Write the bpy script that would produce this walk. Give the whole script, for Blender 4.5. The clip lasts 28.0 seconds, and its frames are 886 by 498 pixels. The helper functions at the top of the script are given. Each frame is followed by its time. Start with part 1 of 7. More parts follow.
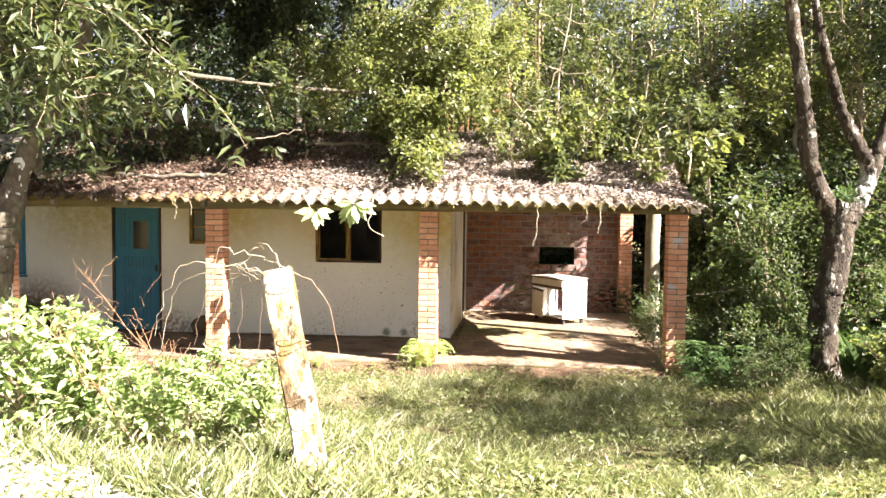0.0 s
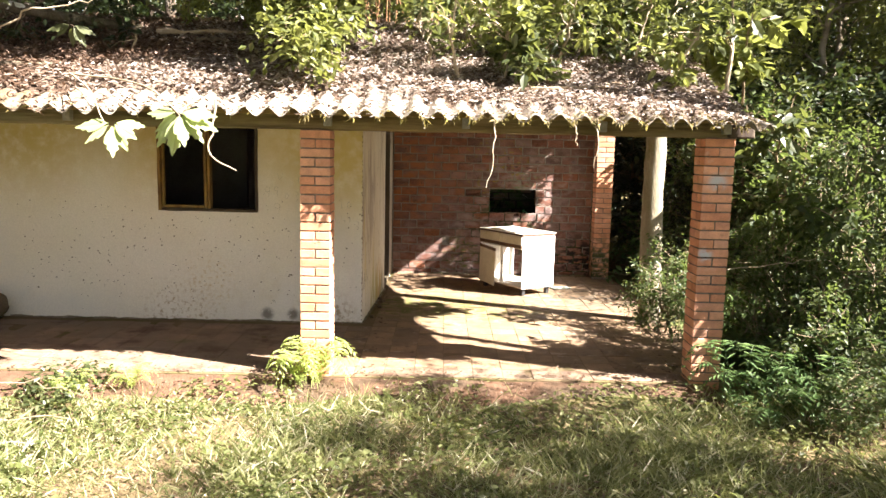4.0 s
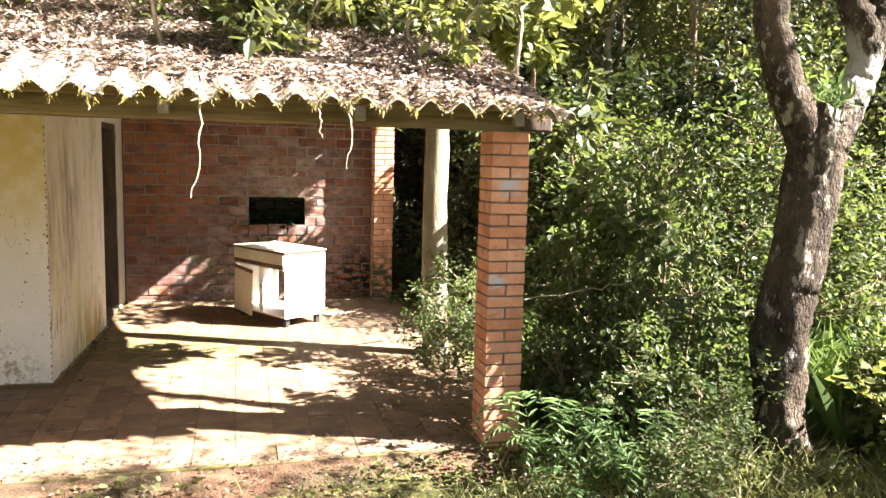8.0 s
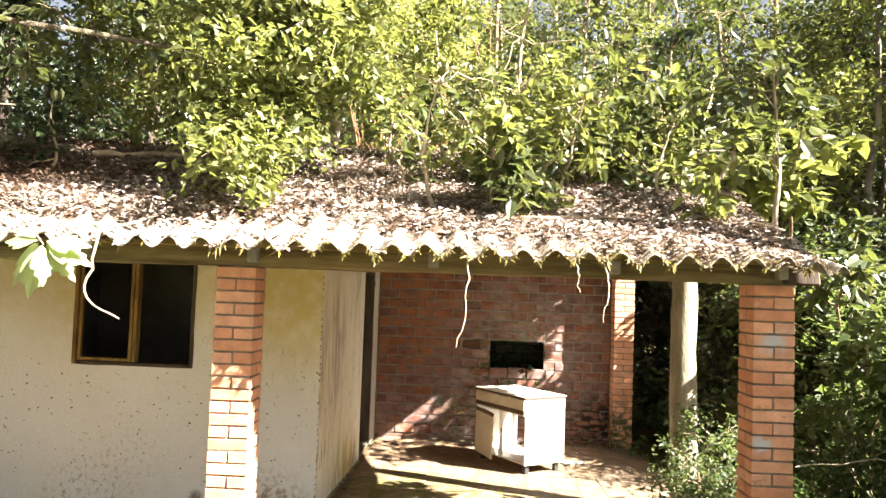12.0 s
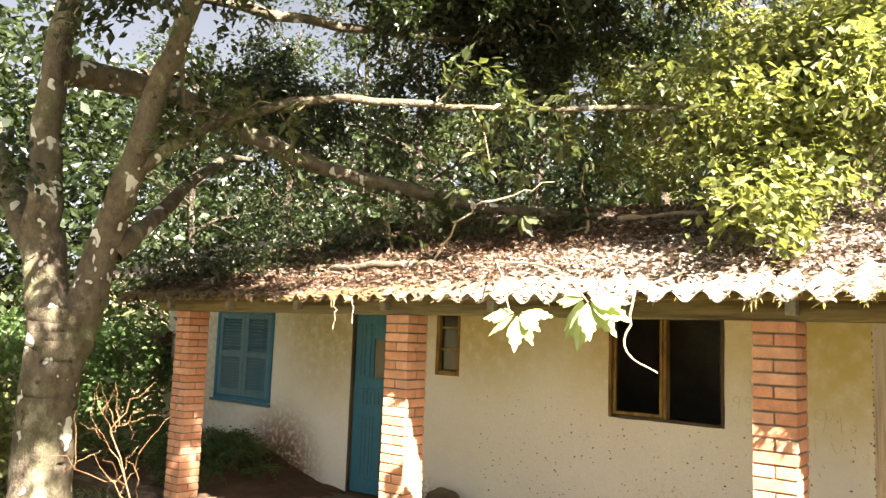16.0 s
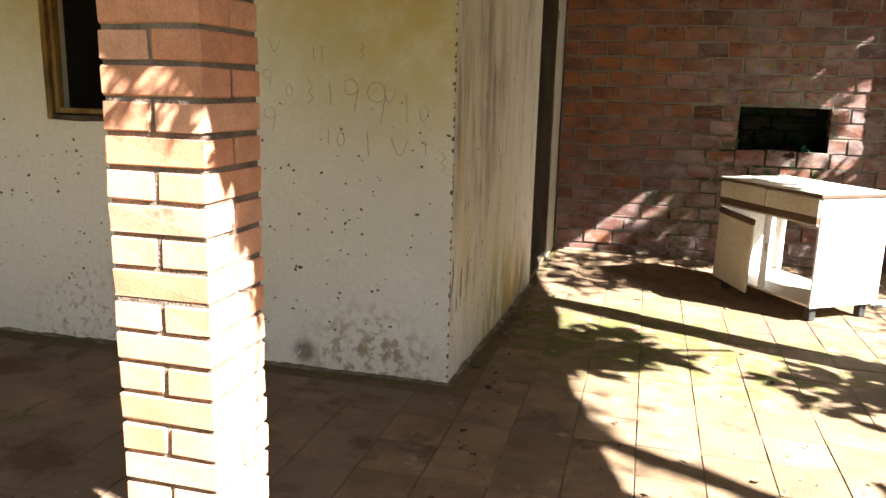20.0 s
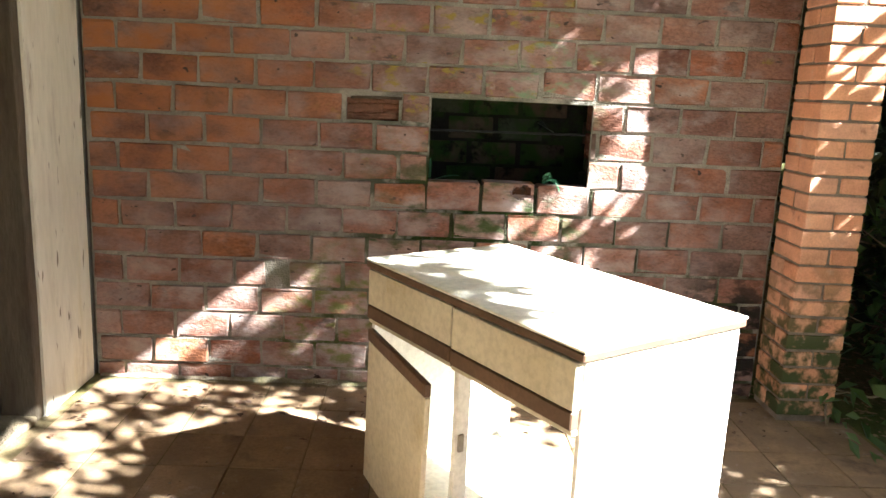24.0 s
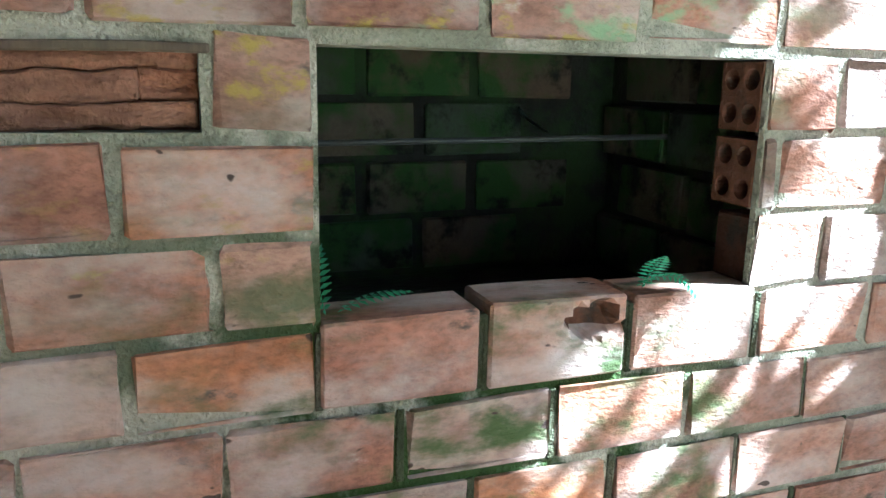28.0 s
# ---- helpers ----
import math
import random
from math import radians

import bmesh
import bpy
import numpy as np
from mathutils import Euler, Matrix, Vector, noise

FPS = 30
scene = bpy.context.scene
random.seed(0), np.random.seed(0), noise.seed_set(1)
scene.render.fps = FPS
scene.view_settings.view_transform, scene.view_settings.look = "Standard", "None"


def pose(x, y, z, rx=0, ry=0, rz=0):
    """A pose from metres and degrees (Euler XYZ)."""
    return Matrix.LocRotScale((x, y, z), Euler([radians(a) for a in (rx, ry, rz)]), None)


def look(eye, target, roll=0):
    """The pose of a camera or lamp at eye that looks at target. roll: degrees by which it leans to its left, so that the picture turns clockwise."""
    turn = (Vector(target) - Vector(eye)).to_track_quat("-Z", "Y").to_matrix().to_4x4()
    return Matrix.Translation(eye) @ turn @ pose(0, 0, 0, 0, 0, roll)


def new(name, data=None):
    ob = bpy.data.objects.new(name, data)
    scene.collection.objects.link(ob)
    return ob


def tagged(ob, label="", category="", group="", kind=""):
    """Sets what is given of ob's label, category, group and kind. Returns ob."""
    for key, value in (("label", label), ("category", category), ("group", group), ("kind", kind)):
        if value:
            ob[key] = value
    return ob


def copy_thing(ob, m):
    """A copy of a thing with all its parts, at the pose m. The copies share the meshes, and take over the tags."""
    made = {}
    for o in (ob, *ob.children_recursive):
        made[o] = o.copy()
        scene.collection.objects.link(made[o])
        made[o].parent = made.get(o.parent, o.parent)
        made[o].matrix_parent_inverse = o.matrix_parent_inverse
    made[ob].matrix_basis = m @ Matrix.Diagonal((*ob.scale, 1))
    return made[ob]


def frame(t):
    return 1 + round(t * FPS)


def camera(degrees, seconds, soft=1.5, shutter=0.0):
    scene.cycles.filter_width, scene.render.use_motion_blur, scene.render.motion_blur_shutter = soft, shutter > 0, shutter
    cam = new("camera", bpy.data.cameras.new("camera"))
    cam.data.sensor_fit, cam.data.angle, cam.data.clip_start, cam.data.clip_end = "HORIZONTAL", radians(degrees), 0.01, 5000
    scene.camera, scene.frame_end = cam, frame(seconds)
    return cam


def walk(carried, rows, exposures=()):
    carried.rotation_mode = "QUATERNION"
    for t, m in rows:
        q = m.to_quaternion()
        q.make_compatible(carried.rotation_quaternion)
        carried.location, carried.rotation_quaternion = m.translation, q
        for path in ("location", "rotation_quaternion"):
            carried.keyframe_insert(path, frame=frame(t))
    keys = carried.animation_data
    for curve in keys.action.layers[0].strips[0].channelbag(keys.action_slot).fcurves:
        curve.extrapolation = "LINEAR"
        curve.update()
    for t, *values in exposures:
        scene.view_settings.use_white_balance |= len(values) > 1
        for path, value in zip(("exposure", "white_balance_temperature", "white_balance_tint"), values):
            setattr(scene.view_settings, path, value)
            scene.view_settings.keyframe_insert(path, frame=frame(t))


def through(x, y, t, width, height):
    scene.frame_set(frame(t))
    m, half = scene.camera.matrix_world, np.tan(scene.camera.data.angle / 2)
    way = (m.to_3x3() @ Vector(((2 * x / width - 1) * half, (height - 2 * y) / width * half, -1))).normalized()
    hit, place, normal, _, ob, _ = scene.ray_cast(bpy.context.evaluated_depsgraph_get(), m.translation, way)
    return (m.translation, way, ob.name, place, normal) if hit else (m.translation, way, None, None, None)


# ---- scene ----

cam = camera(60.1, 28.0)
EXPOSURES = [(0.0, 3.29, 6230, 16), (3.0, 3.24, 6430, 16), (6.0, 3.18, 6380, 16), (7.0, 3.38, 6480, 16), (10.0, 3.6, 6280, 14), (15.0, 3.6, 6930, 12), (16.5, 3.6, 6930, 12), (18.5, 3.18, 6330, 14), (20.0, 3.15, 6130, 12), (22.0, 3.55, 5880, 9), (25.0, 4.55, 5630, 2), (26.0, 4.85, 5280, -3), (27.0, 5.1, 4830, -6), (28.0, 5.1, 4630, -7)]
PATH = [
    (0, (1.041, -9.787, 2.04), (0.891, -7.796, 1.927), 0.7),
    (0.5, (0.793, -9.224, 1.996), (0.688, -7.231, 1.857), 1.0),
    (1, (0.837, -8.707, 1.984), (0.748, -6.714, 1.837), 1.2),
    (1.5, (0.866, -8.254, 1.976), (0.8, -6.261, 1.822), 1.2),
    (2, (0.867, -7.805, 1.965), (0.816, -5.811, 1.828), 1.3),
    (2.5, (0.828, -7.202, 1.961), (0.806, -5.208, 1.803), 1.4),
    (3, (0.926, -6.745, 1.949), (0.897, -4.756, 1.748), 1.3),
    (3.5, (1.013, -6.382, 1.891), (1.0, -4.396, 1.651), 1.2),
    (5.5, (1.448, -4.963, 1.768), (1.466, -2.983, 1.486), 1.4),
    (6, (1.485, -4.713, 1.734), (1.509, -2.734, 1.443), 1.5),
    (6.5, (1.566, -4.483, 1.739), (1.741, -2.511, 1.459), 1.8),
    (7, (1.639, -4.379, 1.749), (2.046, -2.438, 1.491), 1.9),
    (7.5, (1.646, -4.382, 1.738), (2.146, -2.461, 1.498), 1.5),
    (8, (1.664, -4.403, 1.794), (2.182, -2.485, 1.558), 1.5),
    (8.5, (1.653, -4.398, 1.758), (2.192, -2.481, 1.57), 1.3),
    (9, (1.656, -4.404, 1.803), (2.215, -2.49, 1.64), 1.4),
    (9.5, (1.636, -4.39, 1.777), (2.207, -2.479, 1.629), 1.3),
    (10, (1.605, -4.384, 1.784), (2.173, -2.471, 1.651), 1.5),
    (10.5, (1.572, -4.423, 1.803), (1.998, -2.473, 1.685), 1.4),
    (11, (1.494, -4.434, 1.839), (1.765, -2.454, 1.776), 1.5),
    (11.5, (1.493, -4.471, 1.858), (1.594, -2.473, 1.89), 1.6),
    (12, (1.486, -4.5, 1.861), (1.419, -2.505, 1.971), 2.0),
    (12.5, (1.505, -4.533, 1.845), (1.297, -2.55, 2.001), 2.1),
    (14.5, (1.406, -4.607, 1.864), (0.543, -2.82, 2.115), 1.9),
    (15, (1.356, -4.587, 1.847), (0.316, -2.899, 2.109), 2.3),
    (15.5, (1.346, -4.544, 1.849), (0.165, -2.951, 2.111), 2.4),
    (16, (1.357, -4.513, 1.82), (0.111, -2.965, 2.042), 2.1),
    (16.5, (1.215, -4.353, 1.738), (-0.047, -2.802, 1.777), 2.0),
    (17, (1.039, -4.122, 1.686), (-0.221, -2.573, 1.584), 1.8),
    (17.5, (0.956, -3.741, 1.593), (-0.306, -2.199, 1.423), 1.5),
    (18, (0.95, -3.28, 1.569), (-0.278, -1.717, 1.346), 1.2),
    (18.5, (0.957, -2.852, 1.447), (0.053, -1.085, 1.197), 2.4),
    (19, (1.031, -2.344, 1.394), (0.43, -0.463, 1.077), 2.5),
    (19.5, (1.066, -1.921, 1.393), (0.557, -0.027, 1.0), 1.7),
    (20, (1.102, -1.389, 1.357), (0.608, 0.504, 0.942), 1.5),
    (20.5, (1.1, -0.928, 1.362), (0.627, 0.968, 0.937), 1.7),
    (21, (1.099, -0.511, 1.338), (0.646, 1.392, 0.92), 1.8),
    (21.5, (1.248, -0.019, 1.322), (0.939, 1.91, 0.891), 2.0),
    (22, (1.339, 0.304, 1.347), (1.175, 2.25, 0.918), 2.2),
    (22.5, (1.456, 0.745, 1.326), (1.469, 2.706, 0.933), 2.4),
    (24.5, (1.801, 2.335, 1.311), (1.885, 4.283, 0.864), 2.5),
    (25, (1.780, 2.624, 1.362), (1.908, 4.553, 0.849), 2.3),
    (25.5, (1.741, 2.943, 1.376), (1.927, 4.868, 0.868), 3.1),
    (26, (1.655, 3.203, 1.425), (1.968, 5.090, 0.841), 3.4),
    (26.5, (1.575, 3.565, 1.43), (1.962, 5.43, 0.82), 2.9),
    (27, (1.560, 3.795, 1.38), (1.964, 5.66, 0.782), 2.9),
    (27.5, (1.535, 3.99, 1.30), (2.052, 5.862, 0.81), 2.2),
    (28, (1.625, 4.31, 1.228), (2.29, 6.14, 0.788), 1.2),
]
walk(cam, [(t, look(eye, target, roll)) for t, eye, target, roll in PATH], EXPOSURES)

# ---- daylight ----
SUN = Vector((1.05, -0.44, 1.0)).normalized()
world = bpy.data.worlds.new("world")
scene.world = world
world.use_nodes = True
wn, wl = world.node_tree.nodes, world.node_tree.links
sky = wn.new("ShaderNodeTexSky")
sky.sky_type = "NISHITA"
sky.sun_disc = False
sky.dust_density = 3.0
sky.air_density = 0.7
sky.ozone_density = 0.6
sky.sun_elevation = math.asin(SUN.z)
sky.sun_rotation = math.atan2(SUN.x, SUN.y)
haze = wn.new("ShaderNodeHueSaturation")
haze.inputs["Saturation"].default_value, haze.inputs["Value"].default_value = 0.45, 0.42
wl.new(sky.outputs[0], haze.inputs["Color"])
wl.new(haze.outputs[0], wn["Background"].inputs[0])
wn["Background"].inputs[1].default_value = 0.05
sun = new("sun", bpy.data.lights.new("sun", "SUN"))
sun.data.energy = 5.0
sun.data.angle = radians(0.53)
sun.data.color = (1.0, 0.95, 0.86)
sun.matrix_world = look(SUN * 60, (0, 0, 0))


# ---- materials ----
def material(name, cols, scale=6.0, fine=70.0, rough=0.8, bump=0.25, depth=0.01, rnd="", amount=0.25, stain=None, stain_scale=1.6,
             stain_at=(0.52, 0.66), spots=None, spots_scale=30.0, spots_at=(0.70, 0.73), stretch=(1, 1, 1), metal=0.0, near=None, spec=0.3, speck=0.4):
    """Two scales of noise between colours, a stain, spots, a random tint for each piece and a bump."""
    m = bpy.data.materials.new(name)
    m.use_nodes = True
    n, l = m.node_tree.nodes, m.node_tree.links
    b = n["Principled BSDF"]
    b.inputs["Roughness"].default_value = rough
    b.inputs["Metallic"].default_value = metal
    b.inputs["Specular IOR Level"].default_value = spec
    geo = n.new("ShaderNodeNewGeometry")
    mp = n.new("ShaderNodeMapping")
    mp.inputs["Scale"].default_value = stretch
    if rnd == "object":
        own = n.new("ShaderNodeVectorMath")
        own.operation = "MULTIPLY_ADD"
        l.new(n.new("ShaderNodeObjectInfo").outputs["Random"], own.inputs[0])
        own.inputs[1].default_value = (37.0, 61.0, 23.0)
        l.new(geo.outputs["Position"], own.inputs[2])
        l.new(own.outputs[0], mp.inputs[0])
    else:
        l.new(geo.outputs["Position"], mp.inputs[0])

    def tex(s, detail=5.0, r=0.6):
        t = n.new("ShaderNodeTexNoise")
        t.inputs["Scale"].default_value, t.inputs["Detail"].default_value, t.inputs["Roughness"].default_value = s, detail, r
        l.new(mp.outputs[0], t.inputs["Vector"])
        return t.outputs[0]

    def mix(f, a, c):
        x = n.new("ShaderNodeMix")
        x.data_type = "RGBA"
        if isinstance(f, float):
            x.inputs[0].default_value = f
        else:
            l.new(f, x.inputs[0])
        for sock, v in ((x.inputs[6], a), (x.inputs[7], c)):
            if isinstance(v, tuple):
                sock.default_value = (*v, 1)
            else:
                l.new(v, sock)
        return x.outputs[2]

    def ramp(v, lo, hi):
        r = n.new("ShaderNodeMapRange")
        r.inputs[1].default_value, r.inputs[2].default_value = lo, hi
        r.interpolation_type = "SMOOTHSTEP"
        l.new(v, r.inputs[0])
        return r.outputs[0]

    big, small = tex(scale), tex(fine, 3.0)
    if len(cols) >= 3 and rnd:
        src = n.new("ShaderNodeObjectInfo").outputs["Random"] if rnd == "object" else geo.outputs["Random Per Island"]
        band = n.new("ShaderNodeValToRGB")
        band.color_ramp.elements[0].color, band.color_ramp.elements[1].color = (*cols[0], 1), (*cols[-1], 1)
        for i, c in enumerate(cols[1:-1], 1):
            band.color_ramp.elements.new(i / (len(cols) - 1)).color = (*c, 1)
        l.new(src, band.inputs[0])
        col = band.outputs[0]
        shade = n.new("ShaderNodeMix")
        shade.data_type, shade.blend_type = "RGBA", "MULTIPLY"
        shade.inputs[0].default_value = min(1.0, amount * 1.6)
        l.new(col, shade.inputs[6])
        l.new(mix(ramp(big, 0.3, 0.7), (0.62, 0.60, 0.60), (1.22, 1.18, 1.12)), shade.inputs[7])
        col = shade.outputs[2]
    else:
        col = mix(ramp(big, 0.32, 0.68), cols[0], cols[1])
        if len(cols) > 2:
            col = mix(ramp(tex(scale * 0.23), 0.42, 0.68), col, cols[2])
    grain = n.new("ShaderNodeMix")
    grain.data_type, grain.blend_type = "RGBA", "MULTIPLY"
    grain.inputs[0].default_value = speck
    l.new(col, grain.inputs[6])
    l.new(mix(ramp(small, 0.25, 0.7), (0.55, 0.55, 0.55), (1.1, 1.1, 1.1)), grain.inputs[7])
    col = grain.outputs[2]
    if stain:
        for i, (c, lo, hi) in enumerate(stain):
            col = mix(ramp(tex(stain_scale * (1 + 0.7 * i), 6.0, 0.65), lo, hi), col, c)
    for i, (c, centre, radius, lo, hi) in enumerate(near or ()):
        d = n.new("ShaderNodeVectorMath")
        d.operation = "DISTANCE"
        l.new(geo.outputs["Position"], d.inputs[0])
        d.inputs[1].default_value = centre
        mul = n.new("ShaderNodeMath")
        mul.operation = "MULTIPLY"
        l.new(ramp(d.outputs["Value"], radius, radius * 0.3), mul.inputs[0])
        l.new(ramp(tex(7.0 + 1.7 * i, 6.0), lo, hi), mul.inputs[1])
        col = mix(mul.outputs[0], col, c)
    if spots:
        col = mix(ramp(tex(spots_scale, 2.0), *spots_at), col, spots)
    l.new(col, b.inputs["Base Color"])
    if bump:
        bp = n.new("ShaderNodeBump")
        bp.inputs["Strength"].default_value, bp.inputs["Distance"].default_value = bump, depth
        add = n.new("ShaderNodeMath")
        l.new(big, add.inputs[0])
        l.new(small, add.inputs[1])
        l.new(add.outputs[0], bp.inputs["Height"])
        l.new(bp.outputs[0], b.inputs["Normal"])
    return m


def leaf_material(name, cols, through, shine=0.35, rough=0.42, glow=0.45):
    """A leaf: each one its own tint, light from behind shines through."""
    m = bpy.data.materials.new(name)
    m.use_nodes = True
    n, l = m.node_tree.nodes, m.node_tree.links
    b, out = n["Principled BSDF"], n["Material Output"]
    geo = n.new("ShaderNodeNewGeometry")
    r = n.new("ShaderNodeValToRGB")
    r.color_ramp.elements[0].color, r.color_ramp.elements[1].color = (*cols[0], 1), (*cols[-1], 1)
    for i, c in enumerate(cols[1:-1], 1):
        e = r.color_ramp.elements.new(i / (len(cols) - 1))
        e.color = (*c, 1)
    l.new(geo.outputs["Random Per Island"], r.inputs[0])
    l.new(r.outputs[0], b.inputs["Base Color"])
    b.inputs["Roughness"].default_value, b.inputs["Specular IOR Level"].default_value = rough, shine
    t = n.new("ShaderNodeBsdfTranslucent")
    t.inputs[0].default_value = (*through, 1)
    mx = n.new("ShaderNodeMixShader")
    mx.inputs[0].default_value = glow
    l.new(b.outputs[0], mx.inputs[1])
    l.new(t.outputs[0], mx.inputs[2])
    l.new(mx.outputs[0], out.inputs[0])
    return m


PLASTER = material("lime_plaster", [(0.800, 0.780, 0.715), (0.770, 0.740, 0.655), (0.765, 0.725, 0.610)], 1.1, 60, 0.9, 0.4, 0.005,
                   stain=[((0.66, 0.645, 0.59), 0.52, 0.80), ((0.62, 0.55, 0.40), 0.60, 0.85)], stain_scale=0.8, speck=0.22,
                   # the ochre under the eave is part stain, part painted warm bounce light
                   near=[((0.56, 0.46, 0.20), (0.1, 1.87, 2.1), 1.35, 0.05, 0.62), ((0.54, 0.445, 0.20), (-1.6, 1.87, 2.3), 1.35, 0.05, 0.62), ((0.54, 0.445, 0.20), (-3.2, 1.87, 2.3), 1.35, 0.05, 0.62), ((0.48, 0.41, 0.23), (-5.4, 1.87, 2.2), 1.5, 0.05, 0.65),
                         # the first patch here, far left, darkens the wall in place of shade
                         ((0.42, 0.385, 0.29), (-8.4, 1.87, 1.6), 2.0, 0.10, 0.85), ((0.235, 0.125, 0.065), (-6.3, 1.87, 0.05), 1.05, 0.26, 0.56), ((0.30, 0.21, 0.13), (-4.1, 1.87, 0.0), 0.5, 0.40, 0.60),
                         ((0.25, 0.23, 0.20), (-0.43, 1.87, 0.08), 0.085, 0.30, 0.44), ((0.25, 0.23, 0.20), (-0.70, 1.87, 0.08), 0.095, 0.32, 0.46), ((0.40, 0.32, 0.21), (-0.1, 1.87, 0.0), 0.45, 0.44, 0.62), ((0.45, 0.37, 0.25), (-1.6, 1.87, 0.0), 0.6, 0.50, 0.68), ((0.56, 0.45, 0.26), (-1.3, 1.87, 0.4), 0.4, 0.48, 0.75)],
                   spec=0.1)
PLASTER_SIDE = material("streaked_plaster", [(0.703, 0.674, 0.598), (0.598, 0.560, 0.475), (0.570, 0.513, 0.389)], 2.4, 45, 0.9, 0.4, 0.005,
                        stain=[((0.494, 0.408, 0.209), 0.52, 0.74), ((0.314, 0.266, 0.228), 0.55, 0.76), ((0.380, 0.323, 0.257), 0.56, 0.72)], stain_scale=2.6, stretch=(1, 1, 0.22),
                        near=[((0.285, 0.237, 0.209), (0.3, 2.35, 1.35), 0.8, 0.40, 0.66), ((0.314, 0.275, 0.095), (0.33, 2.9, 0.0), 0.62, 0.34, 0.58), ((0.228, 0.218, 0.133), (0.36, 3.5, 0.0), 0.45, 0.36, 0.54), ((0.133, 0.133, 0.114), (0.3, 2.04, 0.5), 0.30, 0.54, 0.62), ((0.456, 0.285, 0.095), (0.34, 3.3, 0.2), 0.35, 0.42, 0.6)],
                        spots=(0.20, 0.17, 0.13), spots_scale=30, spots_at=(0.66, 0.72), spec=0.1, speck=0.18)
# inner walls: one darker tone than the outer plaster
INSIDE = material("dark_plaster", [(0.16, 0.15, 0.13), (0.10, 0.09, 0.08)], 2, 40, 0.95, 0.3)
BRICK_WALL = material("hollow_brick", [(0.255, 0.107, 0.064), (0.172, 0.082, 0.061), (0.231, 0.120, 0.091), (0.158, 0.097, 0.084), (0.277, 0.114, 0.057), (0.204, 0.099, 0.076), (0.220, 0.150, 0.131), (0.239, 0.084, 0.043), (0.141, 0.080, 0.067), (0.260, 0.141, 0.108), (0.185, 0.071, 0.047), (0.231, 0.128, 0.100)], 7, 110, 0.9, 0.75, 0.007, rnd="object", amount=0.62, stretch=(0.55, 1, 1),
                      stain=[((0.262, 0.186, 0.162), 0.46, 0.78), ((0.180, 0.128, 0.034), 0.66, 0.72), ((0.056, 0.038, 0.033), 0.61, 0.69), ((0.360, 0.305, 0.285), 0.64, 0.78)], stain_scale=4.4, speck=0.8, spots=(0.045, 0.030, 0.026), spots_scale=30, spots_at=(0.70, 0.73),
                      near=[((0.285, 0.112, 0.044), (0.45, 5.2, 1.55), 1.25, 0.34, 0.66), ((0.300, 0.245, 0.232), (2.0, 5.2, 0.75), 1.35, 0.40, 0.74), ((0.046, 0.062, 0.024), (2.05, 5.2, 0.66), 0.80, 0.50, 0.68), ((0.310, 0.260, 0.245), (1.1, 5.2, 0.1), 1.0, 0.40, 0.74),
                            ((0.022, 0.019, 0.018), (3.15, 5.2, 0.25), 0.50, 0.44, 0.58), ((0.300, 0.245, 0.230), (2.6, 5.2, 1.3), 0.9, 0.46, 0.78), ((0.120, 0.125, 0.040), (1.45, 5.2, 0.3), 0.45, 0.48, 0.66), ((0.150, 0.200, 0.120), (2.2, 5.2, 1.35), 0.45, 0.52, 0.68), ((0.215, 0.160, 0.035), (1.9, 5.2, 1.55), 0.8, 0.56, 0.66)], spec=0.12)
MORTAR_WALL = material("grey_mortar", [(0.300, 0.275, 0.232), (0.195, 0.178, 0.150), (0.245, 0.222, 0.180)], 14, 120, 0.95, 0.9, 0.012,
                       near=[((0.026, 0.042, 0.012), (2.0, 5.2, 0.66), 0.85, 0.40, 0.54), ((0.033, 0.039, 0.017), (3.0, 5.2, 0.2), 0.7, 0.4, 0.56), ((0.065, 0.076, 0.026), (1.4, 5.2, 0.2), 0.5, 0.46, 0.6)], spec=0.1)
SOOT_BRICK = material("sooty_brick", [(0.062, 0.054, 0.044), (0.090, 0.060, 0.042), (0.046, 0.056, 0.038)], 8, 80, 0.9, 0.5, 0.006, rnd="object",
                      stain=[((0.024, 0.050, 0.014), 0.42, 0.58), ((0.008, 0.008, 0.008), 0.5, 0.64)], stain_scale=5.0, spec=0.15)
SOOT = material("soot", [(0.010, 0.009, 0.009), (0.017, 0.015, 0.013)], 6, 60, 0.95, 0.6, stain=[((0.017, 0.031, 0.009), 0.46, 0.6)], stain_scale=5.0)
BRICK_POST = material("solid_brick", [(0.61, 0.29, 0.165), (0.68, 0.37, 0.235), (0.55, 0.25, 0.145), (0.64, 0.315, 0.185), (0.60, 0.335, 0.230)], 9, 140, 0.88, 0.25, 0.003, rnd="object", amount=0.3,
                      stain=[((0.55, 0.42, 0.34), 0.58, 0.76), ((0.24, 0.12, 0.08), 0.63, 0.76)], stain_scale=4.0,
                      near=[((0.46, 0.46, 0.47), (3.26, -0.01, 1.62), 0.10, 0.36, 0.50), ((0.46, 0.46, 0.47), (3.20, -0.01, 1.05), 0.08, 0.40, 0.50), ((0.05, 0.06, 0.025), (3.4, 4.95, 0.1), 0.75, 0.40, 0.58), ((0.13, 0.14, 0.05), (-2.7, 0.0, 0.0), 0.45, 0.42, 0.6)], spec=0.15)
MORTAR_POST = material("dark_mortar", [(0.24, 0.19, 0.15), (0.15, 0.115, 0.09)], 12, 120, 0.95, 0.8, 0.01, spec=0.1)
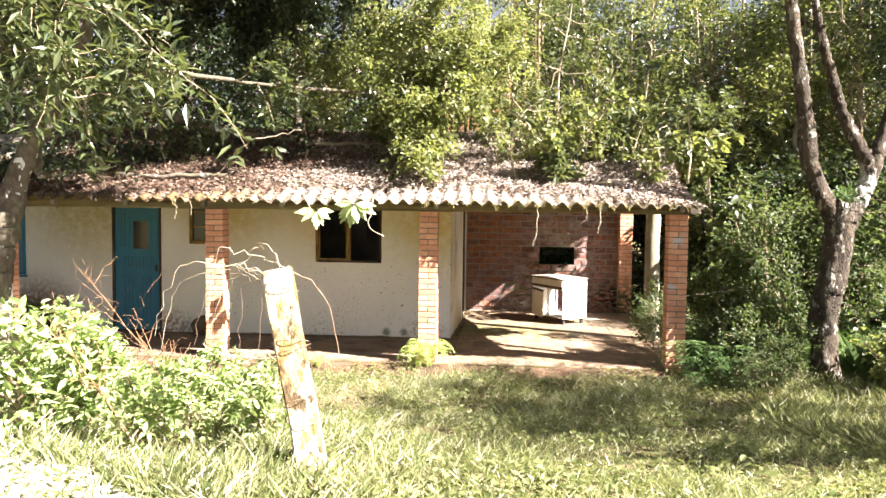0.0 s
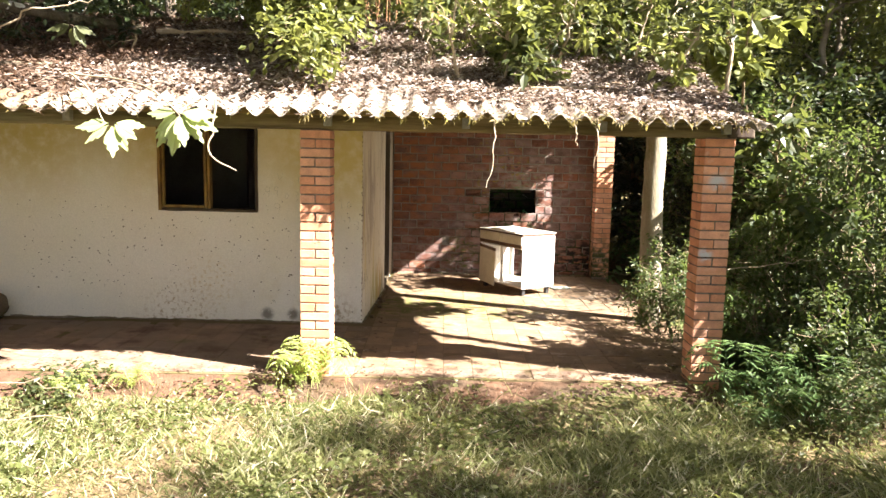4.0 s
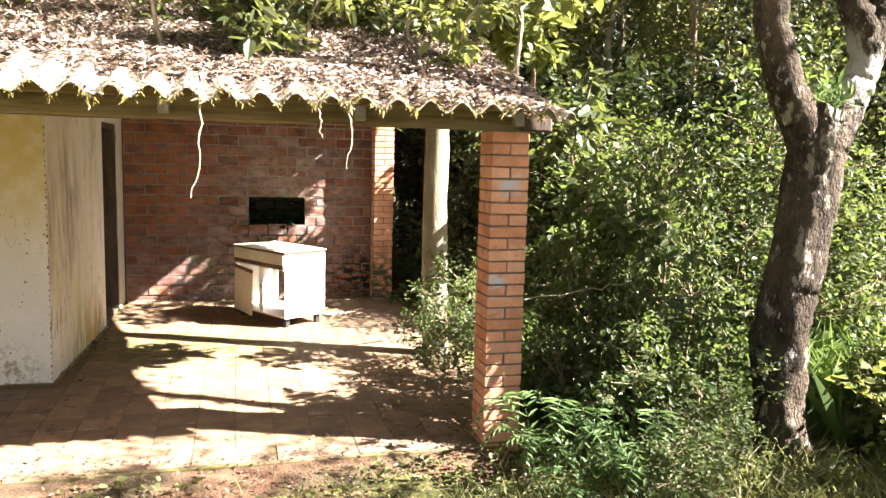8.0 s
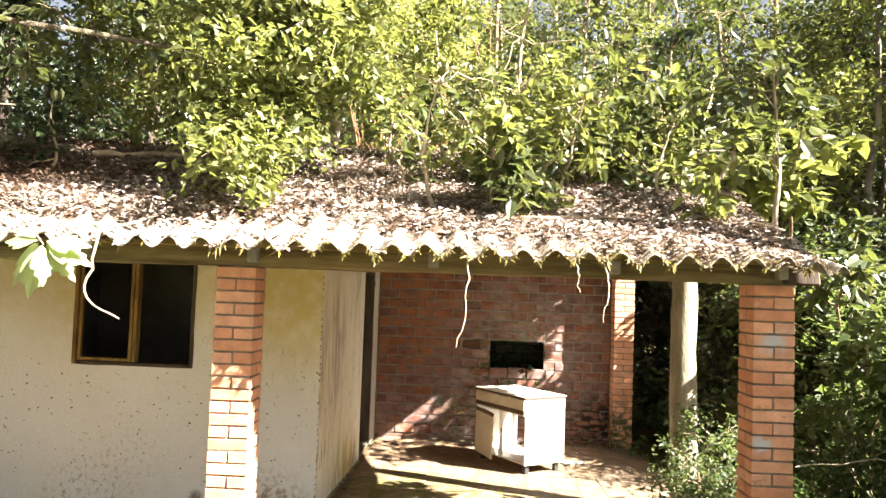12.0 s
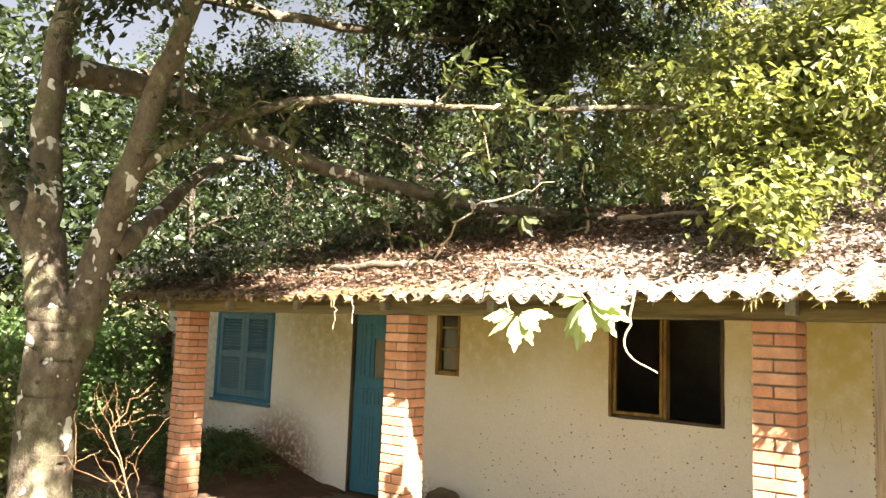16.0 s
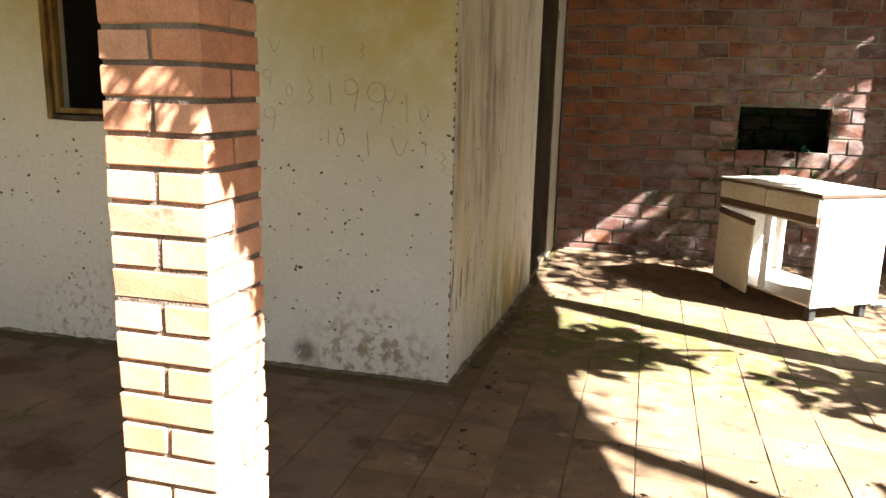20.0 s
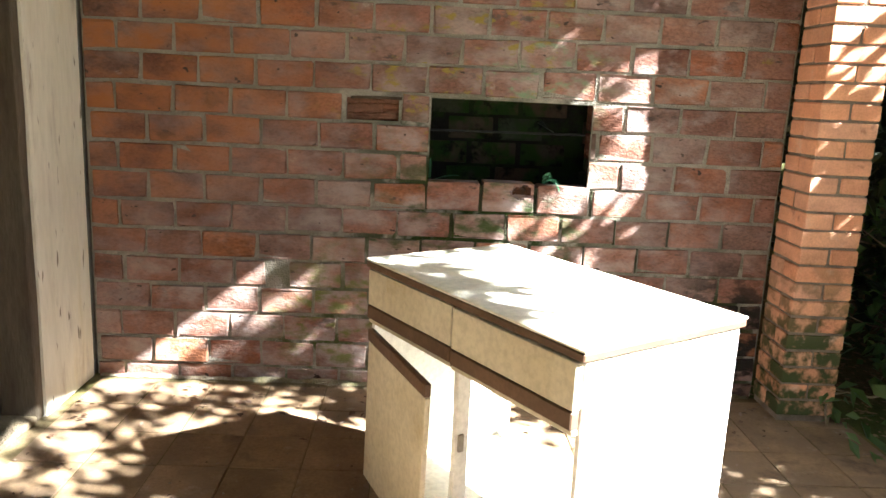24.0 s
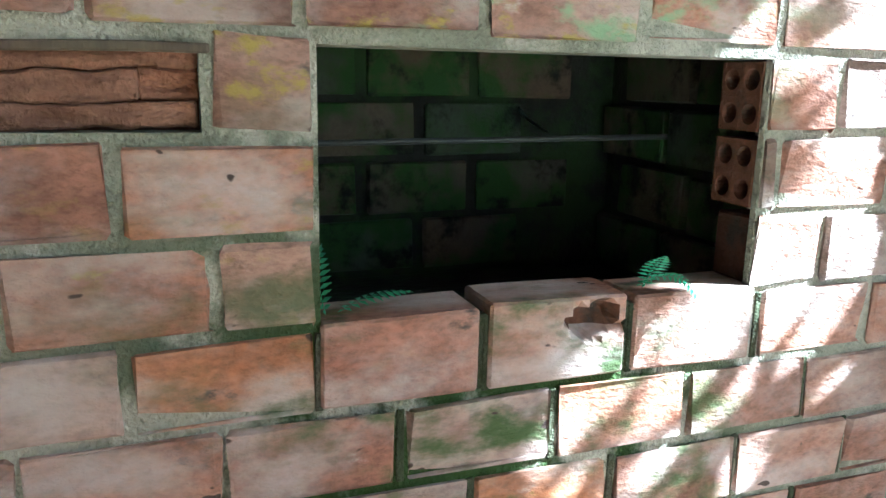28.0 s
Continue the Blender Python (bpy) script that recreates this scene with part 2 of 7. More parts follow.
TILE = material("clay_floor_tile", [(0.235, 0.162, 0.098), (0.265, 0.182, 0.112), (0.215, 0.148, 0.092)], 3.2, 80, 0.85, 0.4, 0.004, rnd="object", amount=0.5,
                stain=[((0.185, 0.130, 0.086), 0.44, 0.66), ((0.115, 0.080, 0.056), 0.54, 0.70), ((0.310, 0.240, 0.180), 0.58, 0.72)], stain_scale=2.3,
                near=[((0.110, 0.112, 0.034), (0.70, 2.9, 0.0), 1.0, 0.40, 0.60), ((0.135, 0.125, 0.042), (1.6, 2.8, 0.0), 1.1, 0.44, 0.60), ((0.085, 0.070, 0.050), (2.9, 3.4, 0.0), 1.1, 0.42, 0.62), ((0.205, 0.100, 0.080), (1.95, 3.35, 0.0), 0.35, 0.40, 0.54)], spec=0.15)
TILE_REST = material("dirty_floor_tile", [(0.242, 0.166, 0.112), (0.270, 0.188, 0.130), (0.215, 0.148, 0.100)], 3.2, 80, 0.85, 0.35, 0.004, rnd="island", amount=0.4,
                     stain=[((0.190, 0.138, 0.096), 0.40, 0.62), ((0.130, 0.118, 0.052), 0.60, 0.70), ((0.115, 0.072, 0.050), 0.50, 0.64)], stain_scale=1.0, spec=0.2)
SLAB = material("floor_joint", [(0.176, 0.124, 0.076), (0.136, 0.104, 0.056), (0.104, 0.096, 0.032)], 5, 90, 0.95, 0.6, 0.006, spec=0.1)
BEAM = material("weathered_beam", [(0.235, 0.175, 0.085), (0.105, 0.074, 0.036), (0.205, 0.175, 0.105)], 16, 70, 0.9, 0.9, 0.008, stretch=(0.08, 1, 1),
                stain=[((0.085, 0.060, 0.034), 0.52, 0.66), ((0.255, 0.225, 0.165), 0.58, 0.74)], stain_scale=7, spec=0.15)
GREY_WOOD = material("grey_wood", [(0.33, 0.31, 0.27), (0.22, 0.20, 0.17)], 12, 80, 0.9, 0.5, 0.004, stretch=(1, 0.15, 1), spec=0.15)
BATTEN = material("pale_batten", [(0.30, 0.205, 0.085), (0.20, 0.135, 0.055)], 9, 60, 0.9, 0.5, 0.004, stretch=(0.15, 1, 1), spec=0.15)
FRAME = material("flaking_wood_frame", [(0.29, 0.17, 0.045), (0.13, 0.07, 0.03), (0.34, 0.24, 0.09)], 14, 90, 0.8, 0.6, 0.004, stretch=(1, 1, 0.3), spec=0.2)
DARK_WOOD = material("dark_wood", [(0.085, 0.06, 0.042), (0.05, 0.036, 0.028), (0.12, 0.10, 0.07)], 12, 90, 0.85, 0.7, 0.006, stretch=(1, 1, 0.2), spec=0.2)
BLUE = material("blue_paint", [(0.038, 0.170, 0.255), (0.030, 0.140, 0.221), (0.051, 0.187, 0.255)], 3, 60, 0.55, 0.3, 0.003, stretch=(1, 1, 0.3),
                stain=[((0.085, 0.187, 0.230), 0.62, 0.76)], stain_scale=5, spots=(0.16, 0.13, 0.10), spots_scale=26, spots_at=(0.74, 0.77))
BLUE_DULL = material("faded_blue_paint", [(0.102, 0.204, 0.246), (0.072, 0.170, 0.230), (0.136, 0.212, 0.230)], 5, 60, 0.65, 0.3, 0.003, stretch=(1, 1, 0.4),
                     spots=(0.20, 0.17, 0.14), spots_scale=22, spots_at=(0.70, 0.74))
SHEET = material("fibre_cement_sheet", [(0.297, 0.261, 0.216), (0.198, 0.162, 0.126), (0.378, 0.333, 0.279)], 5, 70, 0.95, 0.5, 0.006,
                 stain=[((0.198, 0.180, 0.045), 0.56, 0.70), ((0.090, 0.077, 0.054), 0.56, 0.74)], stain_scale=2.4, spec=0.1,
                 # brown left end: stain, with the big tree's shade painted in
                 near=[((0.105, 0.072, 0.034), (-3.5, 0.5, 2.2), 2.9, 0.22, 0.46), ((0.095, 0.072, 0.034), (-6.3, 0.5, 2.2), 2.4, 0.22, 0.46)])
BARK_RIGHT = material("scaly_bark", [(0.090, 0.070, 0.052), (0.038, 0.030, 0.024), (0.13, 0.10, 0.072)], 20, 70, 0.95, 1.0, 0.05, stretch=(1, 1, 0.45),
                      stain=[((0.30, 0.27, 0.22), 0.565, 0.63), ((0.05, 0.06, 0.03), 0.58, 0.7)], stain_scale=11.0, near=[((0.46, 0.44, 0.39), (5.26, -0.55, 2.35), 0.42, 0.46, 0.54)], spots=(0.40, 0.39, 0.36), spots_scale=24, spots_at=(0.665, 0.70), spec=0.1)
BARK_LEFT = material("lichen_bark", [(0.150, 0.122, 0.088), (0.080, 0.063, 0.047), (0.125, 0.118, 0.068)], 13, 70, 0.95, 0.9, 0.02, stretch=(1, 1, 0.7),
                     stain=[((0.230, 0.200, 0.150), 0.54, 0.68), ((0.050, 0.040, 0.030), 0.58, 0.7)], stain_scale=6.0, spots=(0.56, 0.56, 0.51), spots_scale=6.5, spots_at=(0.625, 0.645), spec=0.1)
BARK_FAR = material("grey_bark", [(0.22, 0.18, 0.13), (0.12, 0.10, 0.075), (0.28, 0.25, 0.20)], 8, 50, 0.95, 0.6, 0.02, spec=0.1)
TWIG = material("dry_twig", [(0.30, 0.24, 0.16), (0.19, 0.14, 0.09)], 14, 90, 0.9, 0.4, 0.004, spec=0.1)
RED_TWIG = material("reddish_twig", [(0.30, 0.17, 0.09), (0.17, 0.085, 0.045)], 14, 90, 0.9, 0.4, 0.004, spec=0.1)
PALE_TWIG = material("bleached_twig", [(0.44, 0.37, 0.27), (0.30, 0.23, 0.15)], 14, 90, 0.9, 0.4, 0.004, spec=0.1)
LOG = material("pale_log", [(0.336, 0.296, 0.224), (0.240, 0.200, 0.136), (0.192, 0.176, 0.104)], 7, 60, 0.9, 0.6, 0.01, stretch=(1, 1, 0.35),
               stain=[((0.136, 0.136, 0.072), 0.54, 0.68)], stain_scale=3, spec=0.1)
POST = material("limewashed_post", [(0.465, 0.427, 0.352), (0.375, 0.315, 0.225), (0.270, 0.203, 0.120)], 8, 60, 0.9, 0.8, 0.012, stretch=(1, 1, 0.5),
                stain=[((0.185, 0.118, 0.045), 0.47, 0.57), ((0.085, 0.058, 0.030), 0.55, 0.63)], stain_scale=7, spec=0.1)
WIRE = material("rusty_wire", [(0.16, 0.09, 0.05), (0.24, 0.17, 0.12)], 30, 200, 0.7, 0.2, 0.002, metal=0.3)
STONE = material("grey_boulder", [(0.165, 0.125, 0.08), (0.10, 0.078, 0.052), (0.19, 0.15, 0.095)], 7, 70, 0.95, 0.9, 0.02)
LAMINATE = material("cream_laminate", [(0.60, 0.55, 0.44), (0.52, 0.46, 0.34)], 4, 50, 0.5, 0.15, 0.002,
                    stain=[((0.42, 0.34, 0.20), 0.60, 0.78)], stain_scale=4)
LAMINATE_TOP = material("stained_white_laminate", [(0.80, 0.77, 0.68), (0.70, 0.65, 0.50)], 3, 50, 0.45, 0.15, 0.002,
                        stain=[((0.55, 0.44, 0.26), 0.62, 0.78)], stain_scale=4)
WHITE = material("white_panel", [(0.78, 0.77, 0.74), (0.70, 0.69, 0.66)], 3, 60, 0.5, 0.12, 0.002, stain=[((0.50, 0.47, 0.40), 0.68, 0.80)], stain_scale=5)
BROWN = material("brown_strip", [(0.13, 0.075, 0.045), (0.09, 0.052, 0.033)], 9, 60, 0.6, 0.2, 0.002)
BLACK = material("black_plastic", [(0.025, 0.025, 0.026), (0.05, 0.048, 0.045)], 9, 60, 0.6, 0.2, 0.002)
BOARD = material("pale_green_board", [(0.36, 0.40, 0.35), (0.30, 0.33, 0.28)], 5, 60, 0.6, 0.2, 0.002)
EARTH = material("ground_soil", [(0.19, 0.135, 0.075), (0.12, 0.095, 0.045), (0.085, 0.085, 0.03)], 2.2, 40, 0.95, 0.7, 0.03,
                 stain=[((0.07, 0.085, 0.025), 0.44, 0.58)], stain_scale=0.9, spots=(0.24, 0.17, 0.10), spots_scale=22, spots_at=(0.56, 0.62), spec=0.1)
RED_EARTH = material("red_earth", [(0.150, 0.085, 0.052), (0.100, 0.060, 0.038), (0.085, 0.062, 0.040)], 6, 60, 0.95, 0.8, 0.02, spec=0.1)
GRAVEL = material("pale_road_dust", [(0.50, 0.46, 0.39), (0.40, 0.36, 0.30)], 6, 90, 0.95, 0.6, 0.01, spec=0.1)
DIRT = material("crumbled_dirt", [(0.34, 0.30, 0.23), (0.17, 0.13, 0.085), (0.12, 0.115, 0.05)], 14, 120, 0.95, 0.9, 0.012, spec=0.05)
GRIT = material("grit", [(0.30, 0.26, 0.20), (0.12, 0.09, 0.06), (0.22, 0.17, 0.12)], 10, 90, 0.95, 0.2, rnd="island", amount=0.2, spec=0.05)
GLASS_DARK = material("dusty_dark_glass", [(0.035, 0.033, 0.03), (0.05, 0.047, 0.04)], 3, 40, 0.12, 0.0, spec=0.5)
INK = material("pencil_scrawl", [(0.36, 0.34, 0.28), (0.42, 0.40, 0.33)], 20, 90, 0.9, 0.0)
PIT = material("chipped_plaster", [(0.11, 0.092, 0.072), (0.19, 0.16, 0.125)], 40, 90, 0.95, 0.0)
BOXRED = material("rusty_box", [(0.10, 0.04, 0.03), (0.06, 0.03, 0.025)], 9, 60, 0.7, 0.3)
LITTER_BED = material("leaf_mould", [(0.135, 0.095, 0.068), (0.070, 0.047, 0.033), (0.25, 0.205, 0.165)], 16, 90, 0.95, 1.0, 0.02, stain=[((0.27, 0.23, 0.20), 0.54, 0.70), ((0.035, 0.024, 0.017), 0.56, 0.70)], stain_scale=9.0, spec=0.05)
BRICK_END = material("broken_brick", [(0.085, 0.036, 0.022), (0.055, 0.026, 0.018), (0.11, 0.048, 0.030)], 9, 110, 0.92, 0.6, 0.006, rnd="object", amount=0.5, stain=[((0.03, 0.025, 0.02), 0.50, 0.66), ((0.20, 0.155, 0.13), 0.60, 0.74)], stain_scale=9.0, spec=0.1)
# dark tone painted in for the shade of open joints
GAP_SHADE = material("gap_shade", [(0.045, 0.050, 0.026), (0.022, 0.024, 0.014), (0.060, 0.055, 0.040)], 18, 120, 0.95, 0.9, 0.012, spec=0.1)
BRICK_FLAKE = material("cracked_brick", [(0.20, 0.090, 0.058), (0.14, 0.070, 0.048), (0.25, 0.125, 0.088)], 12, 120, 0.92, 0.8, 0.008, rnd="object", amount=0.5, spec=0.1)
MOSS = material("yellow_moss", [(0.21, 0.165, 0.045), (0.12, 0.10, 0.03), (0.27, 0.215, 0.11)], 30, 160, 0.95, 0.9, 0.012, spec=0.05)

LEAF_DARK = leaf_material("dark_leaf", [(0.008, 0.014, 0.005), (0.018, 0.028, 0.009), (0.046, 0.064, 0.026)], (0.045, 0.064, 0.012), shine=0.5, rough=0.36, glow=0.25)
LEAF_MID = leaf_material("green_leaf", [(0.018, 0.027, 0.009), (0.046, 0.060, 0.021), (0.120, 0.130, 0.060)], (0.155, 0.180, 0.040), shine=0.45, rough=0.38, glow=0.32)
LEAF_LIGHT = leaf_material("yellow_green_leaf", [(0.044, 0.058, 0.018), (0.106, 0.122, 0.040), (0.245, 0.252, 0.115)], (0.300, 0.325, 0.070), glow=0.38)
LEAF_PALE = leaf_material("pale_lobed_leaf", [(0.10, 0.15, 0.045), (0.26, 0.33, 0.12), (0.44, 0.49, 0.24)], (0.38, 0.48, 0.12), glow=0.32)
LEAF_UNDER = leaf_material("undergrowth_leaf", [(0.018, 0.032, 0.011), (0.038, 0.060, 0.020), (0.080, 0.105, 0.042), (0.190, 0.205, 0.105)], (0.135, 0.180, 0.040), shine=0.28, rough=0.45, glow=0.45)
GRASS = leaf_material("grass_blade", [(0.045, 0.062, 0.020), (0.105, 0.130, 0.045), (0.210, 0.220, 0.090), (0.360, 0.345, 0.190), (0.600, 0.560, 0.430)], (0.330, 0.345, 0.120), 0.35, 0.42, glow=0.36)
GRASS_TALL = leaf_material("tall_grass_blade", [(0.050, 0.085, 0.028), (0.095, 0.140, 0.046), (0.180, 0.220, 0.095)], (0.20, 0.28, 0.07), glow=0.38)
FERN = leaf_material("fern_leaf", [(0.035, 0.070, 0.022), (0.07, 0.125, 0.038), (0.14, 0.20, 0.08)], (0.16, 0.25, 0.06), glow=0.35)
FERN_LIGHT = leaf_material("pale_fern_leaf", [(0.260, 0.338, 0.091), (0.416, 0.468, 0.169)], (0.520, 0.624, 0.130), glow=0.4)
FERN_TEAL = leaf_material("bluish_fern_leaf", [(0.05, 0.20, 0.11), (0.07, 0.26, 0.14)], (0.08, 0.25, 0.10), glow=0.3)
LITTER = leaf_material("dead_leaf", [(0.085, 0.055, 0.040), (0.190, 0.140, 0.105), (0.340, 0.285, 0.240), (0.540, 0.490, 0.440)], (0.155, 0.085, 0.045), 0.2, 0.7, glow=0.12)
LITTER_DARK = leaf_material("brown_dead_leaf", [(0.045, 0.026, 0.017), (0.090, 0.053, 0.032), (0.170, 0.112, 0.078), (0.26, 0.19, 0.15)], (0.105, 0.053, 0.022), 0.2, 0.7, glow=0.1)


# ---- building helpers ----
def thing(name, label, category, at=(0, 0, 0), group="", kind="", turn=0.0):
    ob = new(name)
    ob.matrix_world = pose(*at, 0, 0, turn)
    ob.empty_display_size = 0.1
    return tagged(ob, label, category, group, kind)


def part(name, data, mat, parent, label="", at=None):
    """Links a bmesh or a mesh as one mesh object under a thing or a part."""
    if isinstance(data, bmesh.types.BMesh):
        me = bpy.data.meshes.new(name)
        data.to_mesh(me)
        data.free()
        data = me
    if not data.materials:
        data.materials.append(mat)
    ob = new(name, data)
    if parent is not None:
        ob.parent = parent
    if at is not None:
        ob.matrix_basis = at
    if label:
        ob["label"] = label
    return ob


def solid(name, data, mat, label, category, kind="", group=""):
    return tagged(part(name, data, mat, None), label, category, group, kind)


def arrays(name, verts, faces, smooth=False):
    """A mesh from an array of places and one or more arrays of faces, each of one size."""
    me = bpy.data.meshes.new(name)
    faces = [f for f in (faces if isinstance(faces, (list, tuple)) else [faces]) if len(f)]
    verts = np.asarray(verts, np.float32)
    loops = np.concatenate([np.asarray(f, np.int32).ravel() for f in faces])
    sizes = np.concatenate([np.full(len(f), np.asarray(f).shape[1], np.int32) for f in faces])
    me.vertices.add(len(verts))
    me.vertices.foreach_set("co", verts.ravel())
    me.loops.add(len(loops))
    me.loops.foreach_set("vertex_index", loops)
    me.polygons.add(len(sizes))
    me.polygons.foreach_set("loop_start", np.r_[0, np.cumsum(sizes)[:-1]].astype(np.int32))
    me.polygons.foreach_set("loop_total", sizes)
    me.polygons.foreach_set("use_smooth", np.full(len(sizes), smooth))
    me.update(calc_edges=True)
    return me


def box(x0, x1, y0, y1, z0, z1, bevel=0.0, rough=0.0, cuts=0):
    """A block with bevelled edges, and with worn, uneven faces where rough is given."""
    bm = bmesh.new()
    bmesh.ops.create_cube(bm, size=1)
    for v in bm.verts:
        v.co = ((x0 + x1) / 2 + v.co.x * (x1 - x0), (y0 + y1) / 2 + v.co.y * (y1 - y0), (z0 + z1) / 2 + v.co.z * (z1 - z0))
    if cuts:
        long = max(range(3), key=lambda k: (x1 - x0, y1 - y0, z1 - z0)[k])
        es = [e for e in bm.edges if abs((e.verts[0].co - e.verts[1].co)[long]) > 1e-4]
        bmesh.ops.subdivide_edges(bm, edges=es, cuts=cuts)
    if bevel:
        bmesh.ops.bevel(bm, geom=[e for e in bm.edges if e.calc_face_angle(0) > 0.5], offset=bevel, segments=1, affect="EDGES")
    if rough:
        for v in bm.verts:
            v.co += noise.noise_vector(v.co * 4.7 + Vector((3.1, 0, 7.7))) * rough
    return bm


def tubes(lines, sides=6):
    """Arrays for tapered tubes along (points, radii) lines."""
    vs, fs, k = [], [], 0
    ring = np.arange(sides) * 2 * math.pi / sides
    for pts, rad in lines:
        pts = np.asarray(pts, float)
        n = len(pts)
        d = np.gradient(pts, axis=0)
        d /= np.linalg.norm(d, axis=1, keepdims=True) + 1e-9
        ref = np.array([[1.0, 0.15, 0.1]]) if abs(d[:, 2].mean()) > 0.55 else np.array([[0.1, 0.15, 1.0]])
        a = np.cross(d, ref)
        a /= np.linalg.norm(a, axis=1, keepdims=True) + 1e-9
        b = np.cross(d, a)
        rad = np.asarray(rad, float)[:, None, None]
        vs.append((pts[:, None] + rad * (np.cos(ring)[None, :, None] * a[:, None] + np.sin(ring)[None, :, None] * b[:, None])).reshape(-1, 3))
        i, j = np.meshgrid(np.arange(n - 1), np.arange(sides), indexing="ij")
        q = np.stack([i * sides + j, i * sides + (j + 1) % sides, (i + 1) * sides + (j + 1) % sides, (i + 1) * sides + j], -1).reshape(-1, 4)
        fs.append(q + k)
        k += n * sides
    return np.concatenate(vs), np.concatenate(fs)


def tube_mesh(name, lines, sides=6, lump=0.0, fine=0.0):
    v, f = tubes(lines, sides)
    if lump:
        v = np.array([Vector(p) + noise.noise_vector(Vector(p) * 5.0) * lump + noise.noise_vector(Vector(p) * 17.0) * lump * 0.35 + noise.noise_vector(Vector((p[0] * 48, p[1] * 48, p[2] * 24))) * lump * fine for p in v])
    return arrays(name, v, f, True)


def blades(name, base, way, up, length, width, fold=0.25, droop=0.15, broad=False):
    """Leaves as folded kites (or, broad, six-cornered leaves): base, way and up are arrays of vectors."""
    base, way, up = (np.asarray(a, float) for a in (base, way, up))
    way = way / (np.linalg.norm(way, axis=1, keepdims=True) + 1e-9)
    side = np.cross(way, up)
    side /= np.linalg.norm(side, axis=1, keepdims=True) + 1e-9
    nor = np.cross(side, way)
    L, W = np.asarray(length, float)[:, None], np.asarray(width, float)[:, None]
    down = np.array([[0, 0, -1.0]])
    tip = base + way * L + down * L * droop
    if not broad:
        mid = base + way * L * 0.45 + down * L * droop * 0.25
        v = np.stack([base, mid + side * W + nor * W * fold, tip, mid - side * W + nor * W * fold], 1)
        k = np.arange(len(base))[:, None] * 4
        f = np.concatenate([k + [0, 1, 2], k + [0, 2, 3]])
    else:
        p1, p2 = base + way * L * 0.28 + down * L * droop * 0.1, base + way * L * 0.68 + down * L * droop * 0.5
        lift = nor * W * fold
        v = np.stack([base, p1 + side * W + lift, p2 + side * W * 0.8 + lift, tip, p2 - side * W * 0.8 + lift, p1 - side * W + lift], 1)
        k = np.arange(len(base))[:, None] * 6
        f = np.concatenate([k + [0, 1, 2, 3], k + [0, 3, 4, 5]])
    return arrays(name, v.reshape(-1, 3), f)


def rand_dirs(rng, n, flat=0.0):
    d = rng.normal(size=(n, 3))
    d[:, 2] *= 1 - flat
    return d / (np.linalg.norm(d, axis=1, keepdims=True) + 1e-9)


def roof_z(y):
    """The top of the roof sheets' middle line over the depth y."""
    return 2.085 + 0.31 * (y + 0.32) if y < RIDGE else 2.085 + 0.31 * (RIDGE + 0.32) - 0.31 * (y - RIDGE)


RIDGE = 3.3
FRONT, BACK = 1.87, 5.235
PITCH = 0.178


def ground_z(x, y):
    """The height of the ground: a flat yard before the porch, a bank, and the road's level above it."""
    z = np.interp(y, [-60, -14, -10, -6.5, -5.6, -4.6, -3.8, -2.9, -1.5, 0.2, 6, 9, 16, 40, 300], [0.9, 0.66, 0.62, 0.56, 0.52, 0.40, 0.2, 0.05, -0.03, -0.07, -0.08, 0.1, 1.0, 5, 30])
    side = np.clip(np.abs(x) - 8, 0, 60)
    return z + side * 0.03


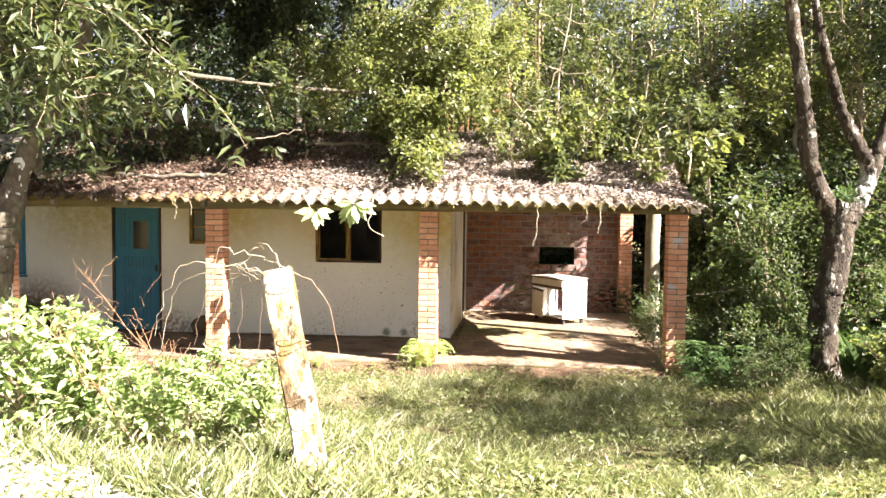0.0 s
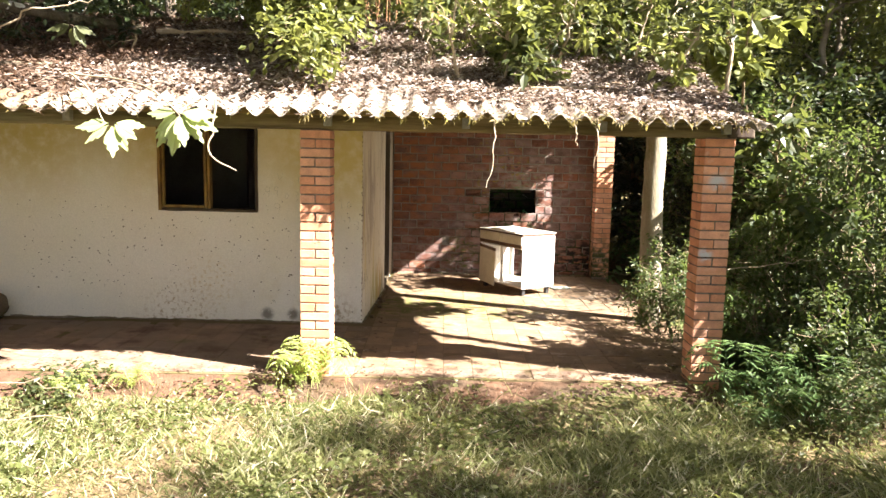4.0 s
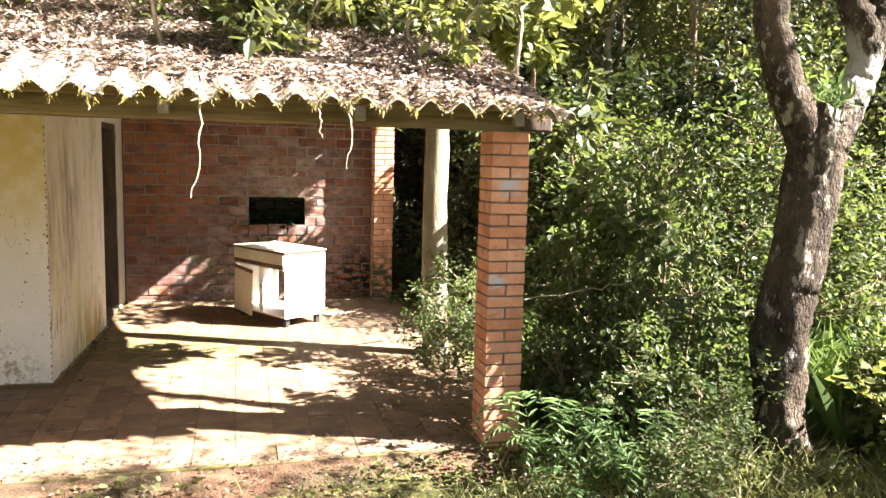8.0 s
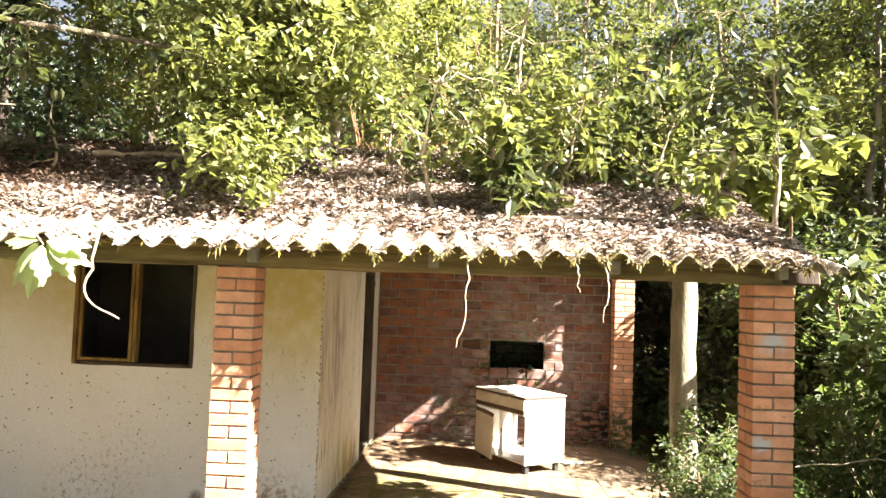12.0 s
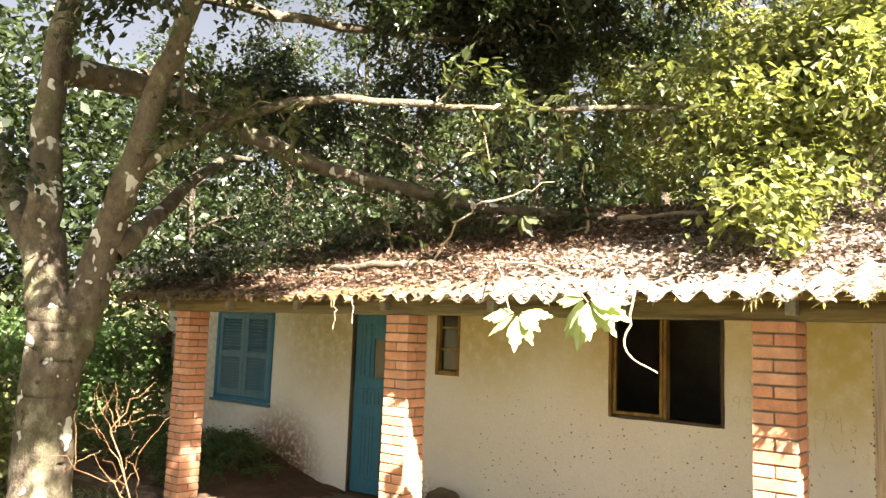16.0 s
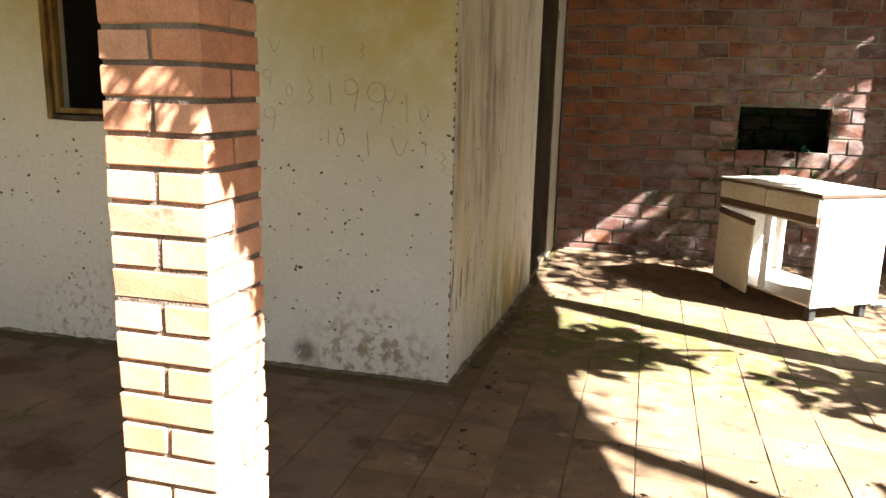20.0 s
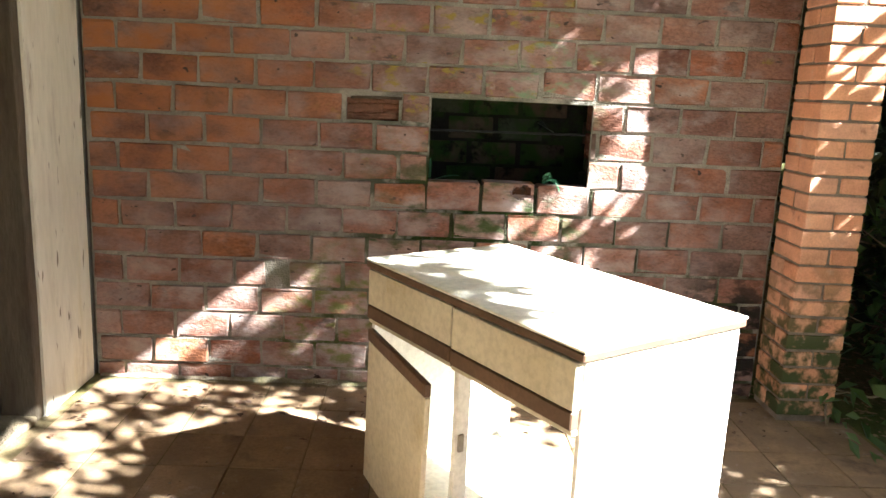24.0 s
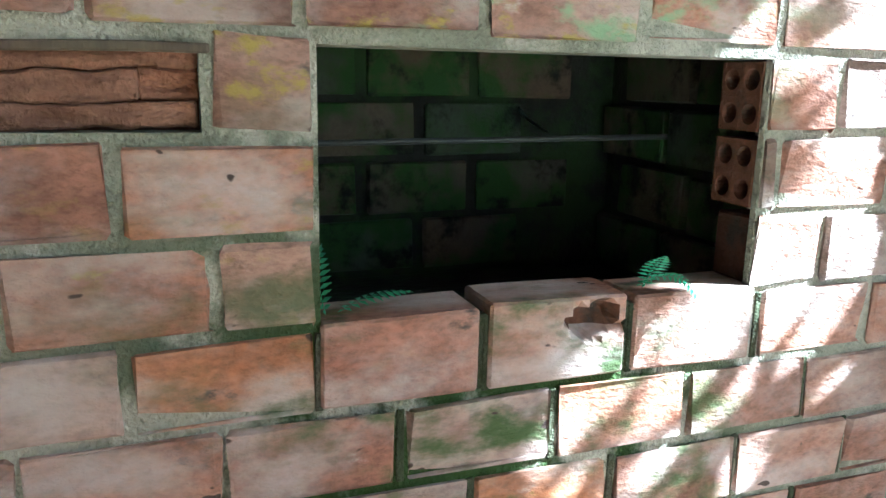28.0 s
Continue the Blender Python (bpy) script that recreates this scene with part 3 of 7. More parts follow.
# ---- ground ----
def build_ground():
    def lines(lo, hi, fine_lo, fine_hi, step):
        a = np.arange(fine_lo, fine_hi + 0.001, step)
        left = fine_lo - np.geomspace(0.4, fine_lo - lo, 14)[::-1]
        right = fine_hi + np.geomspace(0.4, hi - fine_hi, 14)
        return np.r_[left, a, right]
    xs, ys = lines(-300, 300, -10, 9, 0.16), lines(-200, 320, -11, 8, 0.16)
    X, Y = np.meshgrid(xs, ys, indexing="ij")
    Z = ground_z(X, Y)
    bump = np.array([noise.noise(Vector((x * 1.3, y * 1.3, 0))) * 0.05 + noise.noise(Vector((x * 5, y * 5, 3))) * 0.018 for x, y in zip(X.ravel(), Y.ravel())]).reshape(X.shape)
    under = (Y > -0.12) & (X > -9.2) & (X < 3.7) & (Y < 5.7)
    Z = np.where(under, np.minimum(Z, -0.10), Z + bump)
    n, m = X.shape
    i, j = np.meshgrid(np.arange(n - 1), np.arange(m - 1), indexing="ij")
    f = np.stack([i * m + j, (i + 1) * m + j, (i + 1) * m + j + 1, i * m + j + 1], -1).reshape(-1, 4)
    me = arrays("ground", np.stack([X, Y, Z], -1).reshape(-1, 3), f, True)
    solid("ground", me, EARTH, "uneven brown soil with patches of grass and moss", "ground", "structure")
    # bare reddish earth along the porch edge
    xs, ys = np.linspace(-5.2, 3.3, 140), np.linspace(-0.85, -0.004, 26)
    X, Y = np.meshgrid(xs, ys, indexing="ij")
    rag = np.array([noise.noise(Vector((x * 2.1, y * 3.0, 6))) for x, y in zip(X.ravel(), Y.ravel())]).reshape(X.shape)
    f = (Y + 0.85) / 0.85
    Z = -0.13 + 0.115 * np.clip(f * 1.25 + 0.35 * rag, 0, 1) + 0.008 * rag
    Z[:, -1] = np.minimum(Z[:, -1], -0.012)
    n, m = X.shape
    i, j = np.meshgrid(np.arange(n - 1), np.arange(m - 1), indexing="ij")
    f = np.stack([i * m + j, (i + 1) * m + j, (i + 1) * m + j + 1, i * m + j + 1], -1).reshape(-1, 4)
    solid("bare_earth", arrays("bare_earth", np.stack([X, Y, Z], -1).reshape(-1, 3), f, True), RED_EARTH, "trodden reddish earth along the porch edge", "ground", "structure")
    # the pale verge of the road
    xs, ys = np.linspace(-7, 3.2, 70), np.linspace(-14, -5.4, 60)
    X, Y = np.meshgrid(xs, ys, indexing="ij")
    edge = -5.45 - 0.55 * np.clip(X + 2, 0, 9)
    Yw = np.minimum(Y, edge + 0.12 * np.sin(X * 3.1))
    Z = ground_z(X, Yw) + 0.045 + 0.012 * np.sin(X * 7) * np.cos(Yw * 5)
    n, m = X.shape
    i, j = np.meshgrid(np.arange(n - 1), np.arange(m - 1), indexing="ij")
    f = np.stack([i * m + j, (i + 1) * m + j, (i + 1) * m + j + 1, i * m + j + 1], -1).reshape(-1, 4)
    solid("road", arrays("road", np.stack([X, Yw, Z], -1).reshape(-1, 3), f, True), GRAVEL, "pale dusty gravel road in full sun", "road", "structure")


build_ground()


# ---- walls ----
def wall_mesh(name, u0, u1, holes, place, thick, top, cuts=()):
    """A wall in (u, z) with holes (u0, u1, z0, z1); place(u, w, z) lays it into the world, w going from 0 to thick; top(u) is its upper edge."""
    us = sorted({u0, u1, *cuts, *(h[0] for h in holes), *(h[1] for h in holes)})
    zs = sorted({0.0, *(h[2] for h in holes), *(h[3] for h in holes)}) + [None]
    vs, fs, at = [], [], {}

    def vert(i, k, w):
        if (i, k, w) not in at:
            at[i, k, w] = len(vs)
            vs.append(place(us[i], thick * w, top(us[i]) if zs[k] is None else zs[k]))
        return at[i, k, w]

    def open_at(i, k):
        if not (0 <= i < len(us) - 1 and 0 <= k < len(zs) - 1):
            return True
        z = zs[k] + 0.001
        return any(h[0] <= us[i] + 1e-6 < h[1] and h[2] <= z < h[3] for h in holes)

    for i in range(len(us) - 1):
        for k in range(len(zs) - 1):
            if open_at(i, k):
                continue
            for w in (0, 1):
                q = [vert(i, k, w), vert(i + 1, k, w), vert(i + 1, k + 1, w), vert(i, k + 1, w)]
                fs.append(q if w == 0 else q[::-1])
            for (a, b), nxt in ((((0, 0), (0, 1)), (i - 1, k)), (((1, 1), (1, 0)), (i + 1, k)), (((1, 0), (0, 0)), (i, k - 1)), (((0, 1), (1, 1)), (i, k + 1))):
                if open_at(*nxt):
                    fs.append([vert(i + a[0], k + a[1], 0), vert(i + a[0], k + a[1], 1), vert(i + b[0], k + b[1], 1), vert(i + b[0], k + b[1], 0)])
    bm = bmesh.new()
    bv = [bm.verts.new(p) for p in vs]
    for q in fs:
        bm.faces.new([bv[a] for a in q])
    bmesh.ops.recalc_face_normals(bm, faces=bm.faces)
    return bm


DOOR = (-5.08, -4.28, 0.0, 2.09)
SMALL = (-3.82, -3.51, 1.395, 2.16)
WINDOW = (-1.81, -0.79, 1.145, 2.14)
SHUTTER = (-7.71, -6.51, 0.86, 2.06)
LEFT_END = -8.95
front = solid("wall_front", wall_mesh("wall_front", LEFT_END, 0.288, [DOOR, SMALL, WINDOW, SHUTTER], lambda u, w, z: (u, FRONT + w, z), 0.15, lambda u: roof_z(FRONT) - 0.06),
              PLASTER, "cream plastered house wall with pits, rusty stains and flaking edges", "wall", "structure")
# its end face carries on the streaked side wall
front.data.materials.append(PLASTER_SIDE)
for v in front.data.vertices:
    if v.co.x > 0.28 and v.co.y > FRONT + 0.1:
        v.co.x += 0.0062
for p in front.data.polygons:
    if p.center.x > 0.28:
        p.material_index = 1


def side_x(y):
    return 0.288 + (y - FRONT) * 0.041 if y < 3.9 else 0.371


solid("wall_side", wall_mesh("wall_side", FRONT + 0.1505, 5.22, [(3.86, 4.79, 0.0, 2.07)], lambda u, w, z: (side_x(u) - w, u, z), 0.15, lambda u: roof_z(u) - 0.06, cuts=(RIDGE, 3.0)),
      PLASTER_SIDE, "grey streaked plaster side wall with mould runs", "wall", "structure")
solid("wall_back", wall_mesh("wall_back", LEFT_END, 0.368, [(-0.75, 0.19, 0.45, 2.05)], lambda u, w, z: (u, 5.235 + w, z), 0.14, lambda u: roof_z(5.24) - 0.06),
      INSIDE, "dark rear wall of the house seen through the doorway", "wall", "structure")
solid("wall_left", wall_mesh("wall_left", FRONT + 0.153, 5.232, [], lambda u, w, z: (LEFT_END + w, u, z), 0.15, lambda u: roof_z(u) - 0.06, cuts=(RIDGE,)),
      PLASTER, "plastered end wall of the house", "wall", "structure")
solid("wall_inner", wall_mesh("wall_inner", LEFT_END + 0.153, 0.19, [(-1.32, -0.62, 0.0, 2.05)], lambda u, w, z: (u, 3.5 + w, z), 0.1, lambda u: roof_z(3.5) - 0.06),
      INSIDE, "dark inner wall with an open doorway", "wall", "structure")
# partitions added only to keep light out of the rooms
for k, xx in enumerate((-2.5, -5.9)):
    solid("wall_partition_%d" % (k + 1), wall_mesh("added_partition", FRONT + 0.153, 3.497, [], lambda u, w, z, xx=xx: (xx + w, u, z), 0.1, lambda u: roof_z(u) - 0.07, cuts=(RIDGE,)),
          INSIDE, "inner partition added to keep the rooms dark", "wall", "structure")
solid("floor_inside", box(LEFT_END + 0.15, 0.22, FRONT + 0.15, 5.235, -0.12, -0.004), SLAB, "dark earthen floor inside the house", "floor", "structure")


# ---- brick wall with the barbecue niche ----
BRICK_H, BRICK_L, JOINT = 0.1208, 0.234, 0.015
NICHE = (1.799, 2.471, 0.919, 1.262)
ROW0 = 0.911 - 8 * BRICK_H
PHASE = 1.790


def brick_variants(name, lx, ly, lz, count, rng, chip):
    """Bevelled bricks with worn corners, their front at y = 0."""
    out = []
    for _ in range(count):
        bm = box(-lx / 2, lx / 2, 0, ly, -lz / 2, lz / 2, 0.0035)
        for v in bm.verts:
            v.co += Vector(rng.normal(0, chip, 3).tolist())
        me = bpy.data.meshes.new(name)
        bm.to_mesh(me)
        bm.free()
        out.append(me)
    return out


def hollow_end(w, h, r, deep):
    """The end of a hollow brick, facing -x: a plate with four round holes that go in, and its four sides."""
    bm = bmesh.new()
    n = 16
    for cy in (-w / 4, w / 4):
        for cz in (-h / 4, h / 4):
            rim, edge, back = [], [], []
            for k in range(n):
                c, d = math.cos(k * 2 * math.pi / n), math.sin(k * 2 * math.pi / n)
                f = 1 / max(abs(c), abs(d))
                edge.append(bm.verts.new((0, cy + c * f * w / 4, cz + d * f * h / 4)))
                rim.append(bm.verts.new((0.001, cy + c * r, cz + d * r)))
                back.append(bm.verts.new((deep, cy + c * r * 0.95, cz + d * r * 0.95)))
            for k in range(n):
                m = (k + 1) % n
                bm.faces.new((edge[k], edge[m], rim[m], rim[k]))
                bm.faces.new((rim[k], rim[m], back[m], back[k]))
            bm.faces.new(back)
    c = [[bm.verts.new((x, y, z)) for y, z in ((-w / 2, -h / 2), (w / 2, -h / 2), (w / 2, h / 2), (-w / 2, h / 2))] for x in (0, deep + 0.02)]
    for k in range(4):
        bm.faces.new((c[0][k], c[0][(k + 1) % 4], c[1][(k + 1) % 4], c[1][k]))
    bm.faces.new(c[1])
    bmesh.ops.remove_doubles(bm, verts=bm.verts, dist=0.0004)
    bmesh.ops.recalc_face_normals(bm, faces=bm.faces)
    return bm


def build_brick_wall():
    rng = np.random.default_rng(5)
    wall = thing("wall_brick", "wall of red hollow bricks with grey mortar, lichen and moss", "wall", kind="structure")
    gap = (PHASE - 1.5 * BRICK_L + 0.008, PHASE - 0.5 * BRICK_L - 0.008, ROW0 + 10 * BRICK_H + 0.006, NICHE[3] - 0.012)
    low = ROW0 + 7 * BRICK_H + 0.008
    holes = [(NICHE[0], NICHE[1] + 0.085, low, NICHE[3]), gap]
    bm = wall_mesh("mortar", 0.378, 3.30, holes, lambda u, w, z: (u, BACK + 0.007 + w, z), 0.11, lambda u: roof_z(5.24) - 0.06)
    part("mortar", bm, MORTAR_WALL, wall, "grey mortar joints with green moss")
    part("mortar", box(NICHE[1] + 0.004, NICHE[1] + 0.086, BACK + 0.007, BACK + 0.020, low, NICHE[3], 0.001), MORTAR_WALL, wall, "grey mortar joints with green moss")
    full = brick_variants("brick", BRICK_L - JOINT, 0.02, BRICK_H - JOINT, 9, rng, 0.0032)
    half = brick_variants("brick", BRICK_L / 2 - JOINT, 0.02, BRICK_H - JOINT, 5, rng, 0.0032)
    rest_v, rest_f, kk = [], [], 0
    row = 0
    z = ROW0 + BRICK_H / 2
    while z + BRICK_H / 2 < roof_z(5.24) - 0.05:
        x = PHASE - 8 * BRICK_L - (0 if row % 2 else BRICK_L / 2) + (0.012 * math.sin(row * 2.1) if row < 7 else (0.007, 0.0, 0.011, 0.0, -0.009)[row - 7] if row < 12 else 0.01 * math.sin(row * 1.7))
        while x < 3.29:
            a, b = max(x, 0.38), min(x + BRICK_L, 3.30)
            pieces = [(a, b)]
            if NICHE[2] < z < NICHE[3]:
                pieces = [(p, q) for p, q in ((a, min(b, NICHE[0])), (max(a, NICHE[1]), b)) if q - p > 0.03]
            if row == 7 and 1.75 < a < 2.4:
                pieces = []
            if row == 10 and abs(a - (PHASE - 1.5 * BRICK_L)) < 0.04:
                part("broken_brick", box(gap[0] - 0.01, gap[1] + 0.01, BACK + 0.055, BACK + 0.09, z - 0.06, z + 0.05, 0.002, 0.006, 6), BRICK_END, wall, "recessed broken brick")
                for u0, u1, w0, w1, d in ((0.0, 0.98, -0.052, -0.024, 0.030), (0.0, 0.70, -0.023, 0.012, 0.036), (0.695, 1.0, -0.023, 0.014, 0.040), (0.0, 1.0, 0.014, 0.052, 0.036)):
                    wide = gap[1] - gap[0]
                    bit = box(gap[0] + u0 * wide, gap[0] + u1 * wide, BACK + d, BACK + 0.07, z + w0, z + w1, 0.003, 0.006, 4)
                    bmesh.ops.subdivide_edges(bit, edges=[e for e in bit.edges if e.calc_length() > 0.02], cuts=4, use_grid_fill=True)
                    for v in bit.verts:
                        v.co.z += 0.02 * (v.co.x - gap[0]) + 0.006 * noise.noise(v.co * 30) - 0.003
                        v.co.y += 0.012 * noise.noise(Vector((v.co.x * 16, v.co.y * 20, v.co.z * 60)))
                    part("flake", bit, BRICK_FLAKE, wall, "cracked flake of the recessed brick")
                lath = box(gap[0] + 0.02, gap[1] + 0.012, BACK - 0.001, BACK + 0.05, gap[3] - 0.006, gap[3] + 0.005, 0.002, 0.006, 9)
                part("charred_lath", lath, DARK_WOOD, wall, "charred strip over the recess")
                pieces = []
            if row == 4 and a < 1.156 < b:
                pieces = [(a, 1.118)]
                part("broken_brick", box(1.115, b - 0.006, BACK + 0.022, BACK + 0.05, z - 0.052, z + 0.05, 0.003, 0.010, 6), BRICK_END, wall, "crumbled stump of a broken brick")
            # dark strips on the upright joints paint in the shade of open gaps
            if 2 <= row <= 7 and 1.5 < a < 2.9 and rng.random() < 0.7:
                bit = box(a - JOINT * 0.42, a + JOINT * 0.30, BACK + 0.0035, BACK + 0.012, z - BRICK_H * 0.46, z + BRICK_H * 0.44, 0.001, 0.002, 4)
                part("damp_joint", bit, GAP_SHADE, wall, "dark strip painted in as the shade of an open joint")
            for p, q in pieces:
                w = q - p
                if w < 0.03:
                    continue
                m = Matrix.Translation(((p + q) / 2, BACK + rng.uniform(-0.0025, 0.002), z + rng.normal(0, 0.0012))) @ Matrix.Rotation(rng.normal(0, 0.006), 4, "Y")
                src = full[rng.integers(9)] if w > BRICK_L * 0.7 else half[rng.integers(5)]
                ref = (BRICK_L if w > BRICK_L * 0.7 else BRICK_L / 2) - JOINT
                m = m @ Matrix.Diagonal(((w - JOINT) / ref, 1, 1, 1))
                if z < 2.02:
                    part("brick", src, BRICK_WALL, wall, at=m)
                else:
                    co = np.array([m @ v.co for v in src.vertices])
                    rest_v.append(co)
                    rest_f += [[kk + i for i in pl.vertices] for pl in src.polygons]
                    kk += len(co)
            x += BRICK_L
        z += BRICK_H
        row += 1
    quads = [f for f in rest_f if len(f) == 4]
    tris = [f for f in rest_f if len(f) == 3]
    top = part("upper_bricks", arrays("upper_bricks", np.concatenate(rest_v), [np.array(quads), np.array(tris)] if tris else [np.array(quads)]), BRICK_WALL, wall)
    top["kind"] = "stuff"
    # the chamber behind the niche
    chamber = thing("barbecue_niche", "dark sooty brick barbecue chamber with moss inside", "niche", (0, 0, 0))
    x0, x1, z0, z1, y0, y1 = NICHE[0] - 0.1, NICHE[1] + 0.12, NICHE[2] - 0.115, NICHE[3] + 0.18, BACK + 0.121, 5.86
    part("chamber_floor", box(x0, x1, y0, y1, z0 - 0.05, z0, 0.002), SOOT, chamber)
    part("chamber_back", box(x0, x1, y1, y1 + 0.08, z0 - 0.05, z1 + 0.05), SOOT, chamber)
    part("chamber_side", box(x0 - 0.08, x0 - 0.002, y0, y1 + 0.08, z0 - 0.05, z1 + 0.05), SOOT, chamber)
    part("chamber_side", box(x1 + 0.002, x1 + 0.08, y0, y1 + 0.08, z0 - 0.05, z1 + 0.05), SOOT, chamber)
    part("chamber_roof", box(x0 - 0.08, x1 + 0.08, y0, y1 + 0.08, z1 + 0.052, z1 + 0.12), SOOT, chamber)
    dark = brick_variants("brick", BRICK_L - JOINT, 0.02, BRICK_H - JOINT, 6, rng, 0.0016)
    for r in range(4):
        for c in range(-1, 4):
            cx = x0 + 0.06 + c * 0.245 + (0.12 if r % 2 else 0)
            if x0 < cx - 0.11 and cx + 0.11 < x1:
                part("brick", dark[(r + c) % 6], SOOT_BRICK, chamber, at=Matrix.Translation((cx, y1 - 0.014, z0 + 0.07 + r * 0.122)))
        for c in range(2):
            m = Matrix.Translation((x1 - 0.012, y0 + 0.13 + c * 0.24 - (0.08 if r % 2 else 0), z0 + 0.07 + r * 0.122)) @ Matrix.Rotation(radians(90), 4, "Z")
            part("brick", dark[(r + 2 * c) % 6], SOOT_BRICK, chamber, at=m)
    # sill bricks, laid loose on the niche's lower edge
    for k in range(3):
        sx = PHASE + k * BRICK_L + JOINT / 2
        sill = box(sx, sx + BRICK_L - JOINT, BACK - 0.002 - 0.002 * (k % 2), BACK + 0.10, ROW0 + 7 * BRICK_H + JOINT / 2, NICHE[2] - 0.002 + 0.006 * (k == 1), 0.004, 0.003, 16)
        if k == 1:
            bmesh.ops.subdivide_edges(sill, edges=[e for e in sill.edges if e.calc_length() > 0.03], cuts=9, use_grid_fill=True)
            # a bite out of its upper corner
            for v in sill.verts:
                d = math.hypot((v.co.x - sx - 0.165) / 0.055, (v.co.z - NICHE[2] + 0.035) / 0.030) + 0.5 * noise.noise(v.co * 45)
                if d < 1 and v.co.y < BACK + 0.03:
                    v.co.y += 0.034 * min(1.0, 3.0 * (1 - d)) + 0.006 * noise.noise(v.co * 90)
        sill = part("sill_brick", sill, BRICK_WALL, chamber)
        sill.data.materials.append(BRICK_END)
        for p in sill.data.polygons:
            if BACK + 0.008 < p.center.y < BACK + 0.05 and p.normal.z < 0.7 and sx + 0.02 < p.center.x < sx + BRICK_L - 0.02 and p.center.z > ROW0 + 7.2 * BRICK_H:
                p.material_index = 1
        if k:
            # the same painted gap shade between the sill bricks
            part("damp_joint", box(sx - JOINT + 0.001, sx - 0.001, BACK + 0.006, BACK + 0.09, ROW0 + 7 * BRICK_H, NICHE[2] - 0.012, 0.002, 0.002, 4), GAP_SHADE, chamber, "dark strip painted in as the shade of an open joint")
    part("grill_bar", tube_mesh("grill_bar", [([(x0, 5.62, 1.11), (x1, 5.60, 1.12)], [0.006, 0.006])], 6), BLACK, chamber, "thin rusty iron bar")
    # broken hollow bricks whose ends show in the niche's right cheek
    for k in range(3):
        zc = NICHE[3] - 0.056 - k * 0.1165
        if k == 2:
            stump = box(NICHE[1] + 0.022, NICHE[1] + 0.09, BACK + 0.022, BACK + 0.108, zc - 0.060, zc + 0.046, 0.004, 0.014, 8)
            part("broken_brick", stump, BRICK_END, chamber, "ragged stump of a broken brick")
            continue
        part("hollow_brick", hollow_end(0.088, 0.104, 0.0165, 0.07), BRICK_END, chamber, "broken brick showing four round holes", at=Matrix.Translation((NICHE[1] + 0.002, BACK + 0.066, zc)))


# ---- brick columns ----
COURSE = 0.0722


def build_column(name, x, y, z0, z1, label, seed, group="brick porch columns", w=0.238):
    rng = np.random.default_rng(seed)
    col = thing(name, label, "column", (x, y, 0), group)
    j = 0.011
    part("mortar_core", box(0.006, w - 0.006, 0.006, w - 0.006, z0, z1), MORTAR_POST, col)
    longs = brick_variants("brick", w, w / 2 - j / 2, COURSE - j, 5, rng, 0.0011)
    k, z = 0, z1 - COURSE / 2
    while z - COURSE / 2 > z0 - 0.03:
        for s in (0, 1):
            if k % 2 == 0:
                m = Matrix.Translation((w / 2, s * (w / 2 + j / 2), z))
            else:
                m = Matrix.Translation((w / 2 - j / 2 - 0.0 if not s else w, w / 2, z)) @ Matrix.Rotation(radians(90), 4, "Z")
            part("brick", longs[rng.integers(5)], BRICK_POST, col, at=Matrix.Translation((rng.normal(0, 0.0012), rng.normal(0, 0.0012), 0)) @ m)
        z -= COURSE
        k += 1
    return col


# ---- roof ----
def roof_end(y):
    """The sheets' ragged right edge, notched to shape the floor's sun patch."""
    return float(np.interp(y, [-0.35, -0.1, 0.3, 1.15, 2.0, 3.4], [3.56, 3.42, 3.34, 3.46, 3.58, 3.62])) + (0.02 * noise.noise(Vector((y * 7, 3.3, 0))) if y < 3 else 0)


def sheet_mesh(x0, x1, y0, y1, rng, ny=14, drop=0.0):
    """A corrugated sheet from eave y0 to y1, 7 mm thick, sagging and worn at the eave."""
    nx = int(round((x1 - x0) / PITCH * 10)) + 1
    xs, ys = np.linspace(x0, x1, nx), np.linspace(y0, y1, ny)
    sag = rng.uniform(-0.012, 0.008)
    top = np.zeros((nx, ny, 3))
    for i, x in enumerate(xs):
        ragged = 0.02 * noise.noise(Vector((x * 9, 0.3, 0)))
        for j, y in enumerate(ys):
            yy = y + (ragged if j == 0 else 0)
            xx = 3.3 + (x - 3.3) * (roof_end(yy) - 3.3) / 0.32 if x1 > 3.55 and x > 3.3 else x
            top[i, j] = (xx, yy, roof_z(yy) - 0.045 * min(1.0, max(0.0, (x - 2.9) / 0.6)) ** 2 * max(0.0, 1 - max(0.0, yy)) + 0.031 * math.cos(2 * math.pi * x / PITCH) + sag + drop + 0.008 * noise.noise(Vector((x * 2.0, yy * 2.0, 1))))
    low = top - [0, 0, 0.008]
    v = np.concatenate([top.reshape(-1, 3), low.reshape(-1, 3)])
    i, j = np.meshgrid(np.arange(nx - 1), np.arange(ny - 1), indexing="ij")
    q = np.stack([i * ny + j, (i + 1) * ny + j, (i + 1) * ny + j + 1, i * ny + j + 1], -1).reshape(-1, 4)
    o = nx * ny
    e = np.arange(nx - 1)
    eave = np.stack([e * ny, e * ny + o, (e + 1) * ny + o, (e + 1) * ny], -1)
    d = np.arange(ny - 1)
    s0 = np.stack([d, d + 1, d + 1 + o, d + o], -1)
    s1 = s0[:, ::-1] + (nx - 1) * ny
    return arrays("roof_sheet", v, np.concatenate([q, q[:, ::-1] + o, eave, s0, s1]), True)


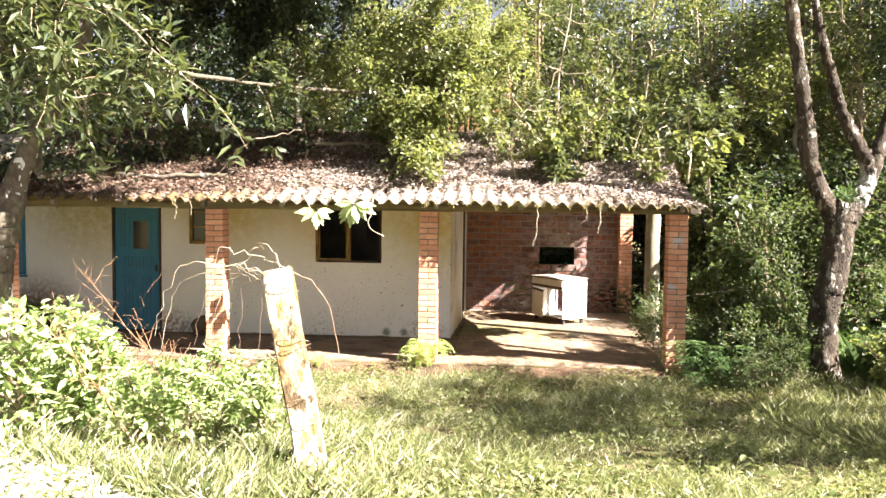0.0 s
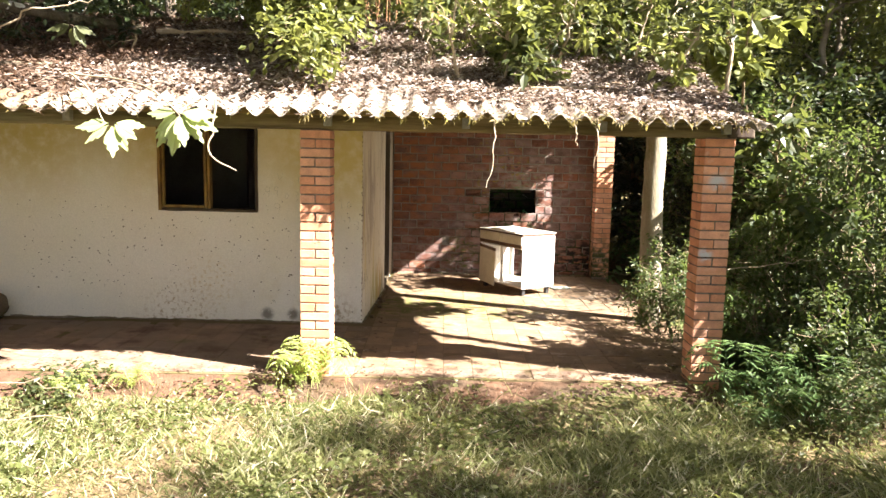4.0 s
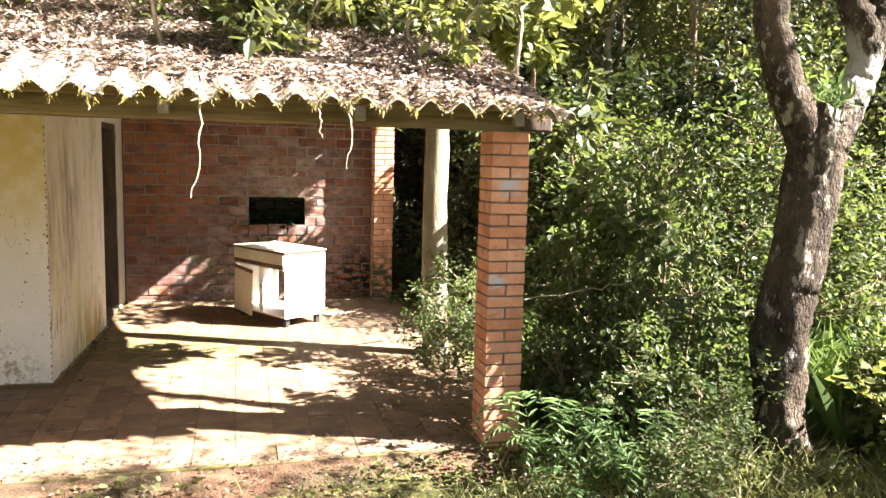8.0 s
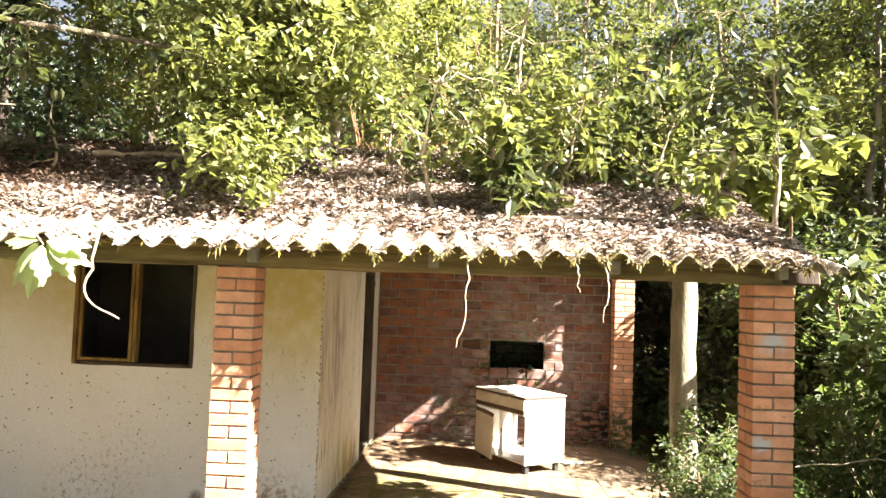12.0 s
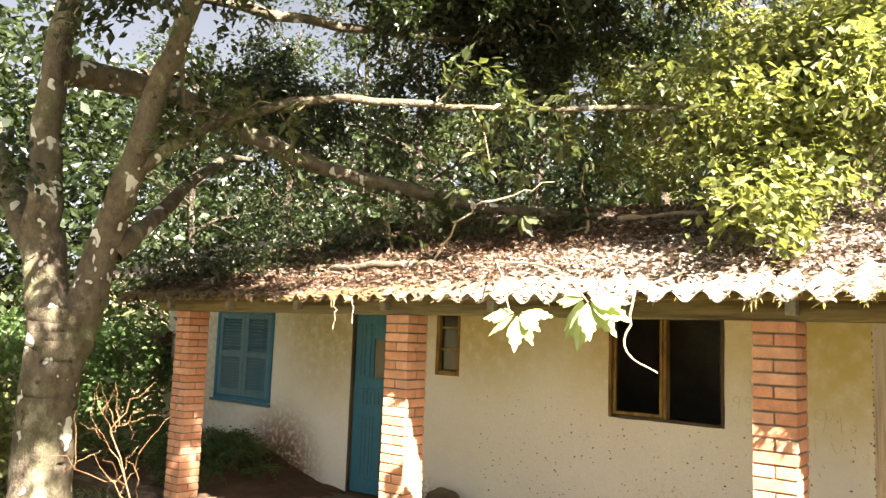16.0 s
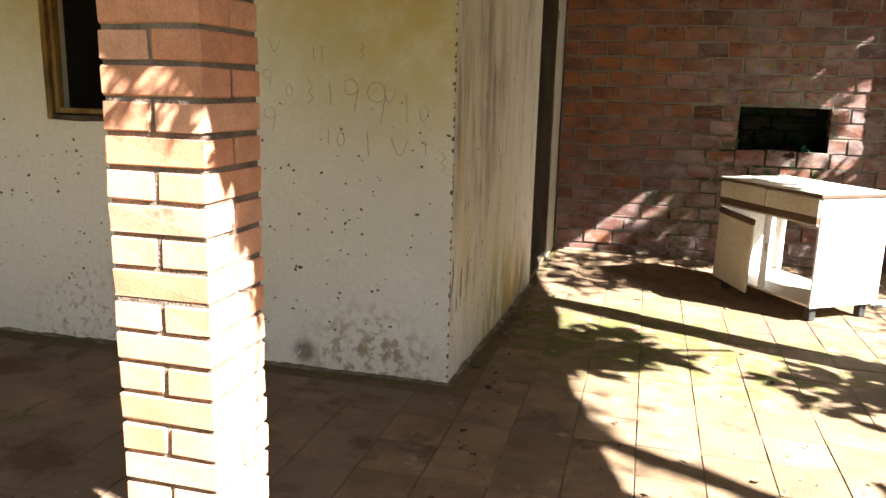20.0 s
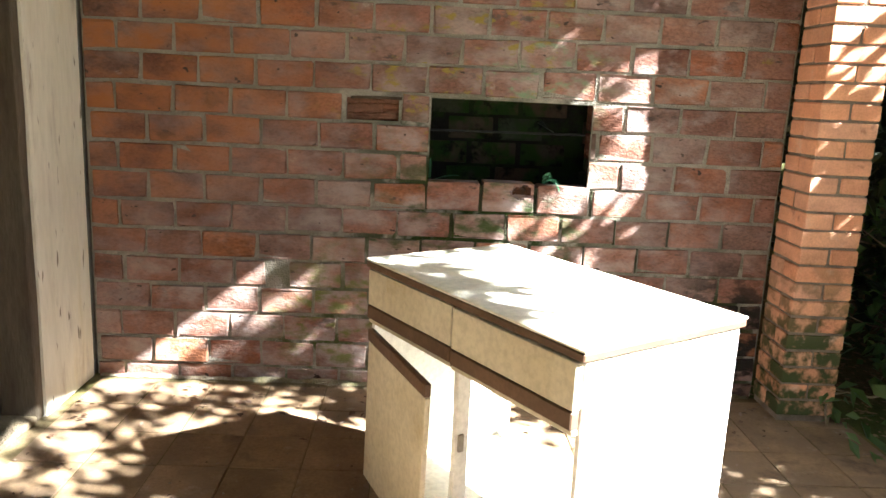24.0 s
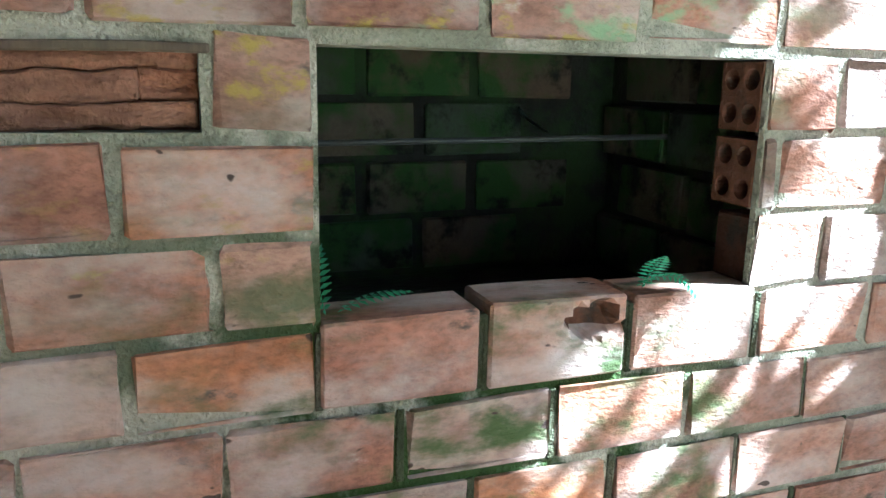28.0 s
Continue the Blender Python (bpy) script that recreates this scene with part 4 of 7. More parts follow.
def build_roof():
    rng = np.random.default_rng(8)
    roof = thing("roof", "low roof of weathered corrugated fibre-cement sheets with moss on the eave", "roof", kind="structure")
    x = -6.45
    k = 0
    while x < 3.55:
        w = PITCH * 6
        part("roof_sheet", sheet_mesh(x, min(x + w + 0.02, 3.62), -0.32 + rng.uniform(-0.02, 0.02), RIDGE + 0.05, rng, drop=0.006 * (k % 2)), SHEET, roof)
        part("roof_sheet", sheet_mesh(x, min(x + w + 0.02, 3.62), RIDGE - 0.05, 6.3, rng, 8, drop=0.006 * (k % 2) + 0.004), SHEET, roof)
        x += w
        k += 1
    part("roof_sheet", sheet_mesh(-9.3, -6.46, 0.85, RIDGE + 0.05, rng), SHEET, roof)
    part("roof_sheet", sheet_mesh(-9.3, -6.46, RIDGE - 0.05, 6.3, rng, 8), SHEET, roof)
    beam = thing("porch_beam", "long weathered timber beam resting on the brick columns", "beam", kind="structure")
    part("timber", box(-6.2, 3.40, 0.03, 0.16, 1.966, 2.10, 0.008, 0.012, 40), BEAM, beam)
    part("timber_end", box(3.32, 3.52, -0.01, 0.20, 1.972, 2.07, 0.01, 0.012, 3), DARK_WOOD, beam, "rotten dark beam end")
    for x in (-5.9, -4.9, -3.9, -2.85, -1.8, -0.786, 0.214, 1.283, 2.341, 3.3):
        r = thing("rafter", "grey timber rafter under the roof sheets", "rafter", group="roof rafters", kind="structure")
        bm = bmesh.new()
        bmesh.ops.create_cube(bm, size=1)
        for v in bm.verts:
            yy = -0.015 if v.co.y < 0 else RIDGE
            v.co = (x + v.co.x * 0.055, yy, roof_z(yy) - 0.046 + (v.co.z - 0.5) * (0.10 if yy < 0 else 0.08))
        part("timber", bm, GREY_WOOD, r)
        part("rafter_end", box(x - 0.03, x + 0.03, -0.035, 0.026, 1.995, 2.075, 0.004, 0.003), GREY_WOOD, r)
    for yy in (-0.10, 1.2, 2.4):
        z = roof_z(yy) - 0.034
        solid("batten", box(-6.4, 3.55, yy - 0.025, yy + 0.025, z - 0.045, z, 0.003, 0.004, 30), BATTEN, "pale thin roof batten under the sheets", "batten", "structure")


# ---- floor ----
TS = 0.245


def build_floor():
    rng = np.random.default_rng(4)
    fl = thing("floor", "porch floor of worn reddish clay tiles with mossy joints", "floor", kind="structure")
    part("slab", box(-8.9, 3.62, 0.0, 5.23, -0.16, -0.004, 0.002), SLAB, fl)
    # a row of edge stones beside the right end
    src = [box(-TS / 2 + 0.0025, TS / 2 - 0.0025, -TS / 2 + 0.0025, TS / 2 - 0.0025, -0.02, 0, 0.002) for _ in range(4)]
    meshes = []
    for bm in src:
        for v in bm.verts:
            v.co += Vector(rng.normal(0, 0.0010, 3).tolist())
        me = bpy.data.meshes.new("tile")
        bm.to_mesh(me)
        bm.free()
        meshes.append(me)
    rv, rf, kk = [], [], 0
    nx, ny = int((3.60 + 8.9) / TS), int(5.2 / TS)
    for i in range(nx):
        x = 3.60 - TS / 2 - i * TS
        for j in range(ny):
            y = 0.03 + TS / 2 + j * TS
            if y > FRONT - 0.05 and x < 0.30:
                continue
            m = Matrix.Translation((x, y, rng.normal(0, 0.0012))) @ Euler((rng.normal(0, 0.004), rng.normal(0, 0.004), rng.normal(0, 0.005))).to_matrix().to_4x4()
            me = meshes[rng.integers(4)]
            if x > 0.2 and y > 0.25:
                part("tile", me, TILE, fl, at=m)
            else:
                rv.append(np.array([m @ v.co for v in me.vertices]))
                rf += [[kk + a for a in p.vertices] for p in me.polygons]
                kk += len(me.vertices)
    rest = part("outer_tiles", arrays("outer_tiles", np.concatenate(rv), [np.array([f for f in rf if len(f) == 4]), np.array([f for f in rf if len(f) == 3])]), TILE_REST, fl)
    rest["kind"] = "stuff"


# ---- openings ----
def build_window():
    x0, x1, z0, z1 = WINDOW
    w = thing("window_1", "weathered wooden window with flaking paint and dark panes, one half open", "window", kind="structure")
    y = FRONT - 0.012
    part("window_frame", box(x0 - 0.005, x0 + 0.026, y, y + 0.10, z0, z1, 0.003, 0.006, 14), FRAME, w)
    part("window_frame", box(x1 - 0.024, x1 + 0.005, y, y + 0.10, z0, z1, 0.003, 0.006, 14), DARK_WOOD, w)
    part("window_frame", box(x0 + 0.030, x1 - 0.028, y, y + 0.10, z1 - 0.030, z1, 0.003, 0.006, 14), FRAME, w)
    part("window_frame", box(x0 + 0.030, x1 - 0.028, y, y + 0.10, z0, z0 + 0.028, 0.003, 0.006, 14), DARK_WOOD, w)
    mx = x0 + 0.52
    part("mullion", box(mx - 0.016, mx + 0.012, y + 0.01, y + 0.09, z0 + 0.030, z1 - 0.032, 0.003, 0.004, 12), FRAME, w)
    s = part("sash", box(mx - 0.055, mx - 0.026, y + 0.02, y + 0.06, z0 + 0.032, z1 - 0.035, 0.003, 0.004, 12), FRAME, w)
    for b in ((x0 + 0.032, x0 + 0.056, z0 + 0.032, z1 - 0.035), (x0 + 0.058, mx - 0.057, z0 + 0.032, z0 + 0.060), (x0 + 0.058, mx - 0.057, z1 - 0.063, z1 - 0.035)):
        part("sash_rail", box(b[0], b[1], y + 0.02, y + 0.06, b[2], b[3], 0.004, 0.002), FRAME, s)
    x0, x1, z0, z1 = SMALL
    w = thing("window_2", "narrow wooden window with three dark panes one above the other", "window", kind="structure")
    part("window_frame", box(x0, x0 + 0.045, y, y + 0.09, z0, z1, 0.003, 0.004, 12), FRAME, w)
    part("window_frame", box(x1 - 0.03, x1, y, y + 0.09, z0, z1, 0.003, 0.004, 12), FRAME, w)
    part("window_frame", box(x0 + 0.047, x1 - 0.032, y, y + 0.09, z1 - 0.04, z1, 0.004, 0.002), FRAME, w)
    part("window_frame", box(x0 + 0.047, x1 - 0.032, y, y + 0.09, z0, z0 + 0.05, 0.004, 0.002), FRAME, w)
    h = (z1 - z0 - 0.09) / 3
    for k in range(3):
        a = z0 + 0.05 + k * h
        part("pane", box(x0 + 0.047, x1 - 0.032, y + 0.05, y + 0.056, a + 0.012, a + h - 0.012), GLASS_DARK, w)
        if k:
            part("glazing_bar", box(x0 + 0.047, x1 - 0.032, y + 0.02, y + 0.07, a - 0.011, a + 0.011, 0.002), FRAME, w)
    # blue louvred shutters
    x0, x1, z0, z1 = SHUTTER
    w = thing("window_3", "closed pair of faded blue louvred wooden shutters", "window", kind="structure")
    y = FRONT - 0.02
    for b in ((x0, x0 + 0.05, z0, z1), (x1 - 0.05, x1, z0, z1), (x0 + 0.052, x1 - 0.052, z1 - 0.05, z1), (x0 + 0.052, x1 - 0.052, z0, z0 + 0.05)):
        part("window_frame", box(b[0], b[1], y, y + 0.1, b[2], b[3], 0.004, 0.002), BLUE, w)
    mid = (x0 + x1) / 2
    for a, b in ((x0 + 0.055, mid - 0.004), (mid + 0.004, x1 - 0.055)):
        leaf = part("shutter", box(a, a + 0.07, y + 0.012, y + 0.05, z0 + 0.055, z1 - 0.055, 0.003), BLUE_DULL, w)
        part("stile", box(b - 0.07, b, y + 0.012, y + 0.05, z0 + 0.055, z1 - 0.055, 0.003), BLUE_DULL, leaf)
        za, zb = z0 + 0.055, z1 - 0.055
        zm = (za + zb) / 2
        for r0, r1 in ((za, za + 0.09), (zm - 0.035, zm + 0.035), (zb - 0.07, zb)):
            part("rail", box(a + 0.072, b - 0.072, y + 0.012, y + 0.05, r0, r1, 0.003), BLUE_DULL, leaf)
        for lo, hi in ((za + 0.09, zm - 0.035), (zm + 0.035, zb - 0.07)):
            n = 11
            for k in range(n):
                z = lo + (k + 0.5) * (hi - lo) / n
                bm = box(a + 0.072, b - 0.072, -0.022, 0.022, -0.003, 0.003, 0.001)
                bmesh.ops.rotate(bm, verts=bm.verts, matrix=Matrix.Rotation(radians(48), 3, "X"))
                bmesh.ops.translate(bm, verts=bm.verts, vec=(0, y + 0.033, z))
                part("slat", bm, BLUE_DULL, leaf)
    part("sill", box(x0 - 0.04, x1 + 0.04, FRONT - 0.05, FRONT - 0.022, z0 - 0.035, z0 - 0.002, 0.004), BLUE_DULL, w)
    # blue panel door
    x0, x1, z0, z1 = DOOR
    d = thing("door_1", "closed blue painted panel door with a small dark window", "door", kind="structure")
    y = FRONT + 0.02
    part("door_frame", box(x0, x0 + 0.035, FRONT - 0.012, FRONT + 0.10, 0.005, z1, 0.003, 0.002, 6), DARK_WOOD, d)
    part("door_frame", box(x1 - 0.035, x1, FRONT - 0.012, FRONT + 0.10, 0.005, z1, 0.003, 0.002, 6), DARK_WOOD, d)
    a, b = x0 + 0.04, x1 - 0.04
    gx0, gx1, gz0, gz1 = -4.745, -4.495, 1.28, 1.725
    leaf = part("door_leaf", wall_mesh("door_leaf", a, b, [(gx0, gx1, gz0, gz1)], lambda u, w_, z: (u, y + w_, z + 0.02), 0.035, lambda u: z1 - 0.05), BLUE, d)
    for p0, p1, q0, q1 in ((a + 0.10, (a + b) / 2 - 0.03, 0.20, 0.88), ((a + b) / 2 + 0.03, b - 0.10, 0.20, 0.88), (a + 0.10, b - 0.10, 0.98, 1.18), (a + 0.04, gx0 - 0.05, 1.30, 1.92), (gx1 + 0.05, b - 0.02, 1.30, 1.92)):
        part("panel", box(p0, p1, y - 0.010, y - 0.001, q0, q1, 0.006), BLUE, leaf)
        for bx in np.arange(p0 + 0.06, p1 - 0.03, 0.06) if p1 - p0 > 0.15 else ():
            part("groove", box(bx, bx + 0.006, y - 0.0125, y - 0.0105, q0 + 0.02, q1 - 0.02), DARK_WOOD, leaf)
    part("pane", box(gx0 + 0.002, gx1 - 0.002, y + 0.012, y + 0.018, gz0 + 0.022, gz1 + 0.018), GLASS_DARK, leaf)
    part("lock", box(b - 0.07, b - 0.03, y - 0.014, y - 0.002, 0.95, 1.06, 0.004), DARK_WOOD, leaf)
    # side doorway, its leaf gone
    f = thing("door_2", "empty doorway with a dark rotting wooden frame", "door", kind="structure")
    xs = 0.371
    part("door_frame", box(xs - 0.14, xs - 0.008, 4.735, 4.787, 0.005, 2.065, 0.004, 0.005, 8), DARK_WOOD, f)
    part("door_frame", box(xs - 0.14, xs - 0.02, 3.863, 3.90, 0.005, 2.065, 0.004, 0.005, 8), DARK_WOOD, f)
    part("lintel", box(xs - 0.14, xs - 0.008, 3.902, 4.733, 2.02, 2.065, 0.004, 0.004, 6), DARK_WOOD, f)
    part("threshold", box(xs - 0.15, xs - 0.005, 3.902, 4.733, 0.003, 0.03, 0.006, 0.004, 4), STONE, f)


build_window()
build_roof()


# ---- the cabinet ----
def build_cabinet():
    u = Vector((0.545, -0.838, 0))
    ang = math.degrees(math.atan2(u.y, u.x))
    c = thing("kitchen_cabinet", "old white kitchen cabinet with brown strips, one door gone", "cabinet", (1.636, 4.269, 0.0), turn=ang)
    W, D, H, L = 0.905, 0.525, 0.79, 0.095
    part("side_panel", box(0, 0.016, 0.002, D, L, H - 0.022, 0.002), WHITE, c)
    part("side_panel", box(W - 0.016, W, 0.002, D, L, H - 0.022, 0.002), WHITE, c)
    part("bottom_panel", box(0.018, W - 0.018, 0.004, D - 0.004, L + 0.002, L + 0.018, 0.002), LAMINATE, c)
    part("back_stile", box(0.018, 0.07, D - 0.012, D - 0.004, L + 0.02, H - 0.024), WHITE, c)
    part("back_rail", box(0.072, W - 0.018, D - 0.02, D - 0.004, H - 0.19, H - 0.024), WHITE, c)
    part("divider", box(0.435, 0.455, 0.006, 0.05, L + 0.02, H - 0.20, 0.002), WHITE, c)
    part("divider_hinge", box(0.455, 0.463, 0.012, 0.03, 0.36, 0.41, 0.002), GREY_WOOD, c)
    part("top", box(-0.012, W + 0.012, -0.018, D + 0.011, H - 0.001, H + 0.006, 0.002), LAMINATE_TOP, c)
    part("top_edge", box(-0.010, W + 0.010, -0.018, D + 0.010, H - 0.022, H - 0.0025, 0.003), BROWN, c)
    # solid brown strip that paints the drawers' gap dark
    part("drawer_gap", box(0.425, 0.470, -0.010, 0.004, H - 0.19, H - 0.024), BROWN, c, "brown strip painting the shade in the gap between the drawers")
    for a, b in ((0.004, 0.438), (0.452, W - 0.006)):
        out = 0.006 if a > 0.3 else 0.0
        d = part("drawer", box(a, b, -0.016 - out, 0.0, H - 0.135, H - 0.026, 0.002), LAMINATE, c)
        part("handle_strip", box(a, b, -0.019 - out, 0.0, H - 0.178, H - 0.137, 0.003), BROWN, d)
        part("drawer_lip", box(a, b, -0.012 - out, 0.0, H - 0.192, H - 0.180, 0.002), LAMINATE, d)
    m = Matrix.Translation((0.004, -0.002, 0)) @ Matrix.Rotation(radians(-9), 4, "Z") @ Matrix.Rotation(radians(2.4), 4, "Y")
    door = part("door", box(0, 0.425, -0.016, 0.0, L - 0.005, H - 0.245, 0.002), LAMINATE, c, at=m)
    part("handle_strip", box(0, 0.425, -0.020, 0.0, H - 0.243, H - 0.205, 0.003), BROWN, door)
    for a, b in ((0.03, 0.04), (W - 0.085, 0.04), (0.03, D - 0.09), (W - 0.085, D - 0.09)):
        part("leg", box(a, a + 0.05, b, b + 0.05, 0.002, L, 0.004), BLACK, c)
    bd = solid("fallen_board", box(-0.13, 0.13, -0.07, 0.07, 0, 0.012, 0.003), BOARD, "pale greenish board lying on the tiles behind the cabinet", "board")
    bd.matrix_world = pose(2.72, 4.16, 0.004, 0, 0, 20)


build_cabinet()


# ---- vegetation ----
def grow(rng, height, r0, limbs, spread, low=0.35, lean=(0, 0), sub=5, twigs=4, rise=0.55):
    """Lines of a trunk, limbs and twigs, and the places and ways where leaves sit."""
    lines, tips, ways = [], [], []
    n = 8
    pts = np.zeros((n, 3))
    t = np.linspace(0, 1, n)
    pts[:, 2] = t * height
    pts[:, 0] = lean[0] * t**1.3 + np.cumsum(rng.normal(0, height * 0.012, n)) * (t > 0)
    pts[:, 1] = lean[1] * t**1.3 + np.cumsum(rng.normal(0, height * 0.012, n)) * (t > 0)
    lines.append((pts, r0 * (1 - 0.85 * t) + 0.006))
    for k in range(limbs):
        f = low + (1 - low) * (k + rng.uniform(0, 1)) / limbs * 0.97
        p = np.array([np.interp(f, t, pts[:, i]) for i in range(3)])
        az = k * 2.4 + rng.uniform(-0.5, 0.5)
        ln = spread * (1.15 - 0.6 * f) * rng.uniform(0.7, 1.2)
        d = np.array([math.cos(az), math.sin(az), rise + rng.uniform(-0.3, 0.35)])
        d /= np.linalg.norm(d)
        s = np.linspace(0, 1, 6)[:, None]
        lp = p + d * ln * s + np.cumsum(rng.normal(0, ln * 0.035, (6, 3)), 0) * (s > 0) - np.array([0, 0, 0.16 * ln]) * s**2
        rl = max(0.012, r0 * 0.45 * (1 - 0.6 * f))
        lines.append((lp, np.linspace(rl, rl * 0.25, 6)))
        for _ in range(sub):
            g = rng.uniform(0.25, 1.0)
            q = np.array([np.interp(g, s[:, 0], lp[:, i]) for i in range(3)])
            e = d * 0.6 + rng.normal(0, 0.65, 3) + [0, 0, 0.2]
            e /= np.linalg.norm(e)
            l2 = ln * rng.uniform(0.25, 0.5)
            s2 = np.linspace(0, 1, 4)[:, None]
            sp = q + e * l2 * s2 + np.cumsum(rng.normal(0, l2 * 0.05, (4, 3)), 0) * (s2 > 0)
            lines.append((sp, np.linspace(rl * 0.35, 0.004, 4)))
            for _ in range(twigs):
                h = rng.uniform(0.2, 1.0)
                tips.append(np.array([np.interp(h, s2[:, 0], sp[:, i]) for i in range(3)]))
                ways.append(e + rng.normal(0, 0.7, 3))
    return lines, np.array(tips), np.array(ways)


def sprays(rng, tips, ways, each, reach, size, slim=0.3, hang=0.1):
    """Leaves set along short twigs from the tips: arrays of base, way, up, length and width."""
    n = len(tips) * each
    w = np.repeat(ways / (np.linalg.norm(ways, axis=1, keepdims=True) + 1e-9), each, 0)
    along = rng.uniform(0, 1, (n, 1))
    base = np.repeat(tips, each, 0) + w * along * reach + rng.normal(0, reach * 0.22, (n, 3)) - np.array([[0, 0, hang * reach]]) * along**2
    way = w * 0.6 + rand_dirs(rng, n, 0.35)
    up = np.array([[0, 0, 1.0]]) + rng.normal(0, 0.45, (n, 3))
    length = size * rng.uniform(0.6, 1.25, n)
    return base, way, up, length, length * slim


def tree(name, label, seed, mats, height, r0, limbs, spread, each, reach, size, group="", broad=False, sub=5, twigs=4, low=0.35, lean=(0, 0), rise=0.55, slim=0.3, hang=0.1, category="tree"):
    rng = np.random.default_rng(seed)
    t = thing(name, label, category, (0, 0, 0), group)
    lines, tips, ways = grow(rng, height, r0, limbs, spread, low, lean, sub, twigs, rise)
    part("trunk", tube_mesh("trunk", lines, 5), mats[0], t)
    part("crown", blades("crown", *sprays(rng, tips, ways, each, reach, size, slim, hang), broad=broad), mats[1], t)
    return t


def place(template, spots, rng, lo=0.85, hi=1.15, first=True):
    """Sets the template at the first spot and copies at the others."""
    for k, (x, y) in enumerate(spots):
        s = rng.uniform(lo, hi)
        m = Matrix.Translation((x, y, float(ground_z(x, y)) - 0.05)) @ Matrix.Rotation(rng.uniform(0, 6.28), 4, "Z")
        if k == 0:
            template.matrix_world = m @ Matrix.Scale(s, 4)
            keep = template
        else:
            ob = copy_thing(keep, m)
            ob.scale = (s, s, s * rng.uniform(0.9, 1.15))


def build_forest():
    rng = np.random.default_rng(21)
    g = "trees of the wood behind the house"
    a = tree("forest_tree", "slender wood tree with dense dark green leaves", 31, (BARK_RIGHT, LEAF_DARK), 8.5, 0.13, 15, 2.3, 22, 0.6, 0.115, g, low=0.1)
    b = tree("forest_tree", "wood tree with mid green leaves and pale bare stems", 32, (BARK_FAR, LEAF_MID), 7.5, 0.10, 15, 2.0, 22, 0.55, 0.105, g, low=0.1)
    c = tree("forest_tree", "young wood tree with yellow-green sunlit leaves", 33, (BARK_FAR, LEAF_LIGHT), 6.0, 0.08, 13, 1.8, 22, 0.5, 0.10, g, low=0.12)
    d = tree("forest_tree", "tall thin-stemmed tree with sparse dry twigs", 34, (TWIG, LEAF_MID), 8.0, 0.07, 14, 1.5, 6, 0.5, 0.10, g, low=0.2, rise=1.2)
    place(a, [(-7.5, 8.2), (-6.0, 7.4), (-3.4, 7.6), (-8.4, 6.6), (-4.6, 9.0), (-3.4, 10.2), (4.2, 9.8), (7.5, 8.6), (10.5, 9.5), (-10.5, 7.5), (-12.5, 4.2), (-3.2, 12.5), (6.2, 12.4), (9.2, 5.2), (12.5, 6.0), (-14, 8.5), (13.5, 10), (-6, 13)], rng)
    place(b, [(2.8, 8.6), (5.6, 7.6), (8.4, 7.0), (11.2, 7.4), (-9.0, 9.6), (3.4, 12.2), (-11.6, 9.8), (9.0, 5.0), (10.4, 3.6), (14.5, 4.5), (8.6, 10.8)], rng)
    place(c, [(3.8, 7.4), (0.1, 10.5), (-1.3, 9.9), (1.2, 9.6), (6.8, 5.6), (8.6, 9.4), (5.0, 11.0), (12.0, 8.4), (7.2, 6.4), (-5.2, 10.8)], rng)
    place(d, [(1.6, 8.0), (2.2, 9.4), (3.2, 10.4), (4.6, 8.4), (6.0, 9.2), (7.8, 5.0), (-0.4, 9.2), (9.6, 8.2), (5.2, 6.4), (6.4, 7.4), (8.0, 8.0), (2.0, 11.0), (-0.9, 10.4), (0.4, 12.0), (-1.8, 11.5)], rng)
    # trees out of view, added to throw shade on the lawn
    yard = tree("yard_tree", "unseen leafy tree added at the yard's edge to cast dappled shade", 36, (BARK_FAR, LEAF_MID), 6.2, 0.09, 15, 1.8, 14, 0.5, 0.10, "trees at the yard's edge", low=0.45)
    place(yard, [(7.6, -3.5), (7.3, -4.8), (7.4, -6.2)], rng, 0.95, 1.08)
    t = thing("dry_thicket", "thicket of thin dry reddish-brown upright stems behind the roof", "thicket", (0, 0, 0))
    stems = []
    for k in range(46):
        bx, by = 0.75 + rng.normal(0, 0.35), 6.7 + rng.normal(0, 0.3)
        top = (bx + rng.normal(0, 0.55), by + rng.normal(0, 0.35), rng.uniform(4.4, 6.2))
        stems.append(line([(bx, by, -0.1), ((bx + top[0]) / 2 + rng.normal(0, 0.1), (by + top[1]) / 2, 2.6), top], 0.02, 0.006, 0.02, 500 + k, 10))
    stems += offshoots(rng, stems, 90, 0.8, 0.006, -0.5)
    part("stem_mass", tube_mesh("stem_mass", stems, 5), RED_TWIG, t)["kind"] = "stuff"
    part("crown", blades("crown", *leaves_on(rng, stems[46:], 5, 0.2, 0.08)), LEAF_LIGHT, t)
    # the far wood: many leaf clumps on a rising slope
    n = 120000
    th = rng.uniform(-0.25, math.pi + 0.25, n)
    r = rng.uniform(15, 24, n)
    x, y = r * np.cos(th) * 1.15, 2 + r * np.sin(th)
    z = ground_z(x, y) + rng.uniform(0, 1, n) ** 0.8 * (8.0 + 1.6 * np.sin(th * 9) + 1.0 * np.sin(th * 23) - 4.0 * np.exp(-(((th - 1.62) / 0.12) ** 2)))
    size = rng.uniform(0.18, 0.42, n)
    wood = blades("far_wood", np.stack([x, y, z], 1), rand_dirs(rng, n, 0.3), rand_dirs(rng, n) + [0, 0, 0.8], size, size * 0.32)
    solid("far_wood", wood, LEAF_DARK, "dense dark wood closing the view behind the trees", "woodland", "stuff")


